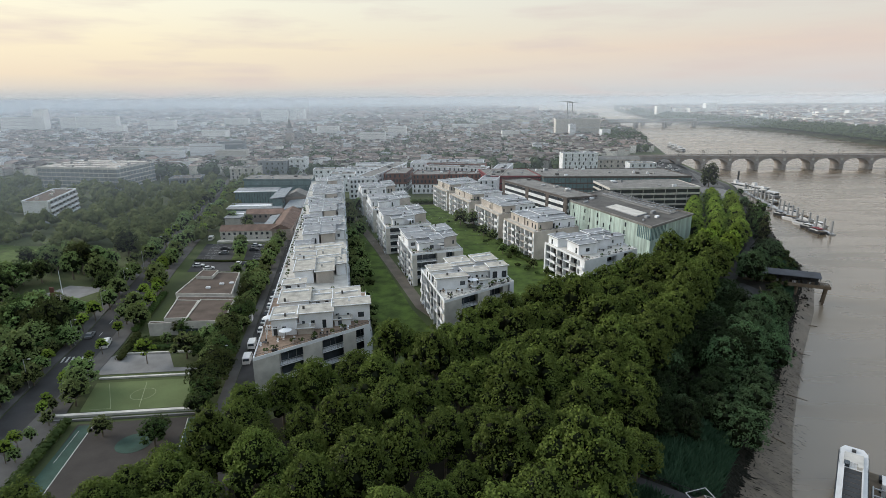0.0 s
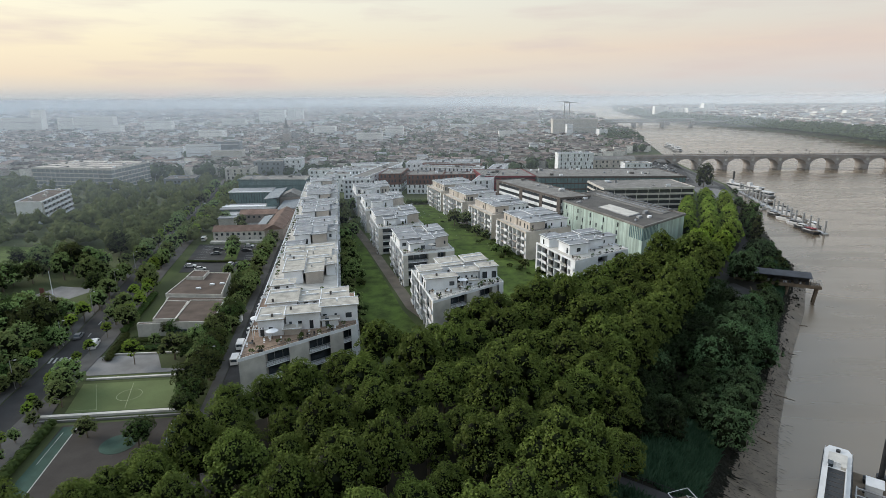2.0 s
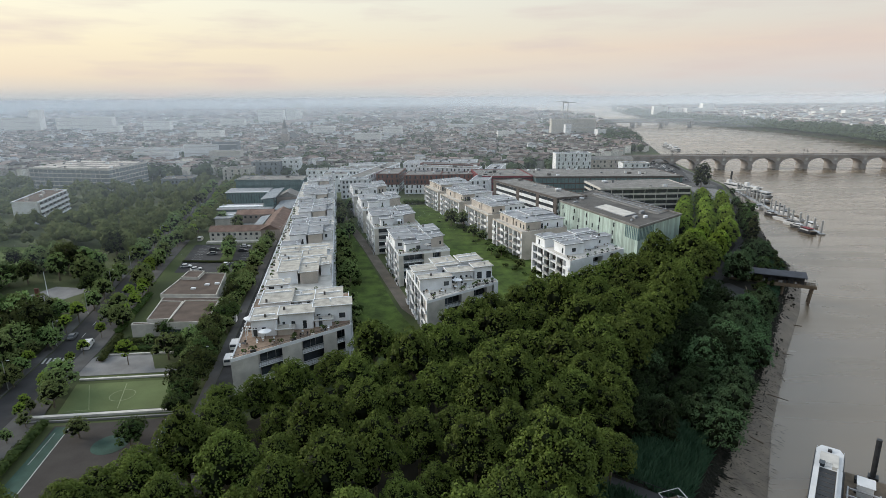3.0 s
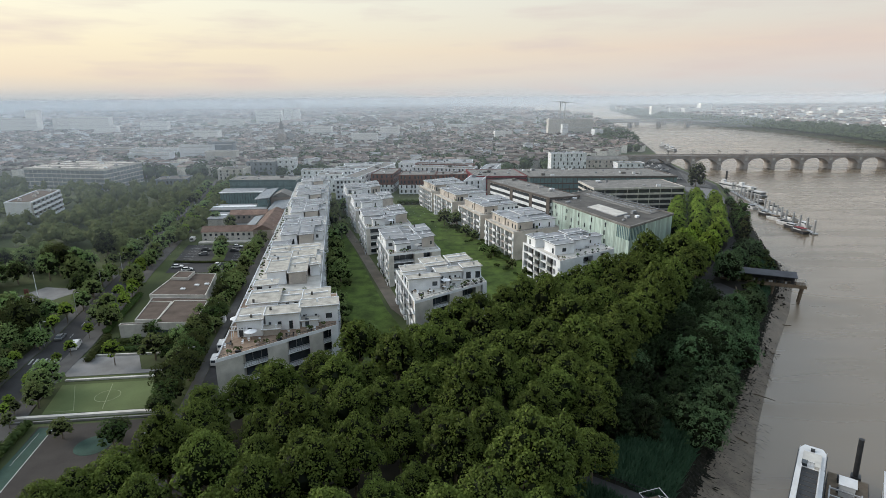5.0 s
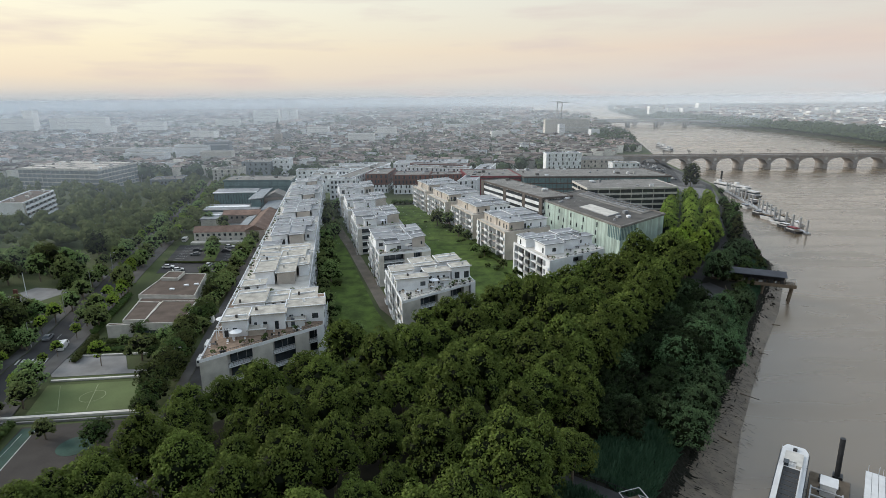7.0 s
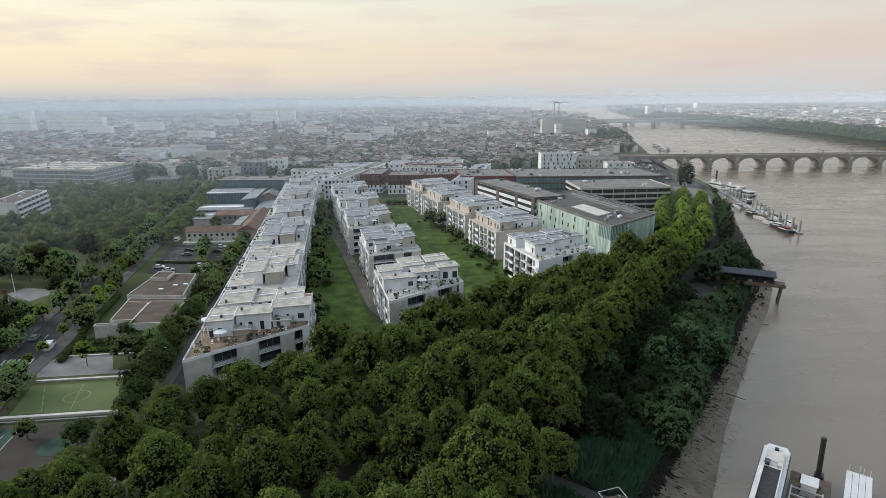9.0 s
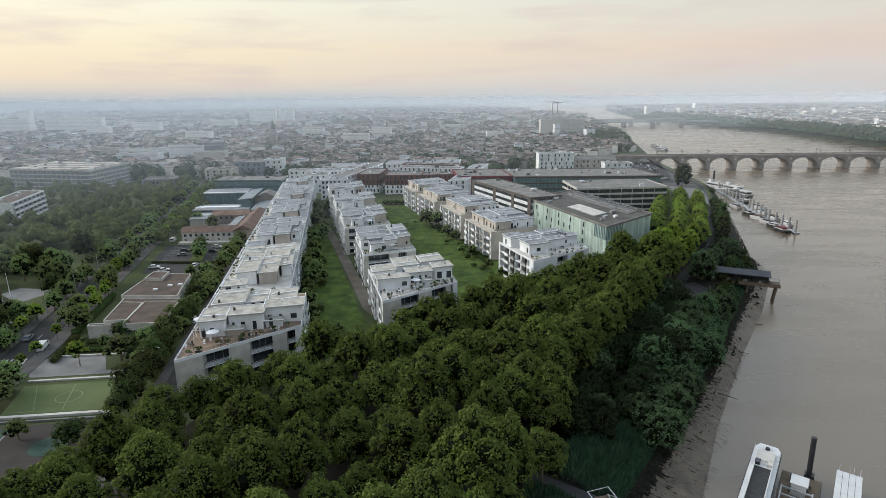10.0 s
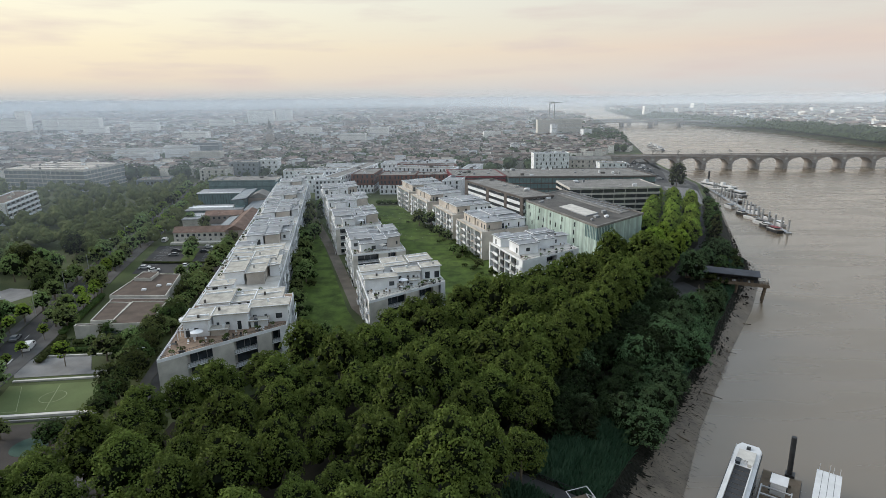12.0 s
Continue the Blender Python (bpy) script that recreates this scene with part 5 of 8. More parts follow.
# long low storehouse with tiled roofs, made over with new pale roofs
st = thing("storehouse", (-95, 300, 0), "old low brick storehouse round yards with clay tile roofs", "storehouse")
fw = (Vector((-106, 260.4)), Vector((0.9975, 0.07)), Vector((-0.128, 0.992)))
part("wall", Shape(fw).box(0, 0, 0, 24, 9, 5.0), CONCRETE, st)
part("roof", Shape(fw).gable(0, 0, 28, 9, 5.0, 7.2, along_t=False), TILE, st, "clay tile roof")
part("wall", Shape(fw).box(24, 0, 0, 33, 78, 5.6), BRICK, st)
part("roof", Shape(fw).gable(24, 0, 33, 47, 5.6, 8.0), TILE, st, "clay tile roof")
part("roof", Shape(fw).slab(22.6, 48, 33.2, 78, 5.61, 0.3, 0.9, 0), BLUEGREY, st, "blue-grey roof of solar panels")
for i in range(5):
    part("solar_row", Shape(fw).slab(23.4 + i * 1.9, 49, 25.0 + i * 1.9, 77, 6.08 + i * 0.16, 0.08, 0.14, 0), BLUEGREY, st)
part("gable_house", Shape(fw).box(20, 78.5, 0, 33.4, 93, 8.0), BRICK, st)
part("roof", Shape(fw).gable(20, 78.5, 33.4, 93, 8.0, 11.2), ROOF_GREY, st, "grey pitched roof")
part("wall", Shape(fw).box(3.5, 43, 0, 22, 52, 4.6), BRICK, st)
part("roof", Shape(fw).gable(3.5, 43, 23, 52, 4.6, 6.6, along_t=False), TILE, st, "clay tile roof")
part("hall", Shape(fw).box(-6, 34, 0, 3.2, 51, 4.2), CONCRETE, st)
part("roof", Shape(fw).box(-6.4, 33.6, 4.2, 3.4, 51.4, 4.7), ROOF_METAL, st, "flat pale hall roof")
part("roof", Shape(fw).box(-5.0, 41, 4.71, 2.6, 43, 5.2), WHITE, st, "white roof strip")
part("skylight", Shape(fw).slab(17.6, 11, 22.6, 38, 4.2, 0.25, 0.9, 0), BLUEGREY, st, "sloping glazed yard roof")
for i in range(9):
    part("post", Shape(fw).box(17.8, 11.2 + i * 3.3, 0, 18.0, 11.4 + i * 3.3, 4.2), STEEL, st)
part("yard", Shape(fw).box(0.2, 9.5, 0.0, 17.4, 42.5, 0.12), PAVING, st, "paved courtyard")
part("hall", Shape(fw).box(-10, 55, 0, 20.5, 72, 5.0), TEALGLASS, st, "glazed hall")
part("roof", Shape(fw).box(-10.6, 54.4, 5.0, 21, 60.5, 5.5), ROOF_METAL, st, "flat pale hall roof")
part("roof", Shape(fw).box(-10.6, 62.0, 5.2, 14, 66.5, 5.7), WHITE, st, "white roof strip")
part("roof", Shape(fw).box(-10.6, 67.5, 5.0, 13.4, 72.4, 5.5), ROOF_METAL, st, "flat pale hall roof")
part("hall", Shape(fw).box(-13, 92, 0, 13, 108, 9.0), TEALGLASS, st, "glazed hall")
for i in range(16):
    part("mullion", Shape(fw).box(-12.6 + i * 1.65, 91.86, 0.2, -12.45 + i * 1.65, 91.99, 9.0), STEEL, st)
part("roof", Shape(fw).box(-13.6, 91.4, 9.0, 13.4, 93.4, 9.5), WHITE, st, "white roof edge")
part("roof", Shape(fw).box(-13.6, 93.5, 9.0, 13.4, 108.6, 9.45), ROOF_METAL, st, "flat pale hall roof")
part("hall", Shape(fw).box(14.2, 68, 0, 19.8, 104, 8.6), TEALGLASS, st, "raised glazed hall")
part("roof", Shape(fw).slab(12.6, 66.5, 21.4, 105, 8.61, 0.4, 1.0, 0), BLUEGREY, st, "overhanging blue-grey roof")
arch = box_mesh("window", 1.1, 0.14, 1.2, GLASS)
low_slot = box_mesh("window", 0.9, 0.14, 0.7, GLASS)
for i in range(9):
    piece("window", arch, st, on_face(fw, 1.6 + i * 2.55, -0.02, 3.1))
    if i % 2 == 0:
        piece("window", low_slot, st, on_face(fw, 1.6 + i * 2.55, -0.02, 1.2))
for i in range(6):
    piece("window", arch, st, on_face(fw, 5.2 + i * 2.9, 42.98, 2.6))
for i in range(12):
    piece("window", arch, st, on_face(fw, 33.02, 4 + i * 6.3, 2.2, True))
part("terrace_wall", Shape(fw).box(-1, -3.4, 0, 23, -0.2, 0.9), CONCRETE, st, "low pale loading platform")

# single-storey school with brown gravel roofs and white edges
sc = thing("school", (-76, 165, 0), "single-storey school with brown gravel roofs edged in white", "school")


def flat_wing(pts, h):
    part("wall", Shape().prism(pts, 0, h), CONCRETE, sc)
    c = Vector((sum(p[0] for p in pts) / len(pts), sum(p[1] for p in pts) / len(pts)))
    inner = [tuple(c + (Vector(p) - c) * 0.975) for p in pts]
    part("roof", Shape().prism(inner, h - 0.1, h + 0.05), ROOF_BROWN, sc, "brown gravel roof")
    for p, q in zip(pts, pts[1:] + pts[:1]):
        e = (Vector(q) - Vector(p))
        fr = (Vector(p), e.normalized(), Vector((-e.y, e.x)).normalized())
        part("parapet", Shape(fr).box(0, -0.04, h - 0.25, e.length, 0.2, h + 0.25), CONCRETE, sc, "pale parapet edge")


flat_wing([(-73.5, 148.2), (-62.3, 148.6), (-65.5, 166.2), (-76.2, 166.4)], 5.0)
flat_wing([(-80.8, 151.6), (-74.4, 152.0), (-77.0, 166.6), (-84.2, 167.2)], 4.6)
flat_wing([(-84.6, 149.9), (-75.2, 150.9), (-75.4, 151.9), (-84.9, 151.5)], 3.7)
flat_wing([(-84.8, 167.6), (-65.8, 166.8), (-66.3, 170.6), (-85.6, 171.6)], 4.2)
flat_wing([(-86.8, 172.2), (-68.3, 171.2), (-73.8, 194.6), (-88.0, 195.6)], 5.0)
flat_wing([(-86.6, 187.4), (-80.6, 187.0), (-81.4, 194.6), (-87.2, 194.8)], 5.9)
for i in range(6):
    part("window", Shape().box(-75 + i * 2.0, 147.5, 1.0, -73.5 + i * 2.0, 147.6 + i * 0.2, 3.2), GLASS, sc)
for x, y in ((-73, 182), (-76, 181), (-79, 177), (-70.5, 189)):
    part("roof_light", Shape().box(x, y, 5.0, x + 1.4, y + 1.0, 5.5), WHITE, sc)

# slab of flats and the large grey building beyond the park
ff_ = (Vector((-230.6, 304.1)), Vector((0.999, -0.03)), Vector((-0.27, 0.963)))
flats = thing("apartment_slab", (-230.6, 304.1, 0), "white slab of flats with long dark balcony bands", "apartment building", "town blocks")
part("wall", Shape(ff_).box(0, 0, 0, 14.5, 46, 12.0), WHITE, flats)
for i in range(4):
    z = 0.6 + i * 2.9
    part("window_band", Shape(ff_).box(14.4, 1.0, z + 0.95, 14.56, 45, z + 2.4), GLASS, flats, "dark recessed balcony band")
    part("balcony_slab", Shape(ff_).box(14.5, 0.6, z - 0.2, 15.7, 45.4, z), WHITE, flats)
    part("balcony_rail", Shape(ff_).box(15.62, 0.6, z + 0.01, 15.7, 45.4, z + 0.95), WHITE, flats)
    for q in range(8):
        part("divider", Shape(ff_).box(14.57, 0.8 + q * 6.2, z + 0.01, 15.6, 0.95 + q * 6.2, z + 2.6), CONCRETE, flats)
part("roof", Shape(ff_).box(0.4, 0.4, 12.0, 14.1, 45.6, 12.2), ROOF_BROWN, flats, "brown gravel roof")
rim = Shape(ff_)
for b in ((-0.2, -0.2, 14.7, 0.3), (-0.2, 45.7, 14.7, 46.2), (-0.2, 0.3, 0.3, 45.7), (14.2, 0.3, 14.7, 45.7)):
    rim.box(b[0], b[1], 11.9, b[2], b[3], 12.6)
part("parapet", rim, WHITE, flats)
for s_, t_ in ((5, 6), (8.5, 18), (5, 30), (9, 40)):
    part("roof_unit", Shape(ff_).box(s_, t_, 12.2, s_ + 1.6, t_ + 2.2, 13.6), CONCRETE, flats)
big = office((Vector((-313, 435)), Vector((0.98, -0.2)), Vector((0.05, 0.999))), 71, 52, 15.6, 5, "large grey building with open concrete frames and pale roof", CONCRETE, glass=BLUEGREY, roof=ROOF_GREY, mull=4.2, band_h=0.7, plant_count=26)
for s_, t_, a_, b_ in ((1, 2, 22, 8), (1, 14, 30, 7), (1, 26, 20, 8), (1, 40, 34, 9), (27, 3, 24, 7), (36, 16, 30, 8), (26, 28, 40, 7), (42, 41, 26, 8), (56, 4, 12, 9)):
    part("roof_panel", Shape((Vector((-313, 435)), Vector((0.98, -0.2)), Vector((0.05, 0.999)))).box(s_, t_, 15.9, s_ + a_, t_ + b_, 16.3), CREAM, big, "pale cream roof deck")
house_block((Vector((-205, 420)), Vector((0.97, 0.2)), Vector((-0.2, 0.98))), 22, 20, 8, 2, "low dark house behind trees", BLUEGREY, ROOF_DARK)
for x, y, w, d, h, wall in ((-300, 560, 40, 16, 15, WHITE), (-262, 590, 34, 14, 20, WHITE), (-224, 560, 30, 14, 16, CONCRETE), (-330, 620, 50, 20, 14, WHITE), (-420, 560, 46, 20, 10, CONCRETE), (-236, 600, 26, 14, 22, BLUEGREY), (-375, 640, 40, 12, 14, CREAM), (-270, 520, 60, 12, 9, WHITE), (-190, 530, 46, 14, 10, CONCRETE)):
    house_block((Vector((x, y)), Vector((0.98, 0.1)), Vector((-0.1, 0.99))), w, d, h, max(2, int(h / 3.2)), "pale apartment house at the edge of the old town", wall, ROOF_GREY, every=3.4, group="edge houses", plant_count=4)

# ---- park, streets and gardens ----
PARK_LABEL = "leafy park tree with a rounded crown"


def blocked(x, y):
    if near_line(x, y, BOULEVARD, 9.0) or near_line(x, y, STREET, 6.0):
        return True
    boxes = ((-236, -169, 205, 254), (-318, -225, 425, 490), (-246, -208, 300, 352))
    return any(a < x < b and c < y < d for a, b, c, d in boxes)


def blvd_x(y):
    for (x0, ya), (x1, yb) in zip(BOULEVARD, BOULEVARD[1:]):
        if ya <= y <= yb:
            return x0 + (x1 - x0) * (y - ya) / (yb - ya)
    return -176.0


far_park = []
for _ in range(1500):
    y = tr.uniform(84, 470)
    x = tr.uniform(blvd_x(y) - 28 - (y - 60) * 0.62, blvd_x(y) - 7)
    if blocked(x, y) or tr.random() < 0.4:
        continue
    if -146 < x < -119 and 166 < y < 198:
        continue
    if math.hypot(x, y) < 150 and tr.random() < 0.35:
        continue
    if y < 235:
        plant(PARK_DARK if tr.random() < 0.22 else PARK, x, y, 0, tr.uniform(0.45, 1.2), tr.uniform(0.85, 1.2), "park_tree", PARK_LABEL, group="park trees", rng=tr)
    else:
        far_park.append((x, y, tr.uniform(2.2, 5.2), tr.uniform(5.5, 11)))
patch("park_square", [(-143, 178), (-128, 176), (-121, 193), (-137, 196)], 0.04, PAVING, "pale gravel square in the park", "square")

# street trees along the boulevard
y = 84.0
while y < 420:
    x = blvd_x(y)
    for d in (5.2, -4.8, 9.0):
        if tr.random() < 0.2 or (d > 8 and (y < 150 or 205 < y < 262)):
            continue
        young = (d > 0 and y < 150) or tr.random() < 0.4
        plant(YOUNG if young else PARK, x + d + tr.uniform(-0.8, 0.8), y + tr.uniform(-2.4, 2.4), 0.1, (tr.uniform(0.7, 0.95) if y > 150 else tr.uniform(0.5, 0.7)) * (1.25 if young else 1), 1.0, "street_tree", "young street tree beside the boulevard", group="street trees", rng=tr)
    y += 7.0 if y < 150 else 5.2
# trees between the boulevard and the houses beyond the car park
for _ in range(150):
    y = tr.uniform(255, 470)
    x = blvd_x(y) + tr.uniform(8, 26)
    if x < -118 - (y - 300) * 0.12:
        far_park.append((x, y, tr.uniform(2.0, 3.8), tr.uniform(5, 9)))
pv, pf = [], []
prng = np.random.default_rng(4)
for x, y, r, h in far_park:
    for q in range(5):
        g = q * 1.257 + x
        c = (x + r * 0.5 * math.cos(g) * (q > 0), y + r * 0.5 * math.sin(g) * (q > 0), h * (0.72 if q == 0 else prng.uniform(0.4, 0.6)))
        k = len(pv)
        pv.extend((c[0] + a * r * 0.5, c[1] + b * r * 0.5, c[2] + e * h * 0.24) for a, b, e in ICO_V)
        pf.extend(tuple(k + j for j in fc) for fc in ICO_F)
        leaves(prng, c, (r * 0.62, r * 0.62, h * 0.3), 34, 0.75, (x, y, 0), pv, pf)
pme = bpy.data.meshes.new("park_woods")
pme.from_pydata(pv, [], pf)
pme.materials.append(LEAF_PARK)
tagged(new("park_woods", pme), "far park trees merging into woods", "woods", kind="stuff")
# the belt between school and street, and the planted edge of the car park
for _ in range(44):
    y = 128 + 128 * tr.random() ** 1.3
    sx = -48.4 - (y - 117) * 0.158
    plant(PARK, sx - tr.uniform(7.0, 12.0) if y < 172 else sx - tr.uniform(5.2, 7.5), y, 0, tr.uniform(0.45, 0.85), tr.uniform(0.9, 1.1), "garden_tree", "bushy garden tree beside the street", group="garden trees", rng=tr)
for _ in range(26):
    y = tr.uniform(146, 202)
    sx = -48.4 - (y - 117) * 0.158
    plant(PARK_DARK if tr.random() < 0.4 else PARK, sx - tr.uniform(4.6, 8.6), y, 0, tr.uniform(0.5, 0.78), tr.uniform(0.85, 1.05), "garden_tree", "bushy garden tree beside the street", group="garden trees", rng=tr)
cabin = thing("site_cabin", (-60.5, 160.6, 0), "small white site cabin among the trees beside the street", "cabin")
cf = frame_at((-62.0, 159.6), 9, 99)
part("body", Shape(cf).box(0, 0, 0.15, 3.6, 2.3, 2.6), WHITE, cabin)
part("roof", Shape(cf).slab(-0.15, -0.15, 3.75, 2.45, 2.62, 0.12), PALE_ROOF, cabin)
part("door", Shape(cf).box(0.5, -0.05, 0.2, 1.3, 0.02, 2.2), STEEL, cabin)
part("window", Shape(cf).box(2.0, -0.04, 1.1, 3.0, 0.02, 1.9), GLASS, cabin)
for x_ in (0.2, 3.2):
    part("skid", Shape(cf).box(x_, 0.1, 0, x_ + 0.2, 2.2, 0.15), TIMBER, cabin)
for x, y, s in ((-67.5, 135.4, 0.85), (-77, 144.5, 0.4), (-66, 141.5, 0.5), (-63, 151, 0.5), (-80, 175, 0.5), (-72, 203, 0.8), (-79, 206, 0.6), (-87, 232, 0.6), (-89, 238, 0.75), (-90.5, 244, 0.8), (-92.5, 249, 0.7), (-115, 301, 0.8), (-103, 290, 0.85), (-100, 284, 0.6),
                (-52.4, 107, 0.65), (-53.2, 111, 0.72), (-54.0, 116, 0.75), (-54.8, 121, 0.72), (-55.6, 126, 0.78), (-56.4, 131, 0.7), (-57.2, 136, 0.72), (-58.0, 141, 0.7), (-82.0, 112, 0.72), (-84.0, 116.5, 0.8), (-85.4, 120.5, 0.85), (-55.5, 118, 0.85), (-54, 124, 0.8), (-57, 131, 0.8), (-53, 113, 0.7), (-57.5, 139, 0.7), (-69.1, 100.2, 0.52), (-57.1, 99.5, 0.5), (-57, 97, 0.6)):
    plant(PARK_DARK if y < 145 and x > -61 else PARK, x, y, 0, s, 0.95, "garden_tree", "dense round garden tree beside the sports ground", group="garden trees", rng=tr)
for q_ in range(30):
    y = 80 + q_ * 2.2 + tr.uniform(-0.8, 0.8)
    plant(PARK_DARK if tr.random() < 0.3 else PARK, blvd_x(y) - tr.uniform(5.4, 11.5), y, 0, tr.uniform(0.4, 0.68), tr.uniform(0.85, 1.1), "park_tree", PARK_LABEL, group="park trees", rng=tr)
for x, y, s in ((-76, 151, 0.5), (-73.5, 149.5, 0.62), (-69, 150, 0.45), (-64.5, 144.5, 0.6), (-62.4, 139.5, 0.55), (-66.8, 139.8, 0.5), (-63.5, 134.6, 0.5)):
    plant(PARK_DARK, x, y, 0, s, 0.9, "garden_tree", "dense dark tree in the school garden", group="garden trees", rng=tr)
for x, y, s in ((-82.6, 104.0, 0.34), (-82.4, 98.4, 0.30), (-80.6, 91.6, 0.32), (-85.6, 109.6, 0.30)):
    plant(PARK, x, y, 0.16, s, 1.15, "street_tree", "small round street tree set in the pavement", group="street trees", rng=tr)
plant(YOUNG, -76.5, 132.5, 0.05, 1.15, 1.0, "young_tree", "young light-green tree set in the plaza paving", group="young trees", rng=tr)


def hedge(pts, w, h, label="clipped dark green hedge"):
    """A hedge as a row of leafy lumps."""
    rng = np.random.default_rng(int(abs(pts[0][0]) * 10))
    v, f = [], []
    for p, q in zip(pts, pts[1:]):
        p, q = Vector(p), Vector(q)
        n = max(1, int((q - p).length / (w * 0.7)))
        for i in range(n):
            c = p + (q - p) * ((i + 0.5) / n)
            k = len(v)
            v.extend((c.x + a * w * 0.5, c.y + b * w * 0.5, h * 0.5 + e * h * 0.47) for a, b, e in ICO_V)
            f.extend(tuple(k + j for j in fc) for fc in ICO_F)
            leaves(rng, (c.x, c.y, h * 0.5), (w * 0.58, w * 0.58, h * 0.55), 46, 0.42, (c.x, c.y, -2), v, f)
    me = bpy.data.meshes.new("hedge")
    me.from_pydata(v, [], f)
    me.materials.append(LEAF_HEDGE)
    return tagged(new("hedge", me), label, "hedge", "hedges")


hedge([(-79.0, 104.4), (-75.4, 82.5), (-71, 60)], 2.4, 2.0)
hedge([(-88, 150), (-84.5, 134)], 2.2, 1.6)
hedge([(-97, 185), (-90, 152)], 2.4, 1.8)
hedge([(-83, 141), (-66, 143)], 2.0, 1.2, "low planted bed beside the school")
hedge([(-71, 146.0), (-62.5, 146.2)], 3.0, 3.4, "tall clipped hedge in front of the school")
hedge([(-83, 146.4), (-74, 146.6)], 1.6, 1.2, "low planted bed beside the school")
hedge([(-104, 226.6), (-74, 224.9)], 1.2, 0.9)
hedge([(1.2, 172), (-18.4, 240), (-38.8, 308)], 2.2, 1.5, "low shrub border beside the garden path")
hedge([(-24, 150), (-33, 196), (-44, 250), (-58, 316)], 3.0, 2.2, "mixed shrub border under the balconies")
hedge([(36, 222), (26, 252)], 3.0, 1.5, "shrub border in front of the balconies")
hedge([(26, 262), (16, 290)], 3.0, 1.5, "shrub border in front of the balconies")
hedge([(46, 196), (40, 208)], 3.0, 1.4, "shrub border in front of the balconies")
hedge([(-20, 357), (12, 358)], 5.0, 3.0, "tall shrubs closing the lawn")
for x, y, s, kd, nm in ((-34.5, 203, 1.0, PARK, 0), (-37, 212, 0.9, PARK, 0), (-31.5, 196, 0.7, PARK, 0), (-45, 256, 0.9, PARK, 0), (-48, 262, 0.8, PARK, 0), (9.5, 292, 0.95, PARK, 0), (16, 288, 0.95, PARK, 0), (12.5, 298, 0.8, PARK, 0), (-13, 277, 1.05, PARK, 0),
                     (-55, 320, 1.0, PARK, 0), (-50, 330, 0.9, PARK, 0), (-8, 268, 0.6, PARK, 0), (-27, 160, 0.5, PARK, 0), (-21, 152, 0.5, PARK, 0), (-16, 147, 0.55, PARK, 0), (-13, 148.5, 0.5, PARK, 0)):
    plant(kd, x, y, 0, s, 1.05, "garden_tree", "dark green garden tree between the apartment rows", group="garden trees", rng=tr)
for i in range(46):
    u = tr.random()
    x, y = -24 - 34 * u + tr.uniform(-2, 2), 148 + 165 * u
    plant(SHRUB, x, y, 0, tr.uniform(0.5, 1.0), 1.0, "shrub", "low dark shrub in the garden border", "shrub", "garden shrubs", rng=tr)
for x, y in ((34, 214), (33, 211), (30, 216), (22, 258), (20, 255), (3, 300), (-6, 262), (-10, 255), (28, 228), (36, 206)):
    plant(SHRUB, x, y, 0, tr.uniform(0.5, 0.9), 0.8, "shrub", "low dark shrub on the lawn edge", "shrub", "garden shrubs", rng=tr)
for i in range(34):
    y = tr.uniform(132, 150)
    x = -88 + tr.uniform(0, 26)
    if not (-86 < x < -60 and 126 < y < 139):
        plant(SHRUB, x, y, 0, tr.uniform(0.35, 0.7), 0.8, "shrub", "low planting in a bed beside the school", "shrub", "bed shrubs", rng=tr)


for i in range(26):
    y = 148 + 172 * (i + tr.random()) / 26
    x = -26.7 - (y - 150) * 0.1763 + tr.uniform(2.5, 8.5)
    if i % 2:
        plant(PARK, x - 1, y, 0, tr.uniform(0.4, 0.95), 1.0, "garden_tree", "dark green garden tree between the apartment rows", group="garden trees", rng=tr)
    else:
        plant(SHRUB, x, y, 0, tr.uniform(0.6, 1.2), 1.0, "shrub", "low dark shrub in the garden border", "shrub", "garden shrubs", rng=tr)
for x, y, s in ((12, 168, 0.5), (17, 180, 0.45), (2, 205, 0.5), (0, 214, 0.42), (-11, 252, 0.5), (30, 232, 0.6), (26, 236, 0.5), (20, 268, 0.7), (24, 262, 0.55), (8, 304, 0.6), (40, 205, 0.4), (36, 214, 0.45)):
    plant(PARK, x, y, 0, s, 0.95, "garden_tree", "dark green garden tree between the apartment rows", group="garden trees", rng=tr)
for i in range(26):
    u = tr.random()
    plant(SHRUB, 45 - 33 * u + tr.uniform(-3, 2), 196 + 104 * u, 0, tr.uniform(0.4, 0.9), 0.8, "shrub", "low dark shrub on the lawn edge", "shrub", "garden shrubs", rng=tr)


# markings and edges of the sports ground
def line(p, q, w=0.14, z=0.075, mat=PAINT, name="line_marking"):
    e = Vector(q) - Vector(p)
    fr = (Vector(p), e.normalized(), Vector((-e.y, e.x)).normalized())
    return setting(name, Shape(fr).box(0, -w / 2, 0.0, e.length, w / 2, z), mat, "painted white line", "line marking")


def mid(p, q, u=0.5):
    return (p[0] + (q[0] - p[0]) * u, p[1] + (q[1] - p[1]) * u)


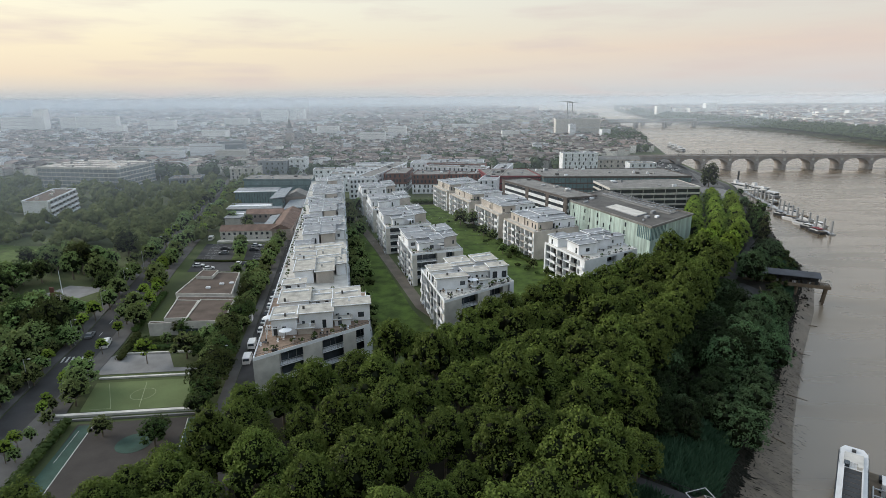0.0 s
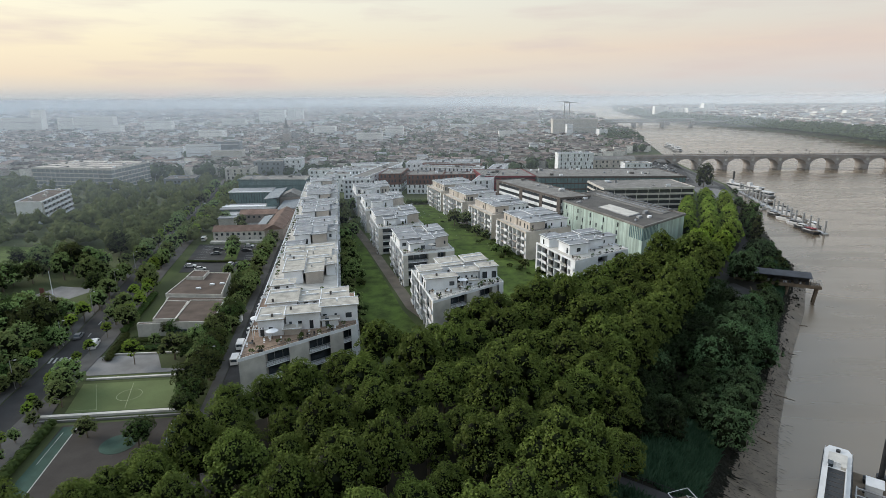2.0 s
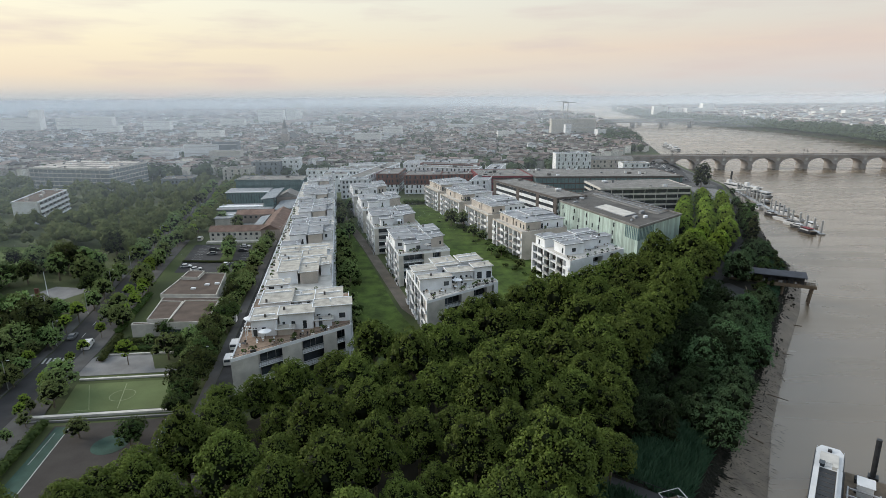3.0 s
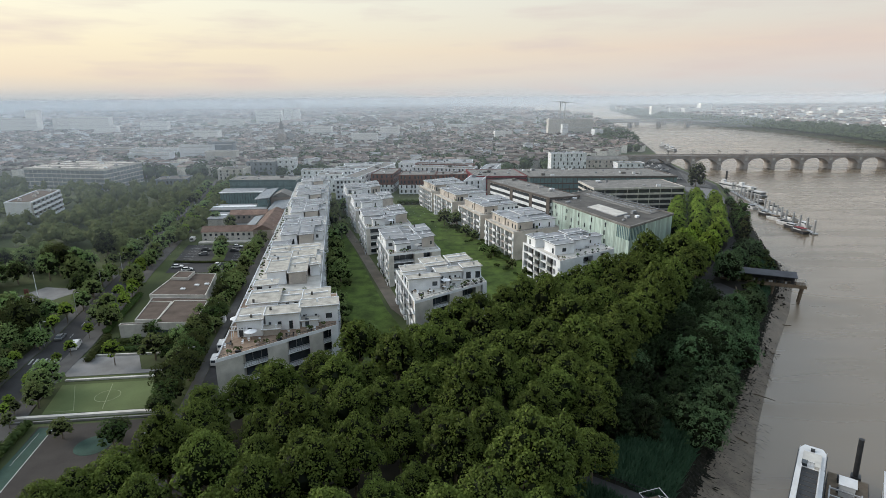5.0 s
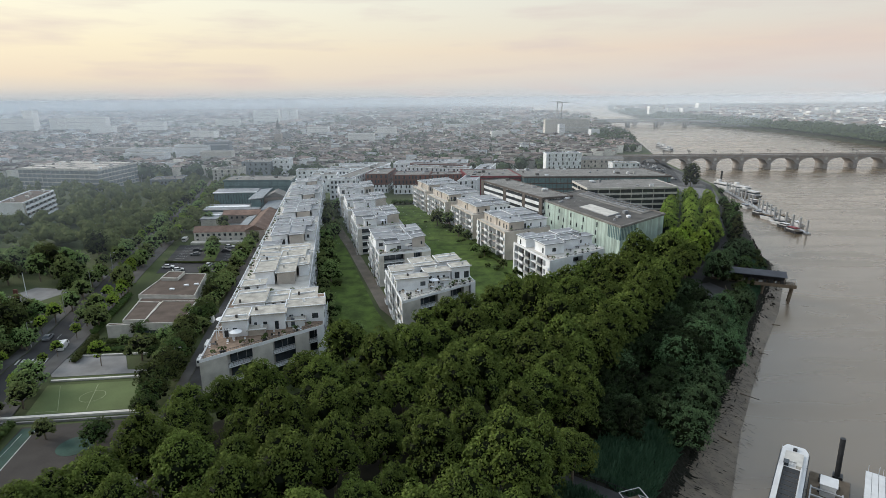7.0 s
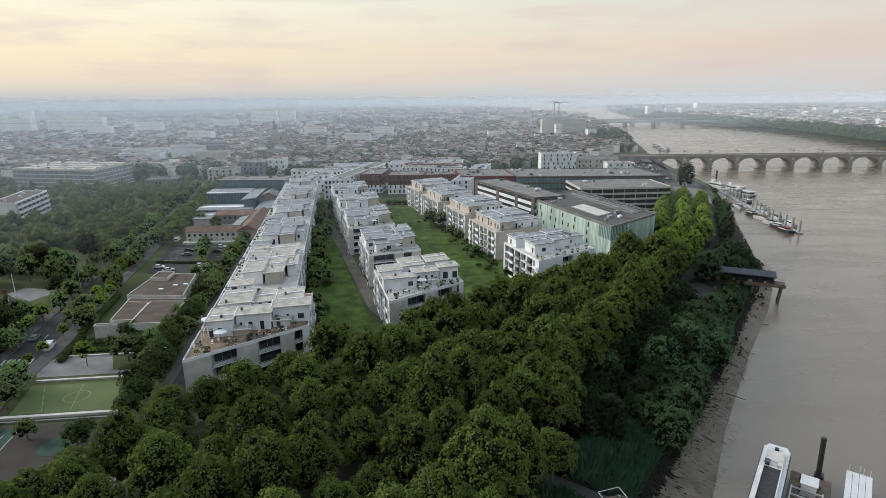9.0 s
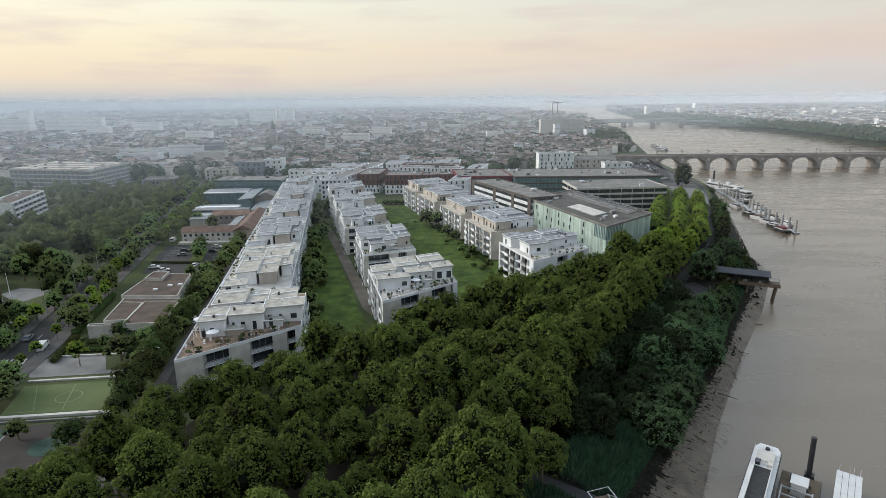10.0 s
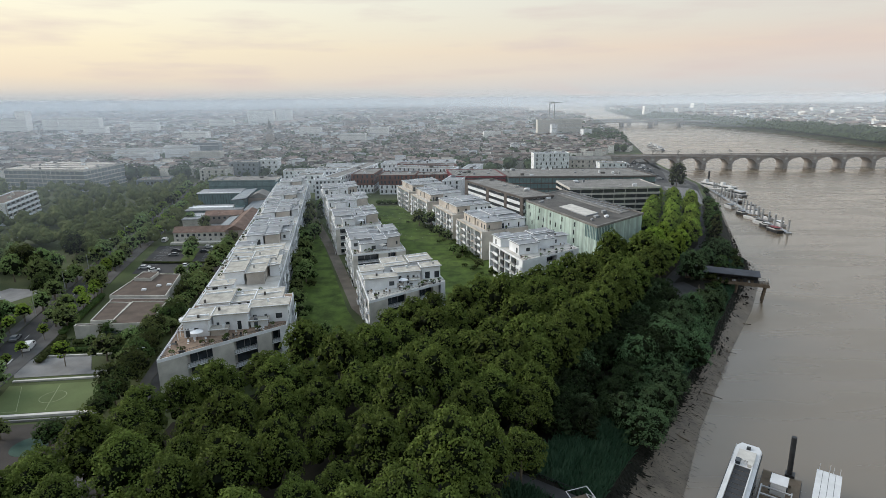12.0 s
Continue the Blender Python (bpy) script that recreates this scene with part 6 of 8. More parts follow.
PA, PB, PC, PD = (-82.5, 121.7), (-60.0, 124.0), (-55.8, 112.6), (-78.6, 110.2)
line(mid(PA, PB, 0.48), mid(PD, PC, 0.48), 0.12, 0.08, PITCHLINE)
line(mid(PA, PB, 0.1), mid(PD, PC, 0.22), 0.1, 0.08, PITCHLINE)
line(mid(PD, PC, 0.22), mid(PD, PC, 0.02), 0.1, 0.08, PITCHLINE)
ring = Shape()
cx, cy = mid(mid(PA, PB, 0.48), mid(PD, PC, 0.48))
for i in range(28):
    g0, g1 = math.tau * i / 28, math.tau * (i + 1) / 28
    k = len(ring.v)
    for g in (g0, g1):
        for r in (2.6, 2.72):
            ring.v += [(cx + r * math.cos(g), cy + r * math.sin(g), 0.085)]
    ring.f += [(k, k + 1, k + 3, k + 2)]
setting("centre_circle", ring, PITCHLINE, "painted white circle on the pitch", "line marking")


def wall_run(name, p, q, w, h, mat, label, category="wall", z=0.0):
    e = Vector(q) - Vector(p)
    fr = (Vector(p), e.normalized(), Vector((-e.y, e.x)).normalized())
    return setting(name, Shape(fr).box(0, -w / 2, z, e.length, w / 2, h), mat, label, category)


wall_run("low_wall", (-84, 107.2), (-54.6, 110.3), 0.9, 0.55, CONCRETE, "pale concrete bench wall along the pitch")
wall_run("low_wall", (-84, 124.3), (-59, 126.9), 0.7, 0.4, CONCRETE, "pale concrete kerb wall between pitch and plaza")
wall_run("low_wall", (-84.5, 105.3), (-54, 108.3), 0.4, 0.45, PAVING, "pale concrete edge above the court")
wall_run("low_wall", (-86, 137.8), (-66, 139.4), 0.5, 0.5, CONCRETE, "pale concrete planter edge")
patch("court_zone", [(-76.4, 104.0), (-73.6, 104.3), (-69.0, 80.0), (-72.6, 80.0)], 0.08, COURT_GREEN, "faded green painted run-off of the court", "court paint")
patch("court_zone", [(-54.6, 106.8), (-53.0, 107.0), (-48.6, 94), (-51.5, 93.6)], 0.08, COURT_GREEN, "faded green painted run-off of the court", "court paint")
arc = [(-61.6 + 3.4 * math.cos(g), 97.8 + 3.4 * math.sin(g)) for g in (math.tau * i / 26 for i in range(26))]
patch("court_zone", arc, 0.09, COURT_GREEN, "faded green painted circle on the court", "court paint")
line((-73.5, 104.2), (-68.9, 80.0), 0.18, 0.1)
line((-75.2, 102), (-73.4, 91.5), 0.10, 0.1)
line((-54.8, 106.8), (-51.8, 96), 0.14, 0.1)
for k in range(7):
    line((-100.4 + k * 1.15, 136.6 + k * 0.1), (-99.4 + k * 1.15, 133.4 + k * 0.1), 0.5, 0.062)
for k in range(23):
    y = 150 + k * 9.0
    x = blvd_x(y)
    line((x, y), (blvd_x(y + 3.0), y + 3.0), 0.16, 0.06)
for k in range(12):
    yy = 225 + k * 2.7
    line((-101 - (yy - 222) * 0.2, yy), (-96.5 - (yy - 222) * 0.2, yy + 0.2), 0.12, 0.062)
    line((-80 - (yy - 222) * 0.2, yy), (-75.5 - (yy - 222) * 0.2, yy + 0.2), 0.12, 0.062)


# ---- cars ----
def car_thing(body_mat, label, van=False):
    e = thing("van" if van else "car", (0, 0, -50), label, "van" if van else "car", "parked vehicles")
    L, Wd = (5.2, 2.0) if van else (4.3, 1.76)
    k = -50

    def pr(name, prof, half, mat, lab=""):
        s = Shape()
        n = len(prof)
        s.v = [(x, -half, z + k) for x, z in prof] + [(x, half, z + k) for x, z in prof]
        s.f = [tuple(range(n)), tuple(range(2 * n - 1, n - 1, -1))] + [(i, i + n, (i + 1) % n + n, (i + 1) % n) for i in range(n)]
        part(name, s, mat, e, lab)

    if van:
        pr("body", [(-2.6, 0.35), (2.45, 0.35), (2.6, 0.9), (2.3, 1.2), (1.6, 1.88), (1.3, 2.0), (-2.5, 2.0)], 0.92, body_mat)
        pr("windscreen", [(2.30, 1.24), (1.63, 1.90), (1.55, 1.90), (2.2, 1.22)], 0.85, GLASS)
        pr("side_window", [(1.95, 1.25), (1.5, 1.75), (0.7, 1.75), (0.7, 1.25)], 0.93, GLASS)
        pr("rear_window", [(-2.60, 1.2), (-2.50, 1.2), (-2.46, 1.8), (-2.54, 1.8)], 0.75, GLASS)
        wx = (-1.6, 1.65)
    else:
        pr("body", [(-2.15, 0.3), (2.1, 0.3), (2.15, 0.62), (1.9, 0.78), (0.95, 0.92), (-1.9, 0.95), (-2.15, 0.8)], 0.88, body_mat)
        pr("cabin", [(1.0, 0.9), (0.3, 1.38), (-1.35, 1.4), (-1.95, 0.93)], 0.76, GLASS, "dark car windows")
        pr("roof", [(0.32, 1.38), (-1.33, 1.40), (-1.28, 1.46), (0.24, 1.44)], 0.70, body_mat)
        wx = (-1.35, 1.35)
    for x in wx:
        for y in (-0.86, 0.86):
            part("wheel", Shape().tube((x, y - 0.1, 0.32 + k), (x, y + 0.1, 0.32 + k), 0.32, n=12), STEEL, e)
    return e


CARWHITE = material("white_car_paint", (0.72, 0.72, 0.72), 0.3, 0.05, 1, 4, gloss=0.5)
CARDARK = material("dark_car_paint", (0.035, 0.037, 0.042), 0.3, 0.1, 1, 4, gloss=0.5)
CARGREY = material("grey_car_paint", (0.20, 0.21, 0.22), 0.3, 0.1, 1, 4, gloss=0.5)
FLEET = [car_thing(CARWHITE, "white hatchback parked at the kerb"), car_thing(CARDARK, "black hatchback parked at the kerb"), car_thing(CARGREY, "grey hatchback parked at the kerb")]
VAN = car_thing(CARWHITE, "white delivery van parked at the kerb", True)
used = set()


def park(kind, x, y, ang, z=0.05):
    m = pose(x, y, z, 0, 0, ang)
    src = VAN if kind == 3 else FLEET[kind]
    if kind not in used:
        used.add(kind)
        src.matrix_basis = m
        return src
    return copy_thing(src, m)


park(3, -52.6, 142.6, 100)
park(3, -50.9, 133.5, 100)
park(3, -93.4, 143.4, 106)
for i in range(34):
    y = 153 + i * 6.6
    if tr.random() < 0.85:
        park(tr.choice((0, 1, 2, 1)), -44.9 - (y - 117) * 0.165 - 2.5, y, 99)
for x, y, a, kd in ((-86.0, 250.8, 4, 0), (-84.6, 243.2, 8, 1), (-96.5, 238.1, 190, 2), (-84, 221.6, 95, 0), (-81.2, 221.5, 95, 1), (-74.4, 227.9, 190, 0), (-75.6, 233.1, 190, 0), (-76.8, 237.7, 190, 2), (-99.5, 219.3, 10, 0), (-93.7, 215.1, 30, 0), (-112, 263.9, 100, 3), (-78, 248, 190, 1), (-98, 245, 10, 1)):
    park(kd, x, y, a)
for i in range(9):
    y = 150 + i * 26 + tr.uniform(-5, 5)
    park(tr.choice((0, 1, 2)), blvd_x(y) + tr.choice((-2.4, 2.4)), y, 106)


# lamp posts and a mast in the park
def lamp_post(x, y, h=7.5):
    e = thing("street_lamp", (x, y, 0), "slim grey street lamp beside the road", "street lamp", "street lamps")
    part("pole", Shape().tube((x, y, 0), (x, y, h), 0.10, 0.06, 8), RAIL, e)
    part("arm", Shape().tube((x, y, h - 0.1), (x + 1.5, y, h + 0.15), 0.05, n=6), STEEL, e)
    part("lantern", Shape().box(x + 1.1, y - 0.16, h + 0.08, x + 1.7, y + 0.13, h + 0.2), RAIL, e)


for i in range(12):
    yy = 96 + i * 24
    lamp_post(blvd_x(yy) - 4.6, yy)
for i in range(6):
    yy = 130 + i * 32
    lamp_post(-53.6 - (yy - 117) * 0.1786, yy, 6.0)
for x_, y_ in ((-226.6, 412), (-206.5, 411)):
    lamp_post(x_, y_, 13.0)
ms = thing("flag_mast", (-133, 185.7, 0), "tall thin white mast in the park square", "mast")
part("pole", Shape().tube((-133, 185.7, 0), (-133, 185.7, 9), 0.14, 0.06, 8), WHITE, ms)
part("base", Shape().tube((-133, 185.7, 0), (-133, 185.7, 0.5), 0.4, 0.3, 10), CONCRETE, ms)
kb = thing("kiosk_panel", (-135, 183.6, 0), "small red information panel in the park square", "panel")
part("panel", Shape().box(-135.7, 183.4, 0.6, -134.3, 183.8, 3.6), REDPANEL, kb)
part("post", Shape().box(-135.15, 183.5, 0, -134.85, 183.7, 0.6), STEEL, kb)

# ---- river bank: willows, rubble, jetty, boats ----
for _ in range(190):
    y = tr.uniform(52, 236) if tr.random() < 0.85 else tr.uniform(236, 420)
    x0 = bank_x(y)
    d = tr.uniform(-7, 8) if y < 236 else tr.uniform(-6, 1)
    x, yy = x0 + d * 0.84, y - d * 0.54
    if near_line(x, yy, PROMENADE, 4.2) or near_line(x, yy, RAMP, 7.5) or (y < 104 and d > -3) or (y < 86) or (108 < x < 136 and 180 < yy < 212) or (92 < x < 111 and 166 < yy < 194) or (y > 172 and d > 1.0):
        continue
    z = 0 if d < 0 else -0.45 * d
    inner = d < (2.2 if y < 140 else -2.0 if y < 170 else -5)
    plant(THICKET if inner else WILLOW, x, yy, z - 0.3, tr.uniform(0.55, 1.15) * (0.6 if y > 196 else 0.65 if inner and y < 125 else 1.0), tr.uniform(0.8, 1.15), "bank_tree" if inner else "willow", "dense tree in the bank thicket that is darkened as shade" if inner else "blue-green willow scrub on the river bank", group="bank willows", rng=tr)
for x, y, s in ((112, 195, 1.25), (117, 207, 0.9), (150, 258, 1.3), (153, 266, 1.2), (156, 274, 1.2), (147, 250, 1.0), (163, 292, 0.9)):
    plant(WILLOW if y < 240 else POPLAR, x, y, 0, s * (1 if y < 240 else 0.85), 1.0, "bank_tree", "dense dark tree beside the promenade", group="bank trees", rng=tr)
plant(QUAY_TREE, 198, 416, 0, 1.2, 1.0, "poplar", "tall dark poplar on the quay", group="bank trees", rng=tr)
# lighter rows along the promenade towards the bridge
for off, lo, hi in ((6.0, 200, 326), (16.0, 222, 342), (27.0, 246, 356)):
    y = float(lo)
    while y < hi:
        i = next(j for j in range(len(PROMENADE) - 1) if PROMENADE[j][1] <= y <= PROMENADE[j + 1][1])
        (xa, ya), (xb, yb) = PROMENADE[i], PROMENADE[i + 1]
        x = xa + (xb - xa) * (y - ya) / (yb - ya) - off
        plant(LIGHT_MID, x + tr.uniform(-0.6, 0.6), y, 0, tr.uniform(0.8, 0.98), tr.uniform(0.95, 1.15), "lime_tree", "light green tree in a row along the promenade", group="promenade trees", rng=tr)
        y += 5.6

# rubble and drift wood
rock = Shape()
for i in range(420):
    y = tr.uniform(150, 300)
    (x0, slope, mud) = next((x + (x2 - x) * (y - y_) / (y2 - y_), s, m) for (x, y_, s, m), (x2, y2, *_) in zip(BANK, BANK[1:]) if y_ <= y <= y2)
    d = tr.uniform(4.0, slope + mud * 0.6)
    z = -4.4 * min(1, d / slope) - (0 if d < slope else 2.2 * (d - slope) / max(mud, 1))
    yy = y - 0.54 * d if y < 240 else y
    r = tr.uniform(0.2, 0.75)
    k = len(rock.v)
    turn = Euler((tr.uniform(0, 6), tr.uniform(0, 6), tr.uniform(0, 6))).to_matrix()
    for q in ICO_V:
        c = turn @ Vector((q[0] * r * tr.uniform(0.7, 1.2), q[1] * r * 0.7, q[2] * r * 0.55))
        rock.v.append((x0 + 0.84 * d + c.x, yy + c.y, z + c.z))
    rock.f += [tuple(k + j_ for j_ in fc) for fc in ICO_F]
tagged(new("rubble", rock.mesh("rubble", ROCK)), "dark wet rubble stones along the foot of the bank", "rubble", kind="stuff")
weed = Shape()
for i in range(8500):
    y = tr.uniform(84, 240)
    (x0, slope, mud) = next((x + (x2 - x) * (y - y_) / (y2 - y_), s, m) for (x, y_, s, m), (x2, y2, *_) in zip(BANK, BANK[1:]) if y_ <= y <= y2)
    d = tr.uniform(slope - 3.6, slope + 0.7) if i % 2 else slope - 1.8 + tr.expovariate(0.75 if y < 150 else 0.45)
    if d > slope + mud * 0.8:
        continue
    z = -4.4 * min(1, d / slope) - (0 if d < slope else 2.2 * (d - slope) / max(mud, 1))
    x, yy = x0 + 0.84 * d, y - 0.54 * d
    r, g = (0.08 + 0.5 * tr.random() ** 2) * (2.1 if d < slope + 0.8 else 1.0), tr.uniform(0, 6.28)
    along = tr.uniform(0.4, 1.0) if d < slope + 0.8 else tr.uniform(0.4, 2.6)
    k = len(weed.v)
    ux, uy = (0.58, 0.81) if y > 150 or tr.random() < 0.35 else (0.78, -0.62)
    weed.v += [(x + ux * along * r * math.cos(g + q) + 0.3 * r * uy * math.sin(g + q), yy + uy * along * r * math.cos(g + q) - 0.3 * r * ux * math.sin(g + q), z + 0.03) for q in (0, 1.2, 2.6, 3.7, 5.0)] + [(x, yy, z + 0.4 * r + 0.05)]
    weed.f += [(k + i_, k + (i_ + 1) % 5, k + 5) for i_ in range(5)]
ob = tagged(new("wrack", weed.mesh("wrack", WEED)), "dark tufts of wrack and roots on the mud", "wrack", kind="stuff")
rill = Shape()
for i in range(1100):
    y = tr.uniform(80, 190)
    (x0, slope, mud) = next((x + (x2 - x) * (y - y_) / (y2 - y_), s, m) for (x, y_, s, m), (x2, y2, *_) in zip(BANK, BANK[1:]) if y_ <= y <= y2)
    d, g, half, w = slope + 0.3 + (mud * 0.85 - 0.3) * tr.random(), -0.57 + tr.gauss(0, 0.3), tr.uniform(0.2, 0.8), tr.uniform(0.02, 0.06)
    x, yy, z = x0 + 0.84 * d, y - 0.54 * d, -4.4 - 2.2 * (d - slope) / mud
    fall = half * 2.2 / mud
    c_, s_ = math.cos(g), math.sin(g)
    k = len(rill.v)
    rill.v += [(x - c_ * half, yy - s_ * half, z + fall), (x + s_ * w, yy - c_ * w, z + 0.02), (x + c_ * half, yy + s_ * half, z - fall), (x - s_ * w, yy + c_ * w, z + 0.02), (x, yy, z + 0.07)]
    rill.f += [(k, k + 1, k + 4), (k + 1, k + 2, k + 4), (k + 2, k + 3, k + 4), (k + 3, k, k + 4)]
tagged(new("mud_rills", rill.mesh("mud_rills", RILL)), "thin dark rills running down the wet mud", "mud rills", kind="stuff")
for p, q, r in (((84.6, 124.4, -5.3), (88.2, 121.6, -5.6), 0.16), ((72.6, 104.5, -5.6), (70.2, 107.5, -5.3), 0.18), ((99, 158, -5.6), (108, 155, -6.2), 0.2), ((108, 172, -5.7), (121, 169, -6.4), 0.22), ((93, 131.5, -5.7), (94.5, 136, -5.7), 0.12), ((101, 149, -5.9), (105, 147.6, -6.2), 0.15)):
    lg = Shape().tube(p, q, r, r * 0.5, 7)
    m_ = Vector(p).lerp(Vector(q), 0.6)
    lg.tube(m_, m_ + Vector((0.5, 1.2, 0.15)), r * 0.5, r * 0.2, 5)
    tagged(new("log", lg.mesh("log", TIMBER)), "dark stranded log lying on the mud", "log", "stranded logs")


def jetty():
    base = thing("jetty", (130, 192, -6.5), "raised jetty with a dark roofed gallery on tall legs", "jetty")
    e = Vector((137.6, 189.2)) - Vector((112.4, 200.8))
    fr = (Vector((112.4, 200.8)), e.normalized(), Vector((-e.y, e.x)).normalized())
    L, z, R = e.length, 0.7, e.length - 3.2
    for i in range(int(L / 0.5)):
        part("plank", Shape(fr).box(i * 0.5, -2.1, z - 0.2, i * 0.5 + 0.46, 2.1, z), TIMBER, base)
    for t in (-2.2, 1.8):
        part("beam", Shape(fr).box(0, t, z - 1.2, L, t + 0.4, z - 0.22), TIMBER, base, "pale weathered edge beam")
    for i in range(7):
        part("cross_beam", Shape(fr).box(1 + i * (L - 2) / 6, -1.8, z - 0.7, 1.3 + i * (L - 2) / 6, 1.8, z - 0.22), STEEL, base)
    part("roof", Shape(fr).slab(0, -2.4, R, 2.4, z + 2.4, 0.2, 0, 0.9), JETTY_ROOF, base, "dark blue-grey metal roof")
    part("back_wall", Shape(fr).box(0, 1.9, z, R - 0.2, 2.0, z + 3.1), STEEL, base)
    for i in range(10):
        s = 0.3 + i * (R - 0.8) / 9
        part("post", Shape(fr).box(s, -2.0, z, s + 0.15, -1.85, z + 2.45), STEEL, base)
    for i in range(14):
        s = 0.5 + i * (R - 0.8) / 14
        part("panel", Shape(fr).box(s, -1.92, z + 0.05, s + 0.75 + 0.5 * (i % 2), -1.86, z + 0.8 + 0.35 * (i % 3)), STEEL if i % 3 else RAIL, base)
    for t in (-2.05, 2.0):
        for h in (0.55, 1.0):
            part("rail", Shape(fr).box(R, t, z + h, L, t + 0.06, z + h + 0.07), RAIL, base)
        for i in range(4):
            part("rail_post", Shape(fr).box(R + i * 1.02, t, z, R + 0.07 + i * 1.02, t + 0.06, z + 1.0), RAIL, base)
    part("rail", Shape(fr).box(L - 0.06, -2.0, z + 1.0, L, 2.0, z + 1.07), RAIL, base)
    for s in (L - 1.0, L - 10.0):
        for t in (-1.5, 1.5):
            p, q = Shape(fr).at(s - 1.0, t, 0), Shape(fr).at(s, t, 0)
            part("leg", Shape().tube((p[0], p[1], -8.5), (q[0], q[1], z - 0.22), 0.36, n=10), TIMBER, base)


jetty()


def hull(sh, pts_deck, z_deck, z_water, shrink=0.9):
    c = Vector((sum(p[0] for p in pts_deck) / len(pts_deck), sum(p[1] for p in pts_deck) / len(pts_deck)))
    n, k = len(pts_deck), len(sh.v)
    low = [c + (Vector(p) - c) * shrink for p in pts_deck]
    sh.v += [(p.x, p.y, z_water - 0.6) for p in low] + [(p[0], p[1], z_deck) for p in pts_deck]
    sh.f += [tuple(range(k + n - 1, k - 1, -1)), tuple(range(k + n, k + 2 * n))] + [(k + i, k + (i + 1) % n, k + n + (i + 1) % n, k + n + i) for i in range(n)]
    return sh


def local(o, ang):
    u = Vector((math.cos(radians(ang)), math.sin(radians(ang))))
    return (Vector(o), u, Vector((-u.y, u.x)))


# work vessels moored together: a barge with an open hold, a piling pontoon, a roofed launch
def barge():
    fr = local((80.6, 96.3), 233.2)
    D = -1.0
    base = thing("barge", (70, 85, WATER_Z), "white river barge with an open dark hold", "barge")
    P = lambda s, t: tuple(Shape(fr).at(s, t, 0)[:2])
    outline = [P(0, -1.5), P(0, 1.5), P(1.6, 2.25), P(36, 2.25), P(38, 1.6), P(38, -1.6), P(36, -2.25), P(1.6, -2.25)]
    part("hull", hull(Shape(), outline, D, WATER_Z), SHIPWHITE, base)
    part("rubbing_strake", Shape(fr).box(2, 2.25, D - 0.6, 36, 2.42, D - 0.15), STEEL, base)
    part("rubbing_strake", Shape(fr).box(2, -2.42, D - 0.6, 36, -2.25, D - 0.15), STEEL, base)
    part("hold_floor", Shape(fr).box(8.4, -1.35, D, 33, 1.35, D + 0.04), TIMBER, base, "dark hold cover boards")
    for k in range(16):
        part("hold_board", Shape(fr).box(8.6 + k * 1.5, -1.3, D + 0.04, 9.95 + k * 1.5, 1.3, D + 0.09), STEEL, base)
    for t in (-1.55, 1.37):
        part("coaming", Shape(fr).box(8.2, t, D, 33.2, t + 0.18, D + 0.6), SHIPWHITE, base)
    part("foredeck_hatch", Shape(fr).box(3.0, -1.5, D, 6.4, 1.5, D + 0.35), CONCRETE, base, "pale worn hatch cover")
    for k in range(4):
        part("ladder_rung", Shape(fr).box(6.8 + k * 0.4, -0.5, D + 0.5, 6.9 + k * 0.4, 0.5, D + 0.6), SHIPWHITE, base)
    part("locker", Shape(fr).box(6.6, -1.5, D, 8.0, -0.6, D + 0.6), GLASS, base)
    part("locker", Shape(fr).box(6.6, 0.6, D, 8.0, 1.5, D + 0.6), CONCRETE, base)
    part("windlass", Shape(fr).box(1.4, -0.4, D, 2.1, 0.3, D + 0.4), STEEL, base)
    for t in (-1.3, -0.6, 0.2, 0.9):
        part("fender", Shape().tube(Shape(fr).at(-0.15, t, D - 0.5), Shape(fr).at(-0.15, t + 0.5, D - 0.5), 0.28, n=8), STEEL, base)
    for t in (-2.2, 2.15):
        part("rail", Shape(fr).box(2.2, t, D + 0.75, 8.0, t + 0.05, D + 0.82), RAIL, base)
        for k in range(5):
            part("rail_post", Shape(fr).box(2.2 + k * 1.4, t, D, 2.26 + k * 1.4, t + 0.05, D + 0.76), RAIL, base)


barge()


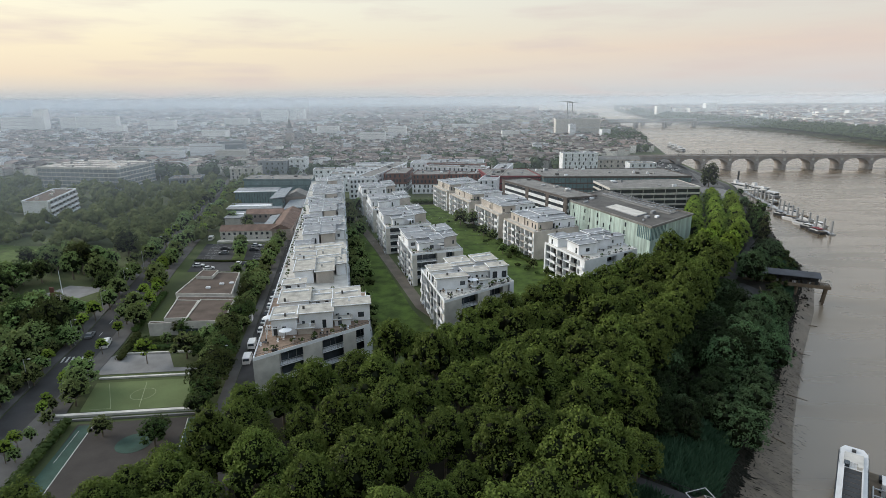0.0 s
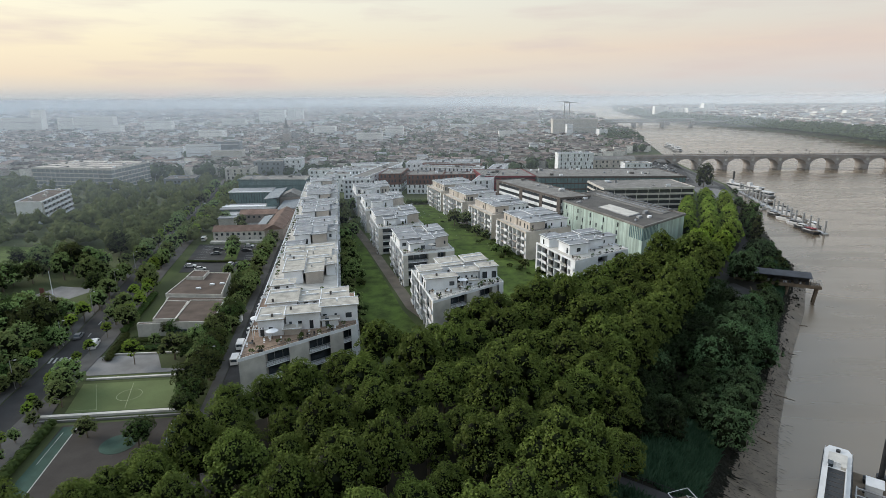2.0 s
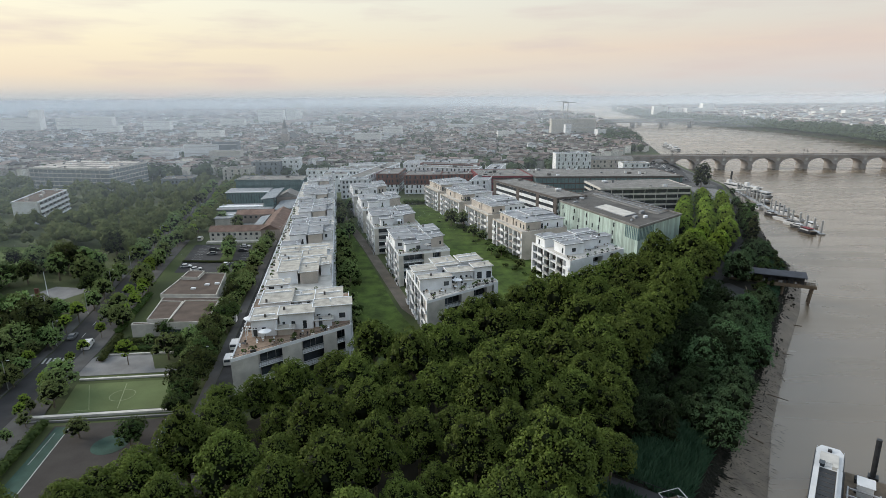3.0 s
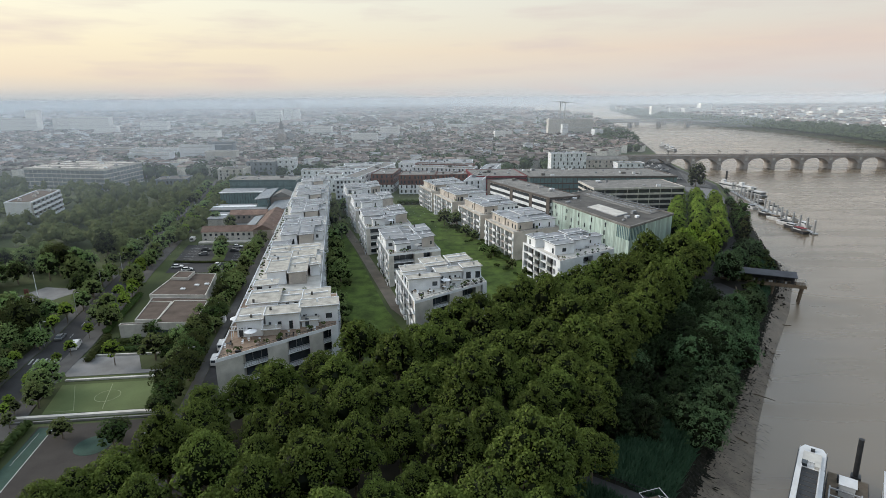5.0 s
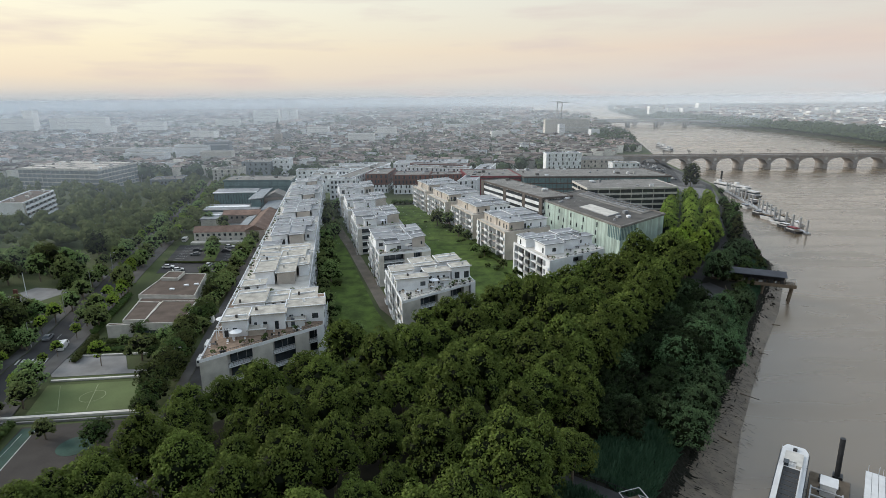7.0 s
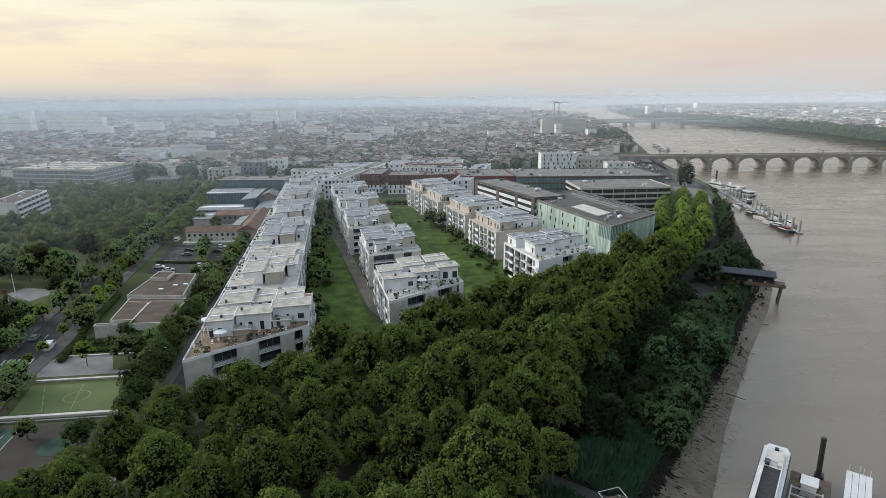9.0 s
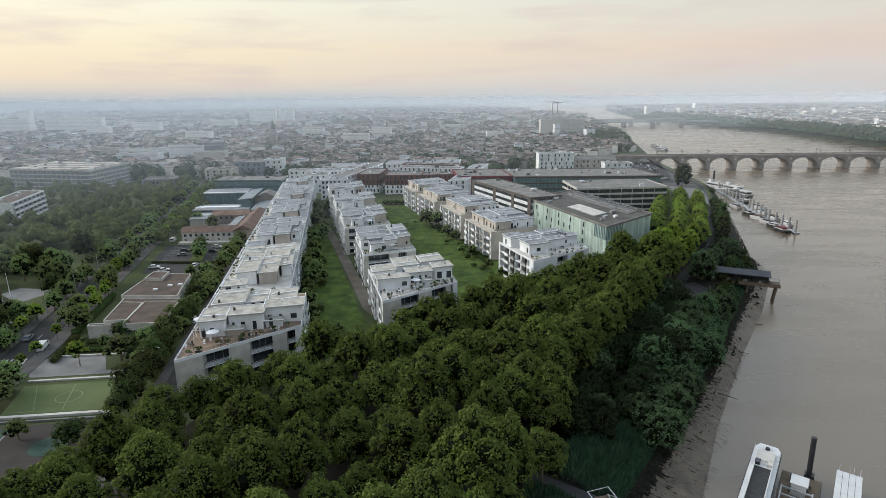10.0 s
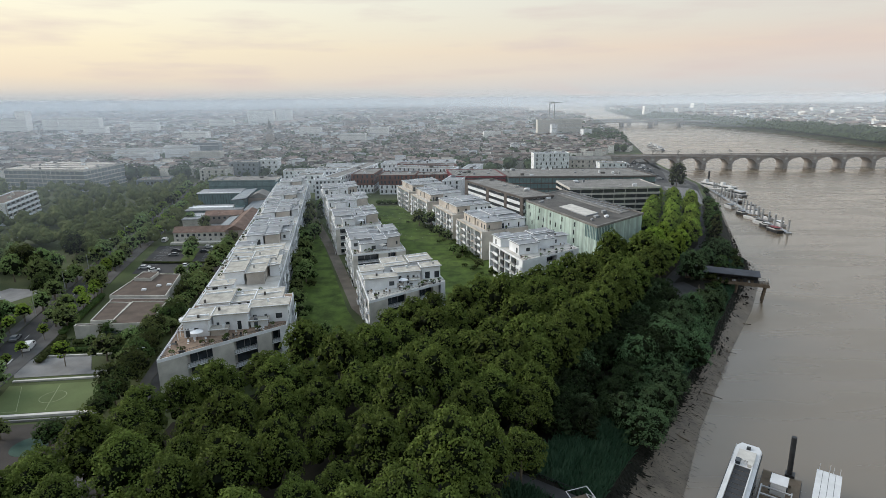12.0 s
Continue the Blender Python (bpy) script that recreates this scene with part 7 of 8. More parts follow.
def pontoon():
    fr = local((84.0, 91.0), 233.2)
    base = thing("work_pontoon", (80, 86, WATER_Z), "dark work pontoon with a tall black steel spud", "pontoon")
    part("hull", Shape(fr).box(-1, -3.1, -7.2, 24, 3.4, -4.6), STEEL, base)
    part("deck", Shape(fr).box(-0.9, -3.0, -4.599, 23.9, 3.3, -4.5), TIMBER, base, "dark worn plank deck")
    p = Shape(fr).at(-1.6, 1.3, 0)
    part("spud", Shape().tube((p[0], p[1], -9), (p[0] - 0.5, p[1] - 0.2, 4.0), 0.46, n=14), STEEL, base, "tall black steel spud")
    part("spud_guide", Shape(fr).box(-2.4, 0.5, -4.9, -0.8, 2.1, -4.0), STEEL, base)
    part("cabin", Shape(fr).box(3.5, -1.2, -4.5, 6.3, 1.2, -2.1), SHIPWHITE, base)
    part("cabin_roof", Shape(fr).box(3.3, -1.4, -2.1, 6.5, 1.4, -1.98), SHIPWHITE, base, "pale cabin roof")
    for i in range(5):
        part("frame_beam", Shape(fr).box(7 + i * 2.4, -2.6, -3.0, 7.25 + i * 2.4, 2.2, -2.75), RAIL, base)
    for t in (-2.7, 2.1):
        part("frame_rail", Shape(fr).box(6.6, t, -3.0, 18, t + 0.22, -2.74), RAIL, base)
        for i in range(4):
            part("frame_post", Shape(fr).box(7 + i * 3.6, t, -4.5, 7.2 + i * 3.6, t + 0.2, -3.0), RAIL, base)
    part("winch", Shape().tube(Shape(fr).at(1.2, -1.6, -3.9), Shape(fr).at(1.2, 0.2, -3.9), 0.55, n=10), STEEL, base)
    part("tank", Shape().tube(Shape(fr).at(9, 1.2, -4.0), Shape(fr).at(10.4, 1.2, -4.0), 0.5, n=10), CARWHITE, base)
    for i in range(12):
        s, t = tr.uniform(0, 18), tr.uniform(-2.8, 2.6)
        part("crate", Shape(fr).box(s, t, -4.5, s + tr.uniform(0.4, 1.3), t + tr.uniform(0.4, 0.9), -4.5 + tr.uniform(0.3, 1.0)), tr.choice((STEEL, TIMBER, SHIPWHITE, CARGREY, STEEL)), base)


pontoon()


def launch():
    fr = local((91.4, 88.8), 232)
    base = thing("launch", (86, 82, WATER_Z), "white passenger launch under a long ribbed roof", "launch")
    P = lambda s, t: tuple(Shape(fr).at(s, t, 0)[:2])
    part("hull", hull(Shape(), [P(-1.5, 0), P(0, 1.7), P(22, 1.9), P(22, -1.9), P(0, -1.7)], -4.4, WATER_Z), SHIPWHITE, base)
    part("cabin", Shape(fr).box(0.6, -1.7, -4.4, 21, 1.7, -2.1), GLASS, base, "dark cabin windows")
    for i in range(4):
        part("roof_panel", Shape(fr).box(0, -1.95 + i * 0.99, -2.1, 21.5, -1.03 + i * 0.99, -1.95 + 0.0), SHIPWHITE, base)
    part("mast", Shape().tube(Shape(fr).at(-0.4, 0, -2.2), Shape(fr).at(-0.4, 0, -0.6), 0.06, n=6), SHIPWHITE, base)
    for t in (-1.6, 1.6, 0.6):
        part("antenna", Shape().tube(Shape(fr).at(0, t, -2.0), Shape(fr).at(-0.5, t, -0.9), 0.04, n=5), SHIPWHITE, base)


launch()
# steel frame of a footbridge at the foot of the promenade
tf = thing("truss", (45, 80, -2), "white steel lattice gangway frame on the bank", "gangway")
A_, B_ = Vector((42.2, 80.6, 0.4)), Vector((50.0, 61.4, -4.0))
side_ = Vector((1.9, 0.6, 0))
for d in (-side_, side_):
    for z in (0, 1.5):
        part("chord", Shape().tube(A_ + d + Vector((0, 0, z)), B_ + d + Vector((0, 0, z)), 0.09, n=6), SHIPWHITE, tf)
    for i in range(9):
        p, q = A_.lerp(B_, i / 9), A_.lerp(B_, (i + 1) / 9)
        part("brace", Shape().tube(p + d, q + d + Vector((0, 0, 1.5)), 0.06, n=5), SHIPWHITE, tf)
for i in range(10):
    p = A_.lerp(B_, i / 9)
    part("cross_tie", Shape().tube(p - side_ + Vector((0, 0, 1.5)), p + side_ + Vector((0, 0, 1.5)), 0.06, n=5), SHIPWHITE, tf)
part("walkway", Shape().prism([tuple((A_ - side_)[:2]), tuple((A_ + side_)[:2]), tuple((B_ + side_)[:2]), tuple((B_ - side_)[:2])], -5, -4, [0.4, 0.4, -4.0, -4.0]), TIMBER, tf)


def small_boat(o, ang, L, mat, top_mat, label):
    fr = local(o, ang)
    base = thing("motor_boat", (o[0], o[1], WATER_Z), label, "boat", "moored boats")
    P = lambda s, t: tuple(Shape(fr).at(s, t, 0)[:2])
    b, W = L * 0.17, WATER_Z
    part("hull", hull(Shape(), [P(L / 2, 0), P(L * 0.36, b * 0.6), P(L * 0.2, b * 0.92), P(-L / 2, b), P(-L / 2, -b), P(L * 0.2, -b * 0.92), P(L * 0.36, -b * 0.6)], W + 1.5, W, 0.85), mat, base)
    part("cockpit", Shape(fr).box(-L * 0.46, -b * 0.7, W + 1.5, -L * 0.27, b * 0.7, W + 1.56), TIMBER, base, "plank cockpit floor")
    part("cabin", Shape(fr).box(-L * 0.26, -b * 0.72, W + 1.5, L * 0.22, b * 0.72, W + 2.1), SHIPWHITE, base)
    part("window_strip", Shape(fr).box(-L * 0.255, -b * 0.7, W + 2.1, L * 0.19, b * 0.7, W + 2.65), GLASS, base, "dark cabin windows")
    part("cabin_roof", Shape(fr).box(-L * 0.34, -b * 0.78, W + 2.65, L * 0.16, b * 0.78, W + 2.82), top_mat, base)
    m = Shape(fr).at(-L * 0.1, 0, 0)
    part("mast", Shape().tube((m[0], m[1], W + 2.8), (m[0], m[1], W + 4.6), 0.06, n=5), SHIPWHITE, base)


def marina():
    base = thing("pontoon_berth", (212, 330, WATER_Z), "floating berth with tall grey mooring posts", "pontoon")
    line_ = [(208, 291), (211, 322), (222, 372), (236, 440)]
    for p, q in zip(line_, line_[1:]):
        e = Vector(q) - Vector(p)
        fr = (Vector(p), e.normalized(), Vector((-e.y, e.x)).normalized())
        part("float", Shape(fr).box(0, -1.4, WATER_Z - 0.4, e.length, 1.4, WATER_Z + 0.7), RAIL, base)
        for k in range(max(3, int(e.length / 7.5))):
            u = fr[0] + fr[1] * (2 + k * 7.5)
            part("mooring_post", Shape().tube((u.x, u.y, WATER_Z - 2), (u.x, u.y, WATER_Z + 7.4), 0.6, n=8), RAIL, base)
    for x, y, L in ((203.2, 298, 12), (204.6, 308, 9), (206.4, 316, 12), (208, 330, 11), (209.6, 344, 9), (213.2, 366, 11), (214.5, 312, 10), (217, 329, 11), (220, 346, 9), (226, 362, 10), (228, 384, 12)):
        small_boat((x, y), 100 + tr.uniform(-10, 10), L, tr.choice((SHIPWHITE, SHIPWHITE, SHIPWHITE, CARDARK)), CRIMSON if y < 300 else tr.choice((SHIPWHITE, SHIPWHITE, CARDARK, BLUEGREY, TIMBER)), "white motor boat moored at the berth")
    for x, y, L in ((240, 453, 20), (246, 436, 22), (241, 414, 22), (322, 770, 18), (330, 800, 22), (336, 836, 18)):
        fr = local((x, y), 105)
        b = thing("river_boat", (x, y, WATER_Z), "two-decked white river boat moored at the berth", "boat", "moored boats")
        P = lambda s, t: tuple(Shape(fr).at(s, t, 0)[:2])
        part("hull", hull(Shape(), [P(L / 2, 0), P(L * 0.38, 2.4), P(-L / 2, 2.6), P(-L / 2, -2.6), P(L * 0.38, -2.4)], WATER_Z + 1.6, WATER_Z, 0.9), tr.choice((SHIPWHITE, CARGREY)), b)
        part("saloon", Shape(fr).box(-L * 0.42, -2.2, WATER_Z + 1.6, L * 0.28, 2.2, WATER_Z + 2.3), SHIPWHITE, b)
        part("window_strip", Shape(fr).box(-L * 0.415, -2.15, WATER_Z + 2.3, L * 0.275, 2.15, WATER_Z + 3.3), GLASS, b, "dark saloon windows")
        part("cornice", Shape(fr).box(-L * 0.42, -2.2, WATER_Z + 3.3, L * 0.28, 2.2, WATER_Z + 3.8), SHIPWHITE, b)
        for q_ in range(6):
            for t_ in (-2.4, 2.34):
                part("rail_post", Shape(fr).box(-L * 0.44 + q_ * L * 0.1, t_, WATER_Z + 4.1, -L * 0.44 + q_ * L * 0.1 + 0.06, t_ + 0.06, WATER_Z + 5.0), SHIPWHITE, b)
        for t_ in (-2.4, 2.34):
            part("rail", Shape(fr).box(-L * 0.44, t_, WATER_Z + 5.0, L * 0.06, t_ + 0.06, WATER_Z + 5.08), SHIPWHITE, b)
        part("upper_deck", Shape(fr).box(-L * 0.45, -2.5, WATER_Z + 3.8, L * 0.3, 2.5, WATER_Z + 4.1), SHIPWHITE, b)
        part("wheelhouse", Shape(fr).box(L * 0.08, -1.4, WATER_Z + 4.1, L * 0.22, 1.4, WATER_Z + 6.2), SHIPWHITE, b)
    part("landing_stage", Shape().box(217, 412, WATER_Z + 4.2, 240, 416, WATER_Z + 5.0), CONCRETE, base)
    part("mooring_post", Shape().tube((251, 476, WATER_Z - 2), (251, 476, WATER_Z + 10.5), 0.8, n=8), STEEL, base)


marina()
for x, y, a, kd in [(198 + (v_ - 450) * 0.17 + tr.uniform(-8, 8), v_, 72 + tr.choice((0, 4, 90)), tr.choice((0, 0, 1, 2))) for v_ in [448 + 4.4 * q_ for q_ in range(34)]]:
    park(kd, x, y, a)
road_of("quay_road", [(186, 440), (205, 500), (226, 574)], 30, 0.05, ASPHALT, "busy asphalt quay road at the bridge head")
patch("quay_apron", [(178, 347), (189, 349), (219, 428), (231, 520), (247, 618), (212, 618), (196, 520), (186, 430)], 0.04, PAVEMENT, "grey paved quay along the river wall", "quay")
patch("quay_square", [(175, 345), (186, 345), (205, 396), (204, 410), (190, 420), (178, 372)], 0.06, PAVING, "pale paved square on the quay", "square")
patch("clearing", [(95, 170), (104, 168), (111, 186), (109, 194), (100, 191)], 0.07, ASPHALT, "bare dark clearing beside the promenade", "clearing")
fence = thing("clearing_rail", (104, 172, 0), "low timber rail along the top of the bank", "rail")
for q_ in range(7):
    x_, y_ = 103.5 + q_ * 1.35, 168.5 + q_ * 3.2
    part("post", Shape().box(x_ - 0.08, y_ - 0.08, 0, x_ + 0.08, y_ + 0.08, 1.1), TIMBER, fence)
part("rail", Shape().tube((103.5, 168.5, 1.0), (111.6, 187.7, 1.0), 0.09, n=6), TIMBER, fence)

# ---- beyond the bridge ----
for nm_, lab_, o_, ang_, ln_, gap_, first_, pier_, zb_ in (("road_bridge", "flat concrete road bridge on paired piers", (372, 1365), 0.6, 330, 69, 86, 5, 4.6),
                                                       ("rail_bridge", "low grey railway bridge on concrete piers", (400, 1470), 7.0, 330, 74, 116, 18, 5.0)):
    b2 = thing(nm_, (o_[0], o_[1], 0), lab_, "bridge", "far bridges")
    f2 = local(o_, ang_)
    part("deck", Shape(f2).box(0, 0, zb_, ln_, 14, zb_ + 2.6), STONE, b2)
    for t_ in (-0.3, 14.0):
        part("parapet", Shape(f2).box(0, t_, zb_ + 2.6, ln_, t_ + 0.3, zb_ + 3.6), RAIL, b2)
    for q_ in range(3):
        for d_ in ((0, 5.5) if pier_ < 10 else (0,)):
            part("pier", Shape(f2).box(first_ + q_ * gap_ + d_, 2, -9, first_ + q_ * gap_ + d_ + min(pier_, 14) * 0.7, 12, zb_), STONE, b2)
    for q_ in range(6):
        w_ = Shape(f2).at(20 + q_ * 56, 1.0, 0)
        part("lamp_column", Shape().tube((w_[0], w_[1], zb_ + 2.6), (w_[0], w_[1], zb_ + 11), 0.25, 0.15, 5), STEEL, b2)

for x, y, w, d, h in ((-990, 1290, 96, 16, 28), (-948, 1340, 22, 18, 44), (-862, 1300, 34, 16, 26), (-822, 1295, 86, 16, 29), (-900, 1420, 60, 14, 24), (-640, 1250, 56, 14, 20), (-700, 1180, 44, 14, 14), (-560, 1480, 60, 14, 16), (-532, 1700, 74, 18, 33), (-448, 1700, 20, 18, 36), (-424, 1705, 18, 18, 34),
                      (-240, 1100, 40, 16, 13), (-100, 1050, 34, 16, 14), (20, 1120, 50, 20, 14), (-420, 1000, 40, 20, 12), (90, 860, 26, 18, 16), (-130, 900, 40, 14, 12), (705, 1900, 30, 20, 33), (742, 1930, 22, 18, 30), (815, 1900, 62, 30, 26), (902, 1980, 40, 26, 40), (775, 1920, 34, 20, 25), (1330, 2000, 60, 20, 22), (1240, 1760, 40, 20, 20), (1500, 1500, 30, 20, 40), (1110, 1700, 60, 20, 18)):
    if x < 0:
        x, y, w, h = x * 0.86, y * 0.86, w * 0.86, 66 - (66 - h) * 0.86
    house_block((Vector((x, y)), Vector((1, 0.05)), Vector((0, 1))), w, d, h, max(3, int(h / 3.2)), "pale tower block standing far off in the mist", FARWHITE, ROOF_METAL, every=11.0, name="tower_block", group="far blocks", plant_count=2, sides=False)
house_block((Vector((178, 900)), Vector((1, 0.02)), Vector((0, 1))), 70, 16, 31, 9, "long pale slab of flats with banded balconies", CONCRETE, ROOF_GREY, every=3.7, name="apartment_slab", group="far blocks")
house_block((Vector((196, 880)), Vector((1, 0.02)), Vector((0, 1))), 9, 14, 24, 7, "white narrow stair tower", WHITE, ROOF_METAL, every=30, name="tower_block", group="far blocks")
house_block((Vector((243, 870)), Vector((1, 0.02)), Vector((0, 1))), 13, 20, 17, 5, "white house by the river", WHITE, ROOF_METAL, every=30, name="tower_block", group="far blocks")
for x, h, g in ((214, 57, 20), (206, 58, 170)):
    c = thing("tower_crane", (x, 952, 0), "thin steel tower crane on a building site", "crane", "tower cranes")
    part("mast", Shape().box(x - 0.6, 951.4, 0, x + 0.6, 952.6, h), RAIL, c)
    u = Vector((math.cos(radians(g)), math.sin(radians(g)), 0))
    part("jib", Shape().tube(Vector((x, 952, h)) - u * 6, Vector((x, 952, h)) + u * 15, 0.6, 0.4, 5), RAIL, c)
    part("counterweight", Shape().box(x - u.x * 6 - 1, 951.2 - u.y * 6, h - 1.8, x - u.x * 6 + 1, 952.8 - u.y * 6, h), CONCRETE, c)
ch = thing("church", (-213, 800, 0), "stone church tower with a pointed spire", "church")
part("tower", Shape().box(-218, 796, 0, -208, 806, 19), BRICK, ch)
part("belfry", Shape().box(-216.5, 797.5, 19, -209.5, 804.5, 26), STONE, ch)
part("spire", Shape().tube((-213, 801, 26), (-213, 801, 40), 3.8, 0.1, 8), ROOF_DARK, ch)
part("nave", Shape().box(-222, 806, 0, -204, 850, 12), STONE, ch)
part("nave_roof", Shape().gable(-222, 806, -204, 850, 12, 18), ROOF_DARK, ch)

# woods and gardens among the far houses
fv, ff = [], []
fr_ = np.random.default_rng(8)


def clump(x, y, r, h):
    c = (x, y, h * 0.55)
    k = len(fv)
    fv.extend((x + a * r * 0.8, y + b * r * 0.8, h * 0.5 + e * h * 0.45) for a, b, e in ICO_V)
    ff.extend(tuple(k + j for j in fc) for fc in ICO_F)
    leaves(fr_, c, (r, r, h * 0.5), 22, 0.45 * r, (x, y, -h), fv, ff)


for _ in range(2300):
    y = 480 + 2800 * tr.random() ** 1.5
    x = tr.uniform(-330 - (y - 480) * 0.8, right_edge(y))
    if y < 680 and x > 150:
        continue
    clump(x, y, tr.uniform(3, 6.5) * (1 + y / 1500), tr.uniform(7, 13))
for _ in range(300):
    y = tr.uniform(790, 1060)
    clump(tr.uniform(236 + (y - 790) * 0.12, bank_x(y) - 10), y, tr.uniform(4, 7), tr.uniform(8, 14))
for _ in range(1050):
    y = tr.uniform(640, 2600)
    x0 = next(xa + (xb - xa) * (y - ya) / (yb - ya) for (xa, ya), (xb, yb) in zip(FAR_BANK, FAR_BANK[1:]) if ya <= y <= yb)
    clump(x0 + 16 + abs(tr.gauss(0, 34)), y, tr.uniform(5, 10), tr.uniform(9, 17))
    clump(x0 + tr.uniform(-9, 8), y, tr.uniform(4, 7), tr.uniform(4, 9))
for _ in range(500):
    y = tr.uniform(1500, 3400)
    clump(tr.uniform(-300 - y * 0.3, 420), y, tr.uniform(8, 18), tr.uniform(10, 16))
wme = bpy.data.meshes.new("far_woods")
wme.from_pydata(fv, [], ff)
wme.materials.append(LEAF_FAR)
tagged(new("far_woods", wme), "distant dark trees between houses and along the shore", "woods", kind="stuff")

# stand-in for distance haze over the far town: sloping translucent arcs added round the camera's start
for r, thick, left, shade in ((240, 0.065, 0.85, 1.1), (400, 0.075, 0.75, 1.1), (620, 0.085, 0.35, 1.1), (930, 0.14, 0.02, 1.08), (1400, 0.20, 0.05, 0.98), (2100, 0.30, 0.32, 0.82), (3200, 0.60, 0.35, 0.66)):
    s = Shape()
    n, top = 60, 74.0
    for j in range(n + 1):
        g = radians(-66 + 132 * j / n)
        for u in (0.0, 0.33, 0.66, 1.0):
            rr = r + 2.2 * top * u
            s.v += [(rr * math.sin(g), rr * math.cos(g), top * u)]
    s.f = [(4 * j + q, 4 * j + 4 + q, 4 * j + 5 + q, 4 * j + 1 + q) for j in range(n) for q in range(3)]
    me = s.mesh("mist", haze_sheet_material("mist", thick, top, left, r * 0.7, shade, 0.0 if r < 1000 else 0.45))
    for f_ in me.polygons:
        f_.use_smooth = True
    ob = tagged(new("mist", me), "translucent sheet standing in for haze over the far town", "mist", kind="structure")
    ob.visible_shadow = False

# planes leaning over the promenade from the land side, a thicket darkened as shade closing it on the river side
def prom_x(y):
    (xa, ya), (xb, yb) = next((a_, b_) for a_, b_ in zip(PROMENADE, PROMENADE[1:]) if a_[1] <= y <= b_[1])
    return xa + (xb - xa) * (y - ya) / (yb - ya)


for i in range(26):
    y = 44 + i * 5.2
    if 72 < y < 92:
        continue
    plant(PLANE_NEAR if y < 120 else PLANE_MID, prom_x(y) - 5.2 + tr.uniform(-0.8, 0.8), y, 0, tr.uniform(0.82, 1.02), tr.uniform(0.9, 1.04), "plane_tree", "old plane tree leaning over the promenade", group="avenue trees", rng=tr)
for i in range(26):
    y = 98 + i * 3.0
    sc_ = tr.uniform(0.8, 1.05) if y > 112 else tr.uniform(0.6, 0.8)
    plant(WILLOW_TREE if i % 5 == 2 else THICKET, prom_x(y) + tr.uniform(1.4, 6.0), y, -0.4, sc_, tr.uniform(0.9, 1.1), "bank_tree", "dense tree in the bank thicket that is darkened as shade", group="bank willows", rng=tr)
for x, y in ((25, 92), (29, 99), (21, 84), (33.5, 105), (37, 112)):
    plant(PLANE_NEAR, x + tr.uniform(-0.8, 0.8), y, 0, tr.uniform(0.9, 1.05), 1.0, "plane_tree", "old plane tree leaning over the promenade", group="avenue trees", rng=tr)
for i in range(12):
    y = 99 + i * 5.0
    plant(THICKET, prom_x(y) - tr.uniform(-0.6, 1.6), y, -0.2, tr.uniform(0.7, 0.95), tr.uniform(0.9, 1.1), "bank_tree", "dense tree in the bank thicket that is darkened as shade", group="bank willows", rng=tr)

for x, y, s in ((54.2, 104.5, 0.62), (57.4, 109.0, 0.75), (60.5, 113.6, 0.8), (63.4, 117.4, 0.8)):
    plant(THICKET, x, y, -0.4, s, 1.0, "bank_tree", "dense tree in the bank thicket that is darkened as shade", group="bank willows", rng=tr)
for x, y, s in ((67.0, 123.2, 1.12), (76.6, 131.6, 1.15), (80.5, 140.5, 1.05), (89.5, 150.5, 0.95), (71.5, 128.5, 0.9)):
    plant(WILLOW_TREE, x, y, -0.8, s, 1.0, "willow", "large grey-green willow on the river bank", group="bank willows", rng=tr)

# scrub on the slope behind the rubble
for _ in range(60):
    y = tr.uniform(168, 238)
    d = tr.uniform(-1, 5.5)
    x = bank_x(y) + d * 0.84
    plant(SHRUB, x, y - d * 0.54, -0.45 * max(0, d) - 0.3, tr.uniform(0.6, 1.3), 1.0, "shrub", "dark scrub on the river bank slope", "shrub", "bank shrubs", rng=tr)

# the last planes before the clearing
for y in range(178, 236, 7):
    (xa, ya), (xb, yb) = next((a_, b_) for a_, b_ in zip(PROMENADE, PROMENADE[1:]) if a_[1] <= y <= b_[1])
    x = xa + (xb - xa) * (y - ya) / (yb - ya)
    if y < 206:
        plant(PLANE_FAR, x - 4.6 + tr.uniform(-0.6, 0.6), y, 0, tr.uniform(0.98, 1.14), tr.uniform(0.9, 1.0), "plane_tree", "old plane tree leaning over the promenade", group="avenue trees", rng=tr)
    if y > 200:
        plant(WILLOW_TREE, x + 6.0, y - 2, 0, tr.uniform(0.55, 0.75), 1.0, "bank_tree", "grey-green willow on top of the river bank", group="bank willows", rng=tr)

# the tall edge of the avenue above the promenade
for y in range(118, 168, 6):
    (xa, ya), (xb, yb) = next((a_, b_) for a_, b_ in zip(PROMENADE, PROMENADE[1:]) if a_[1] <= y <= b_[1])
    plant(PLANE_MID, xa + (xb - xa) * (y - ya) / (yb - ya) - 3.4, y + tr.uniform(-1, 1), 0, tr.uniform(1.0, 1.12), 1.05, "plane_tree", "old plane tree leaning over the promenade", group="avenue trees", rng=tr)

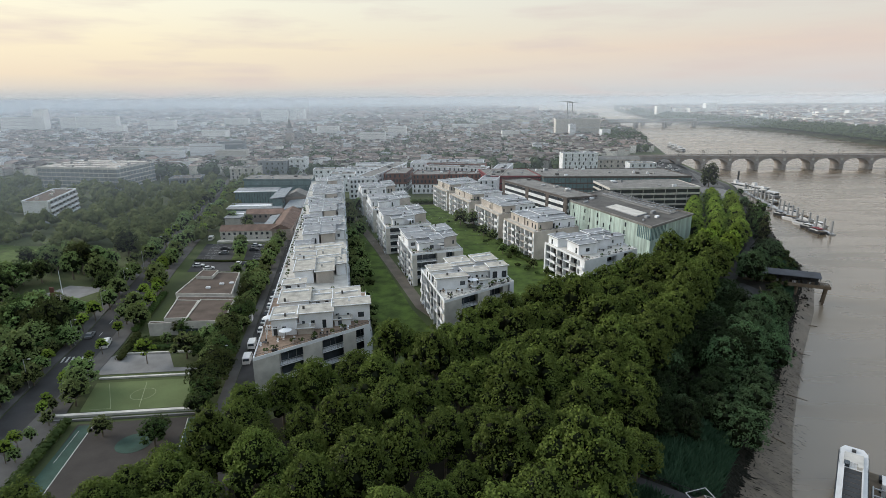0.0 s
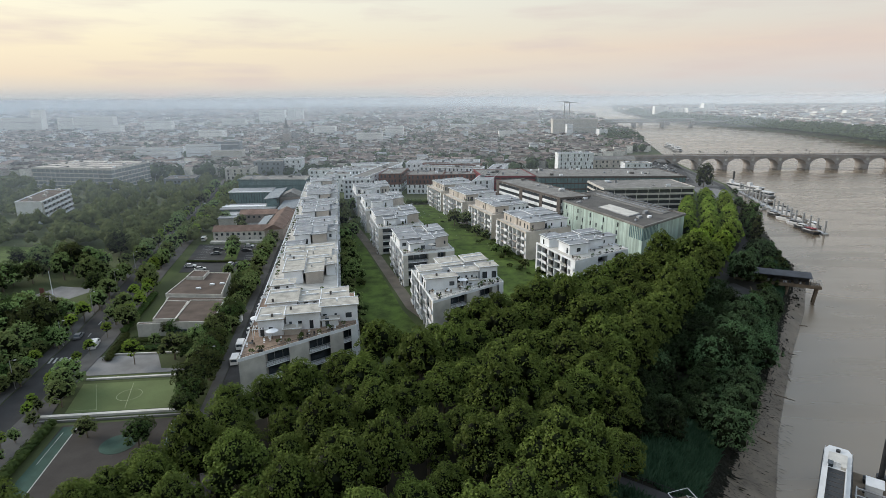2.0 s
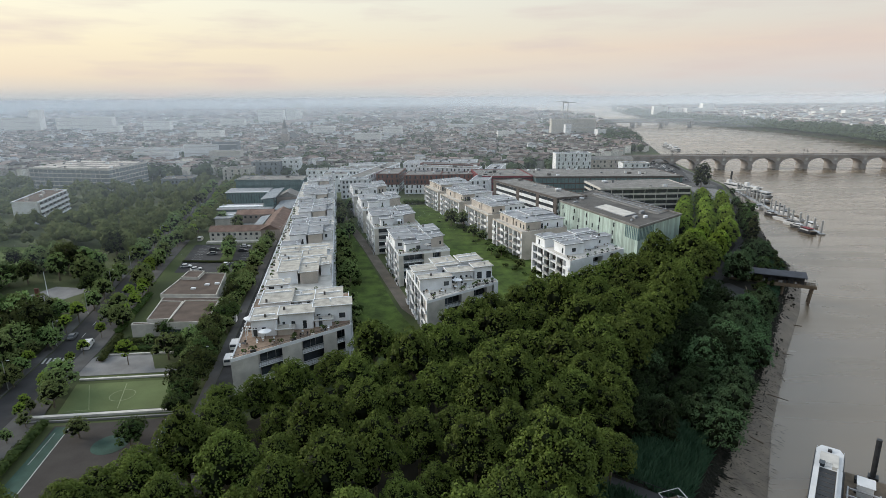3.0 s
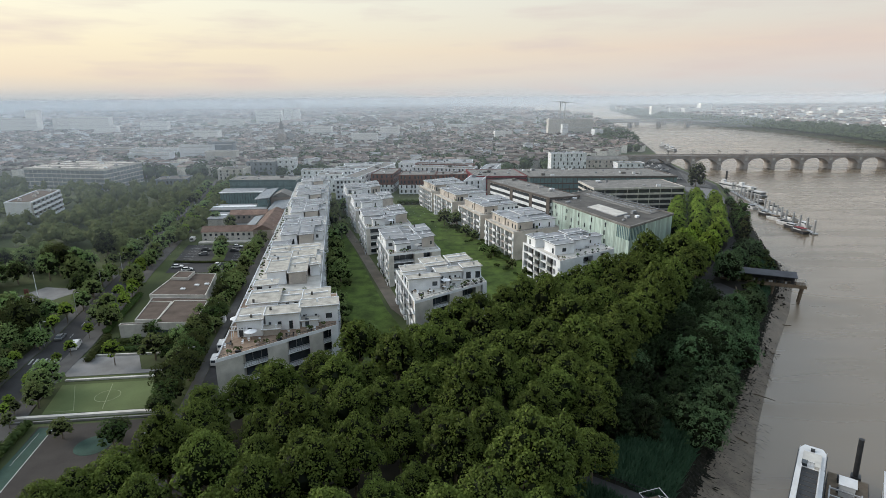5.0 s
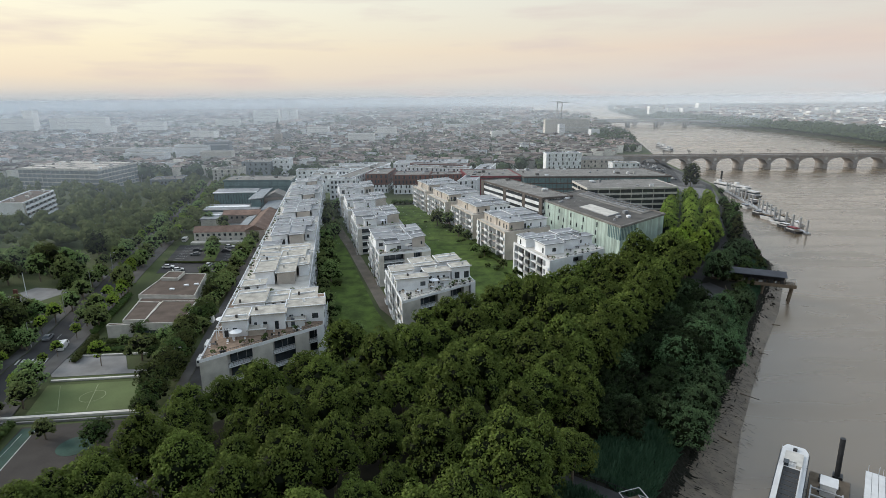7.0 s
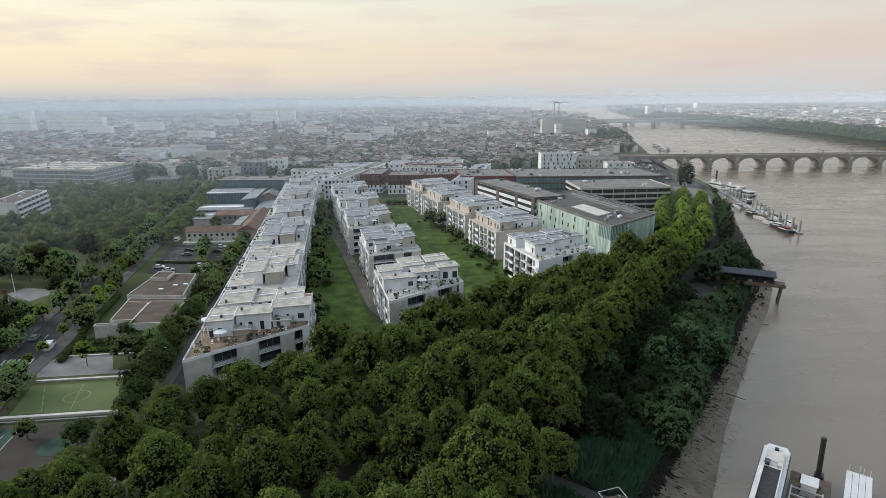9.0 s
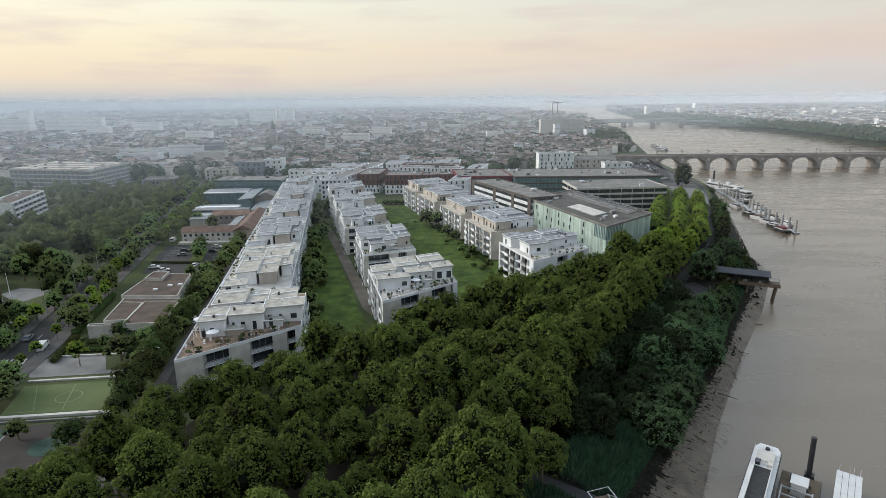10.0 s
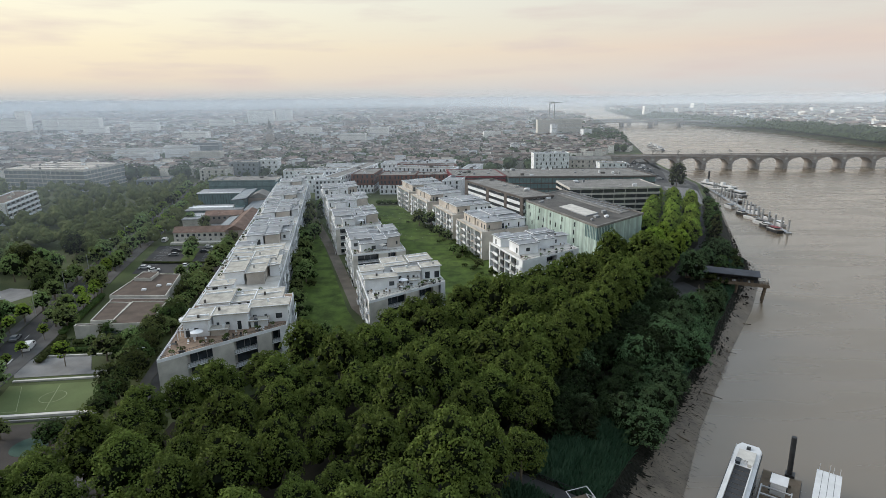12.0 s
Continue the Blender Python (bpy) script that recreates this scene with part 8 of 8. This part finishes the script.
# reeds, and undergrowth with shade in its leaf colour, between the ramp and the bank
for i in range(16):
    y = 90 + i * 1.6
    plant(THICKET, 33 + (y - 90) * 0.62 + tr.uniform(-2.4, 2.4), y, -0.4, tr.uniform(0.3, 0.5), 0.8, "bank_tree", "dense tree in the bank thicket that is darkened as shade", group="bank willows", rng=tr)
reed_v, reed_f = [], []
for i_ in range(24000):
    y = tr.uniform(78, 122) if i_ < 16000 else tr.uniform(118, 236)
    d = tr.uniform(-5.5, 7.0) if y < 106 else tr.uniform(0.0, 7.0) if y < 122 else tr.uniform(2.5, 7.5)
    x, yy = bank_x(y) + 0.84 * d, y - 0.54 * d
    if near_line(x, yy, RAMP, 2.2):
        continue
    z = -4.4 * max(0.0, min(1.0, d / 9.0))
    h, g, w = tr.uniform(0.8, 1.8) * (1.35 if y < 112 else 1.0), tr.uniform(0, math.tau), tr.uniform(0.08, 0.18)
    lean = (tr.uniform(-1.0, 1.0), tr.uniform(-1.0, 1.0))
    k = len(reed_v)
    reed_v += [(x - w * math.cos(g), yy - w * math.sin(g), z), (x + w * math.cos(g), yy + w * math.sin(g), z), (x + lean[0] + 0.06, yy + lean[1], z + h), (x + lean[0] * 0.5 - w * 1.4 * math.cos(g), yy + lean[1] * 0.5 - w * 1.4 * math.sin(g), z + h * 0.55)]
    reed_f.append((k, k + 1, k + 2, k + 3))
reed_me = bpy.data.meshes.new("reeds")
reed_me.from_pydata(reed_v, [], reed_f)
reed_me.materials.append(LEAF_REED)
tagged(new("reeds", reed_me), "blue-green reeds and tall grass on the bank", "reeds", kind="stuff")
road_of("ramp", RAMP, 2.6, 0.06, ASPHALT, "dark paved ramp down to the gangway", "path")
ramp_rail = thing("handrail", (38, 84, 0), "dark steel handrail along the ramp", "handrail")
for q_ in range(9):
    u_ = Vector(offset_line(RAMP, 1.7)[0]).lerp(Vector(offset_line(RAMP, 1.7)[-1]), q_ / 8)
    part("post", Shape().box(u_.x - 0.04, u_.y - 0.04, 0, u_.x + 0.04, u_.y + 0.04, 1.05), STEEL, ramp_rail)
part("rail", Shape().tube((*offset_line(RAMP, 1.7)[0], 1.05), (*offset_line(RAMP, 1.7)[-1], 1.05), 0.06, n=6), STEEL, ramp_rail)

# low willow scrub down to the edge of the mud
for _ in range(58):
    y = tr.uniform(112, 190)
    d = tr.uniform(1.5, 6.0)
    plant(WILLOW, bank_x(y) + d * 0.84, y - d * 0.54, -0.48 * d - 0.2, tr.uniform(0.22, 0.46), tr.uniform(0.8, 1.1), "willow", "blue-green willow scrub on the river bank", group="bank willows", rng=tr)
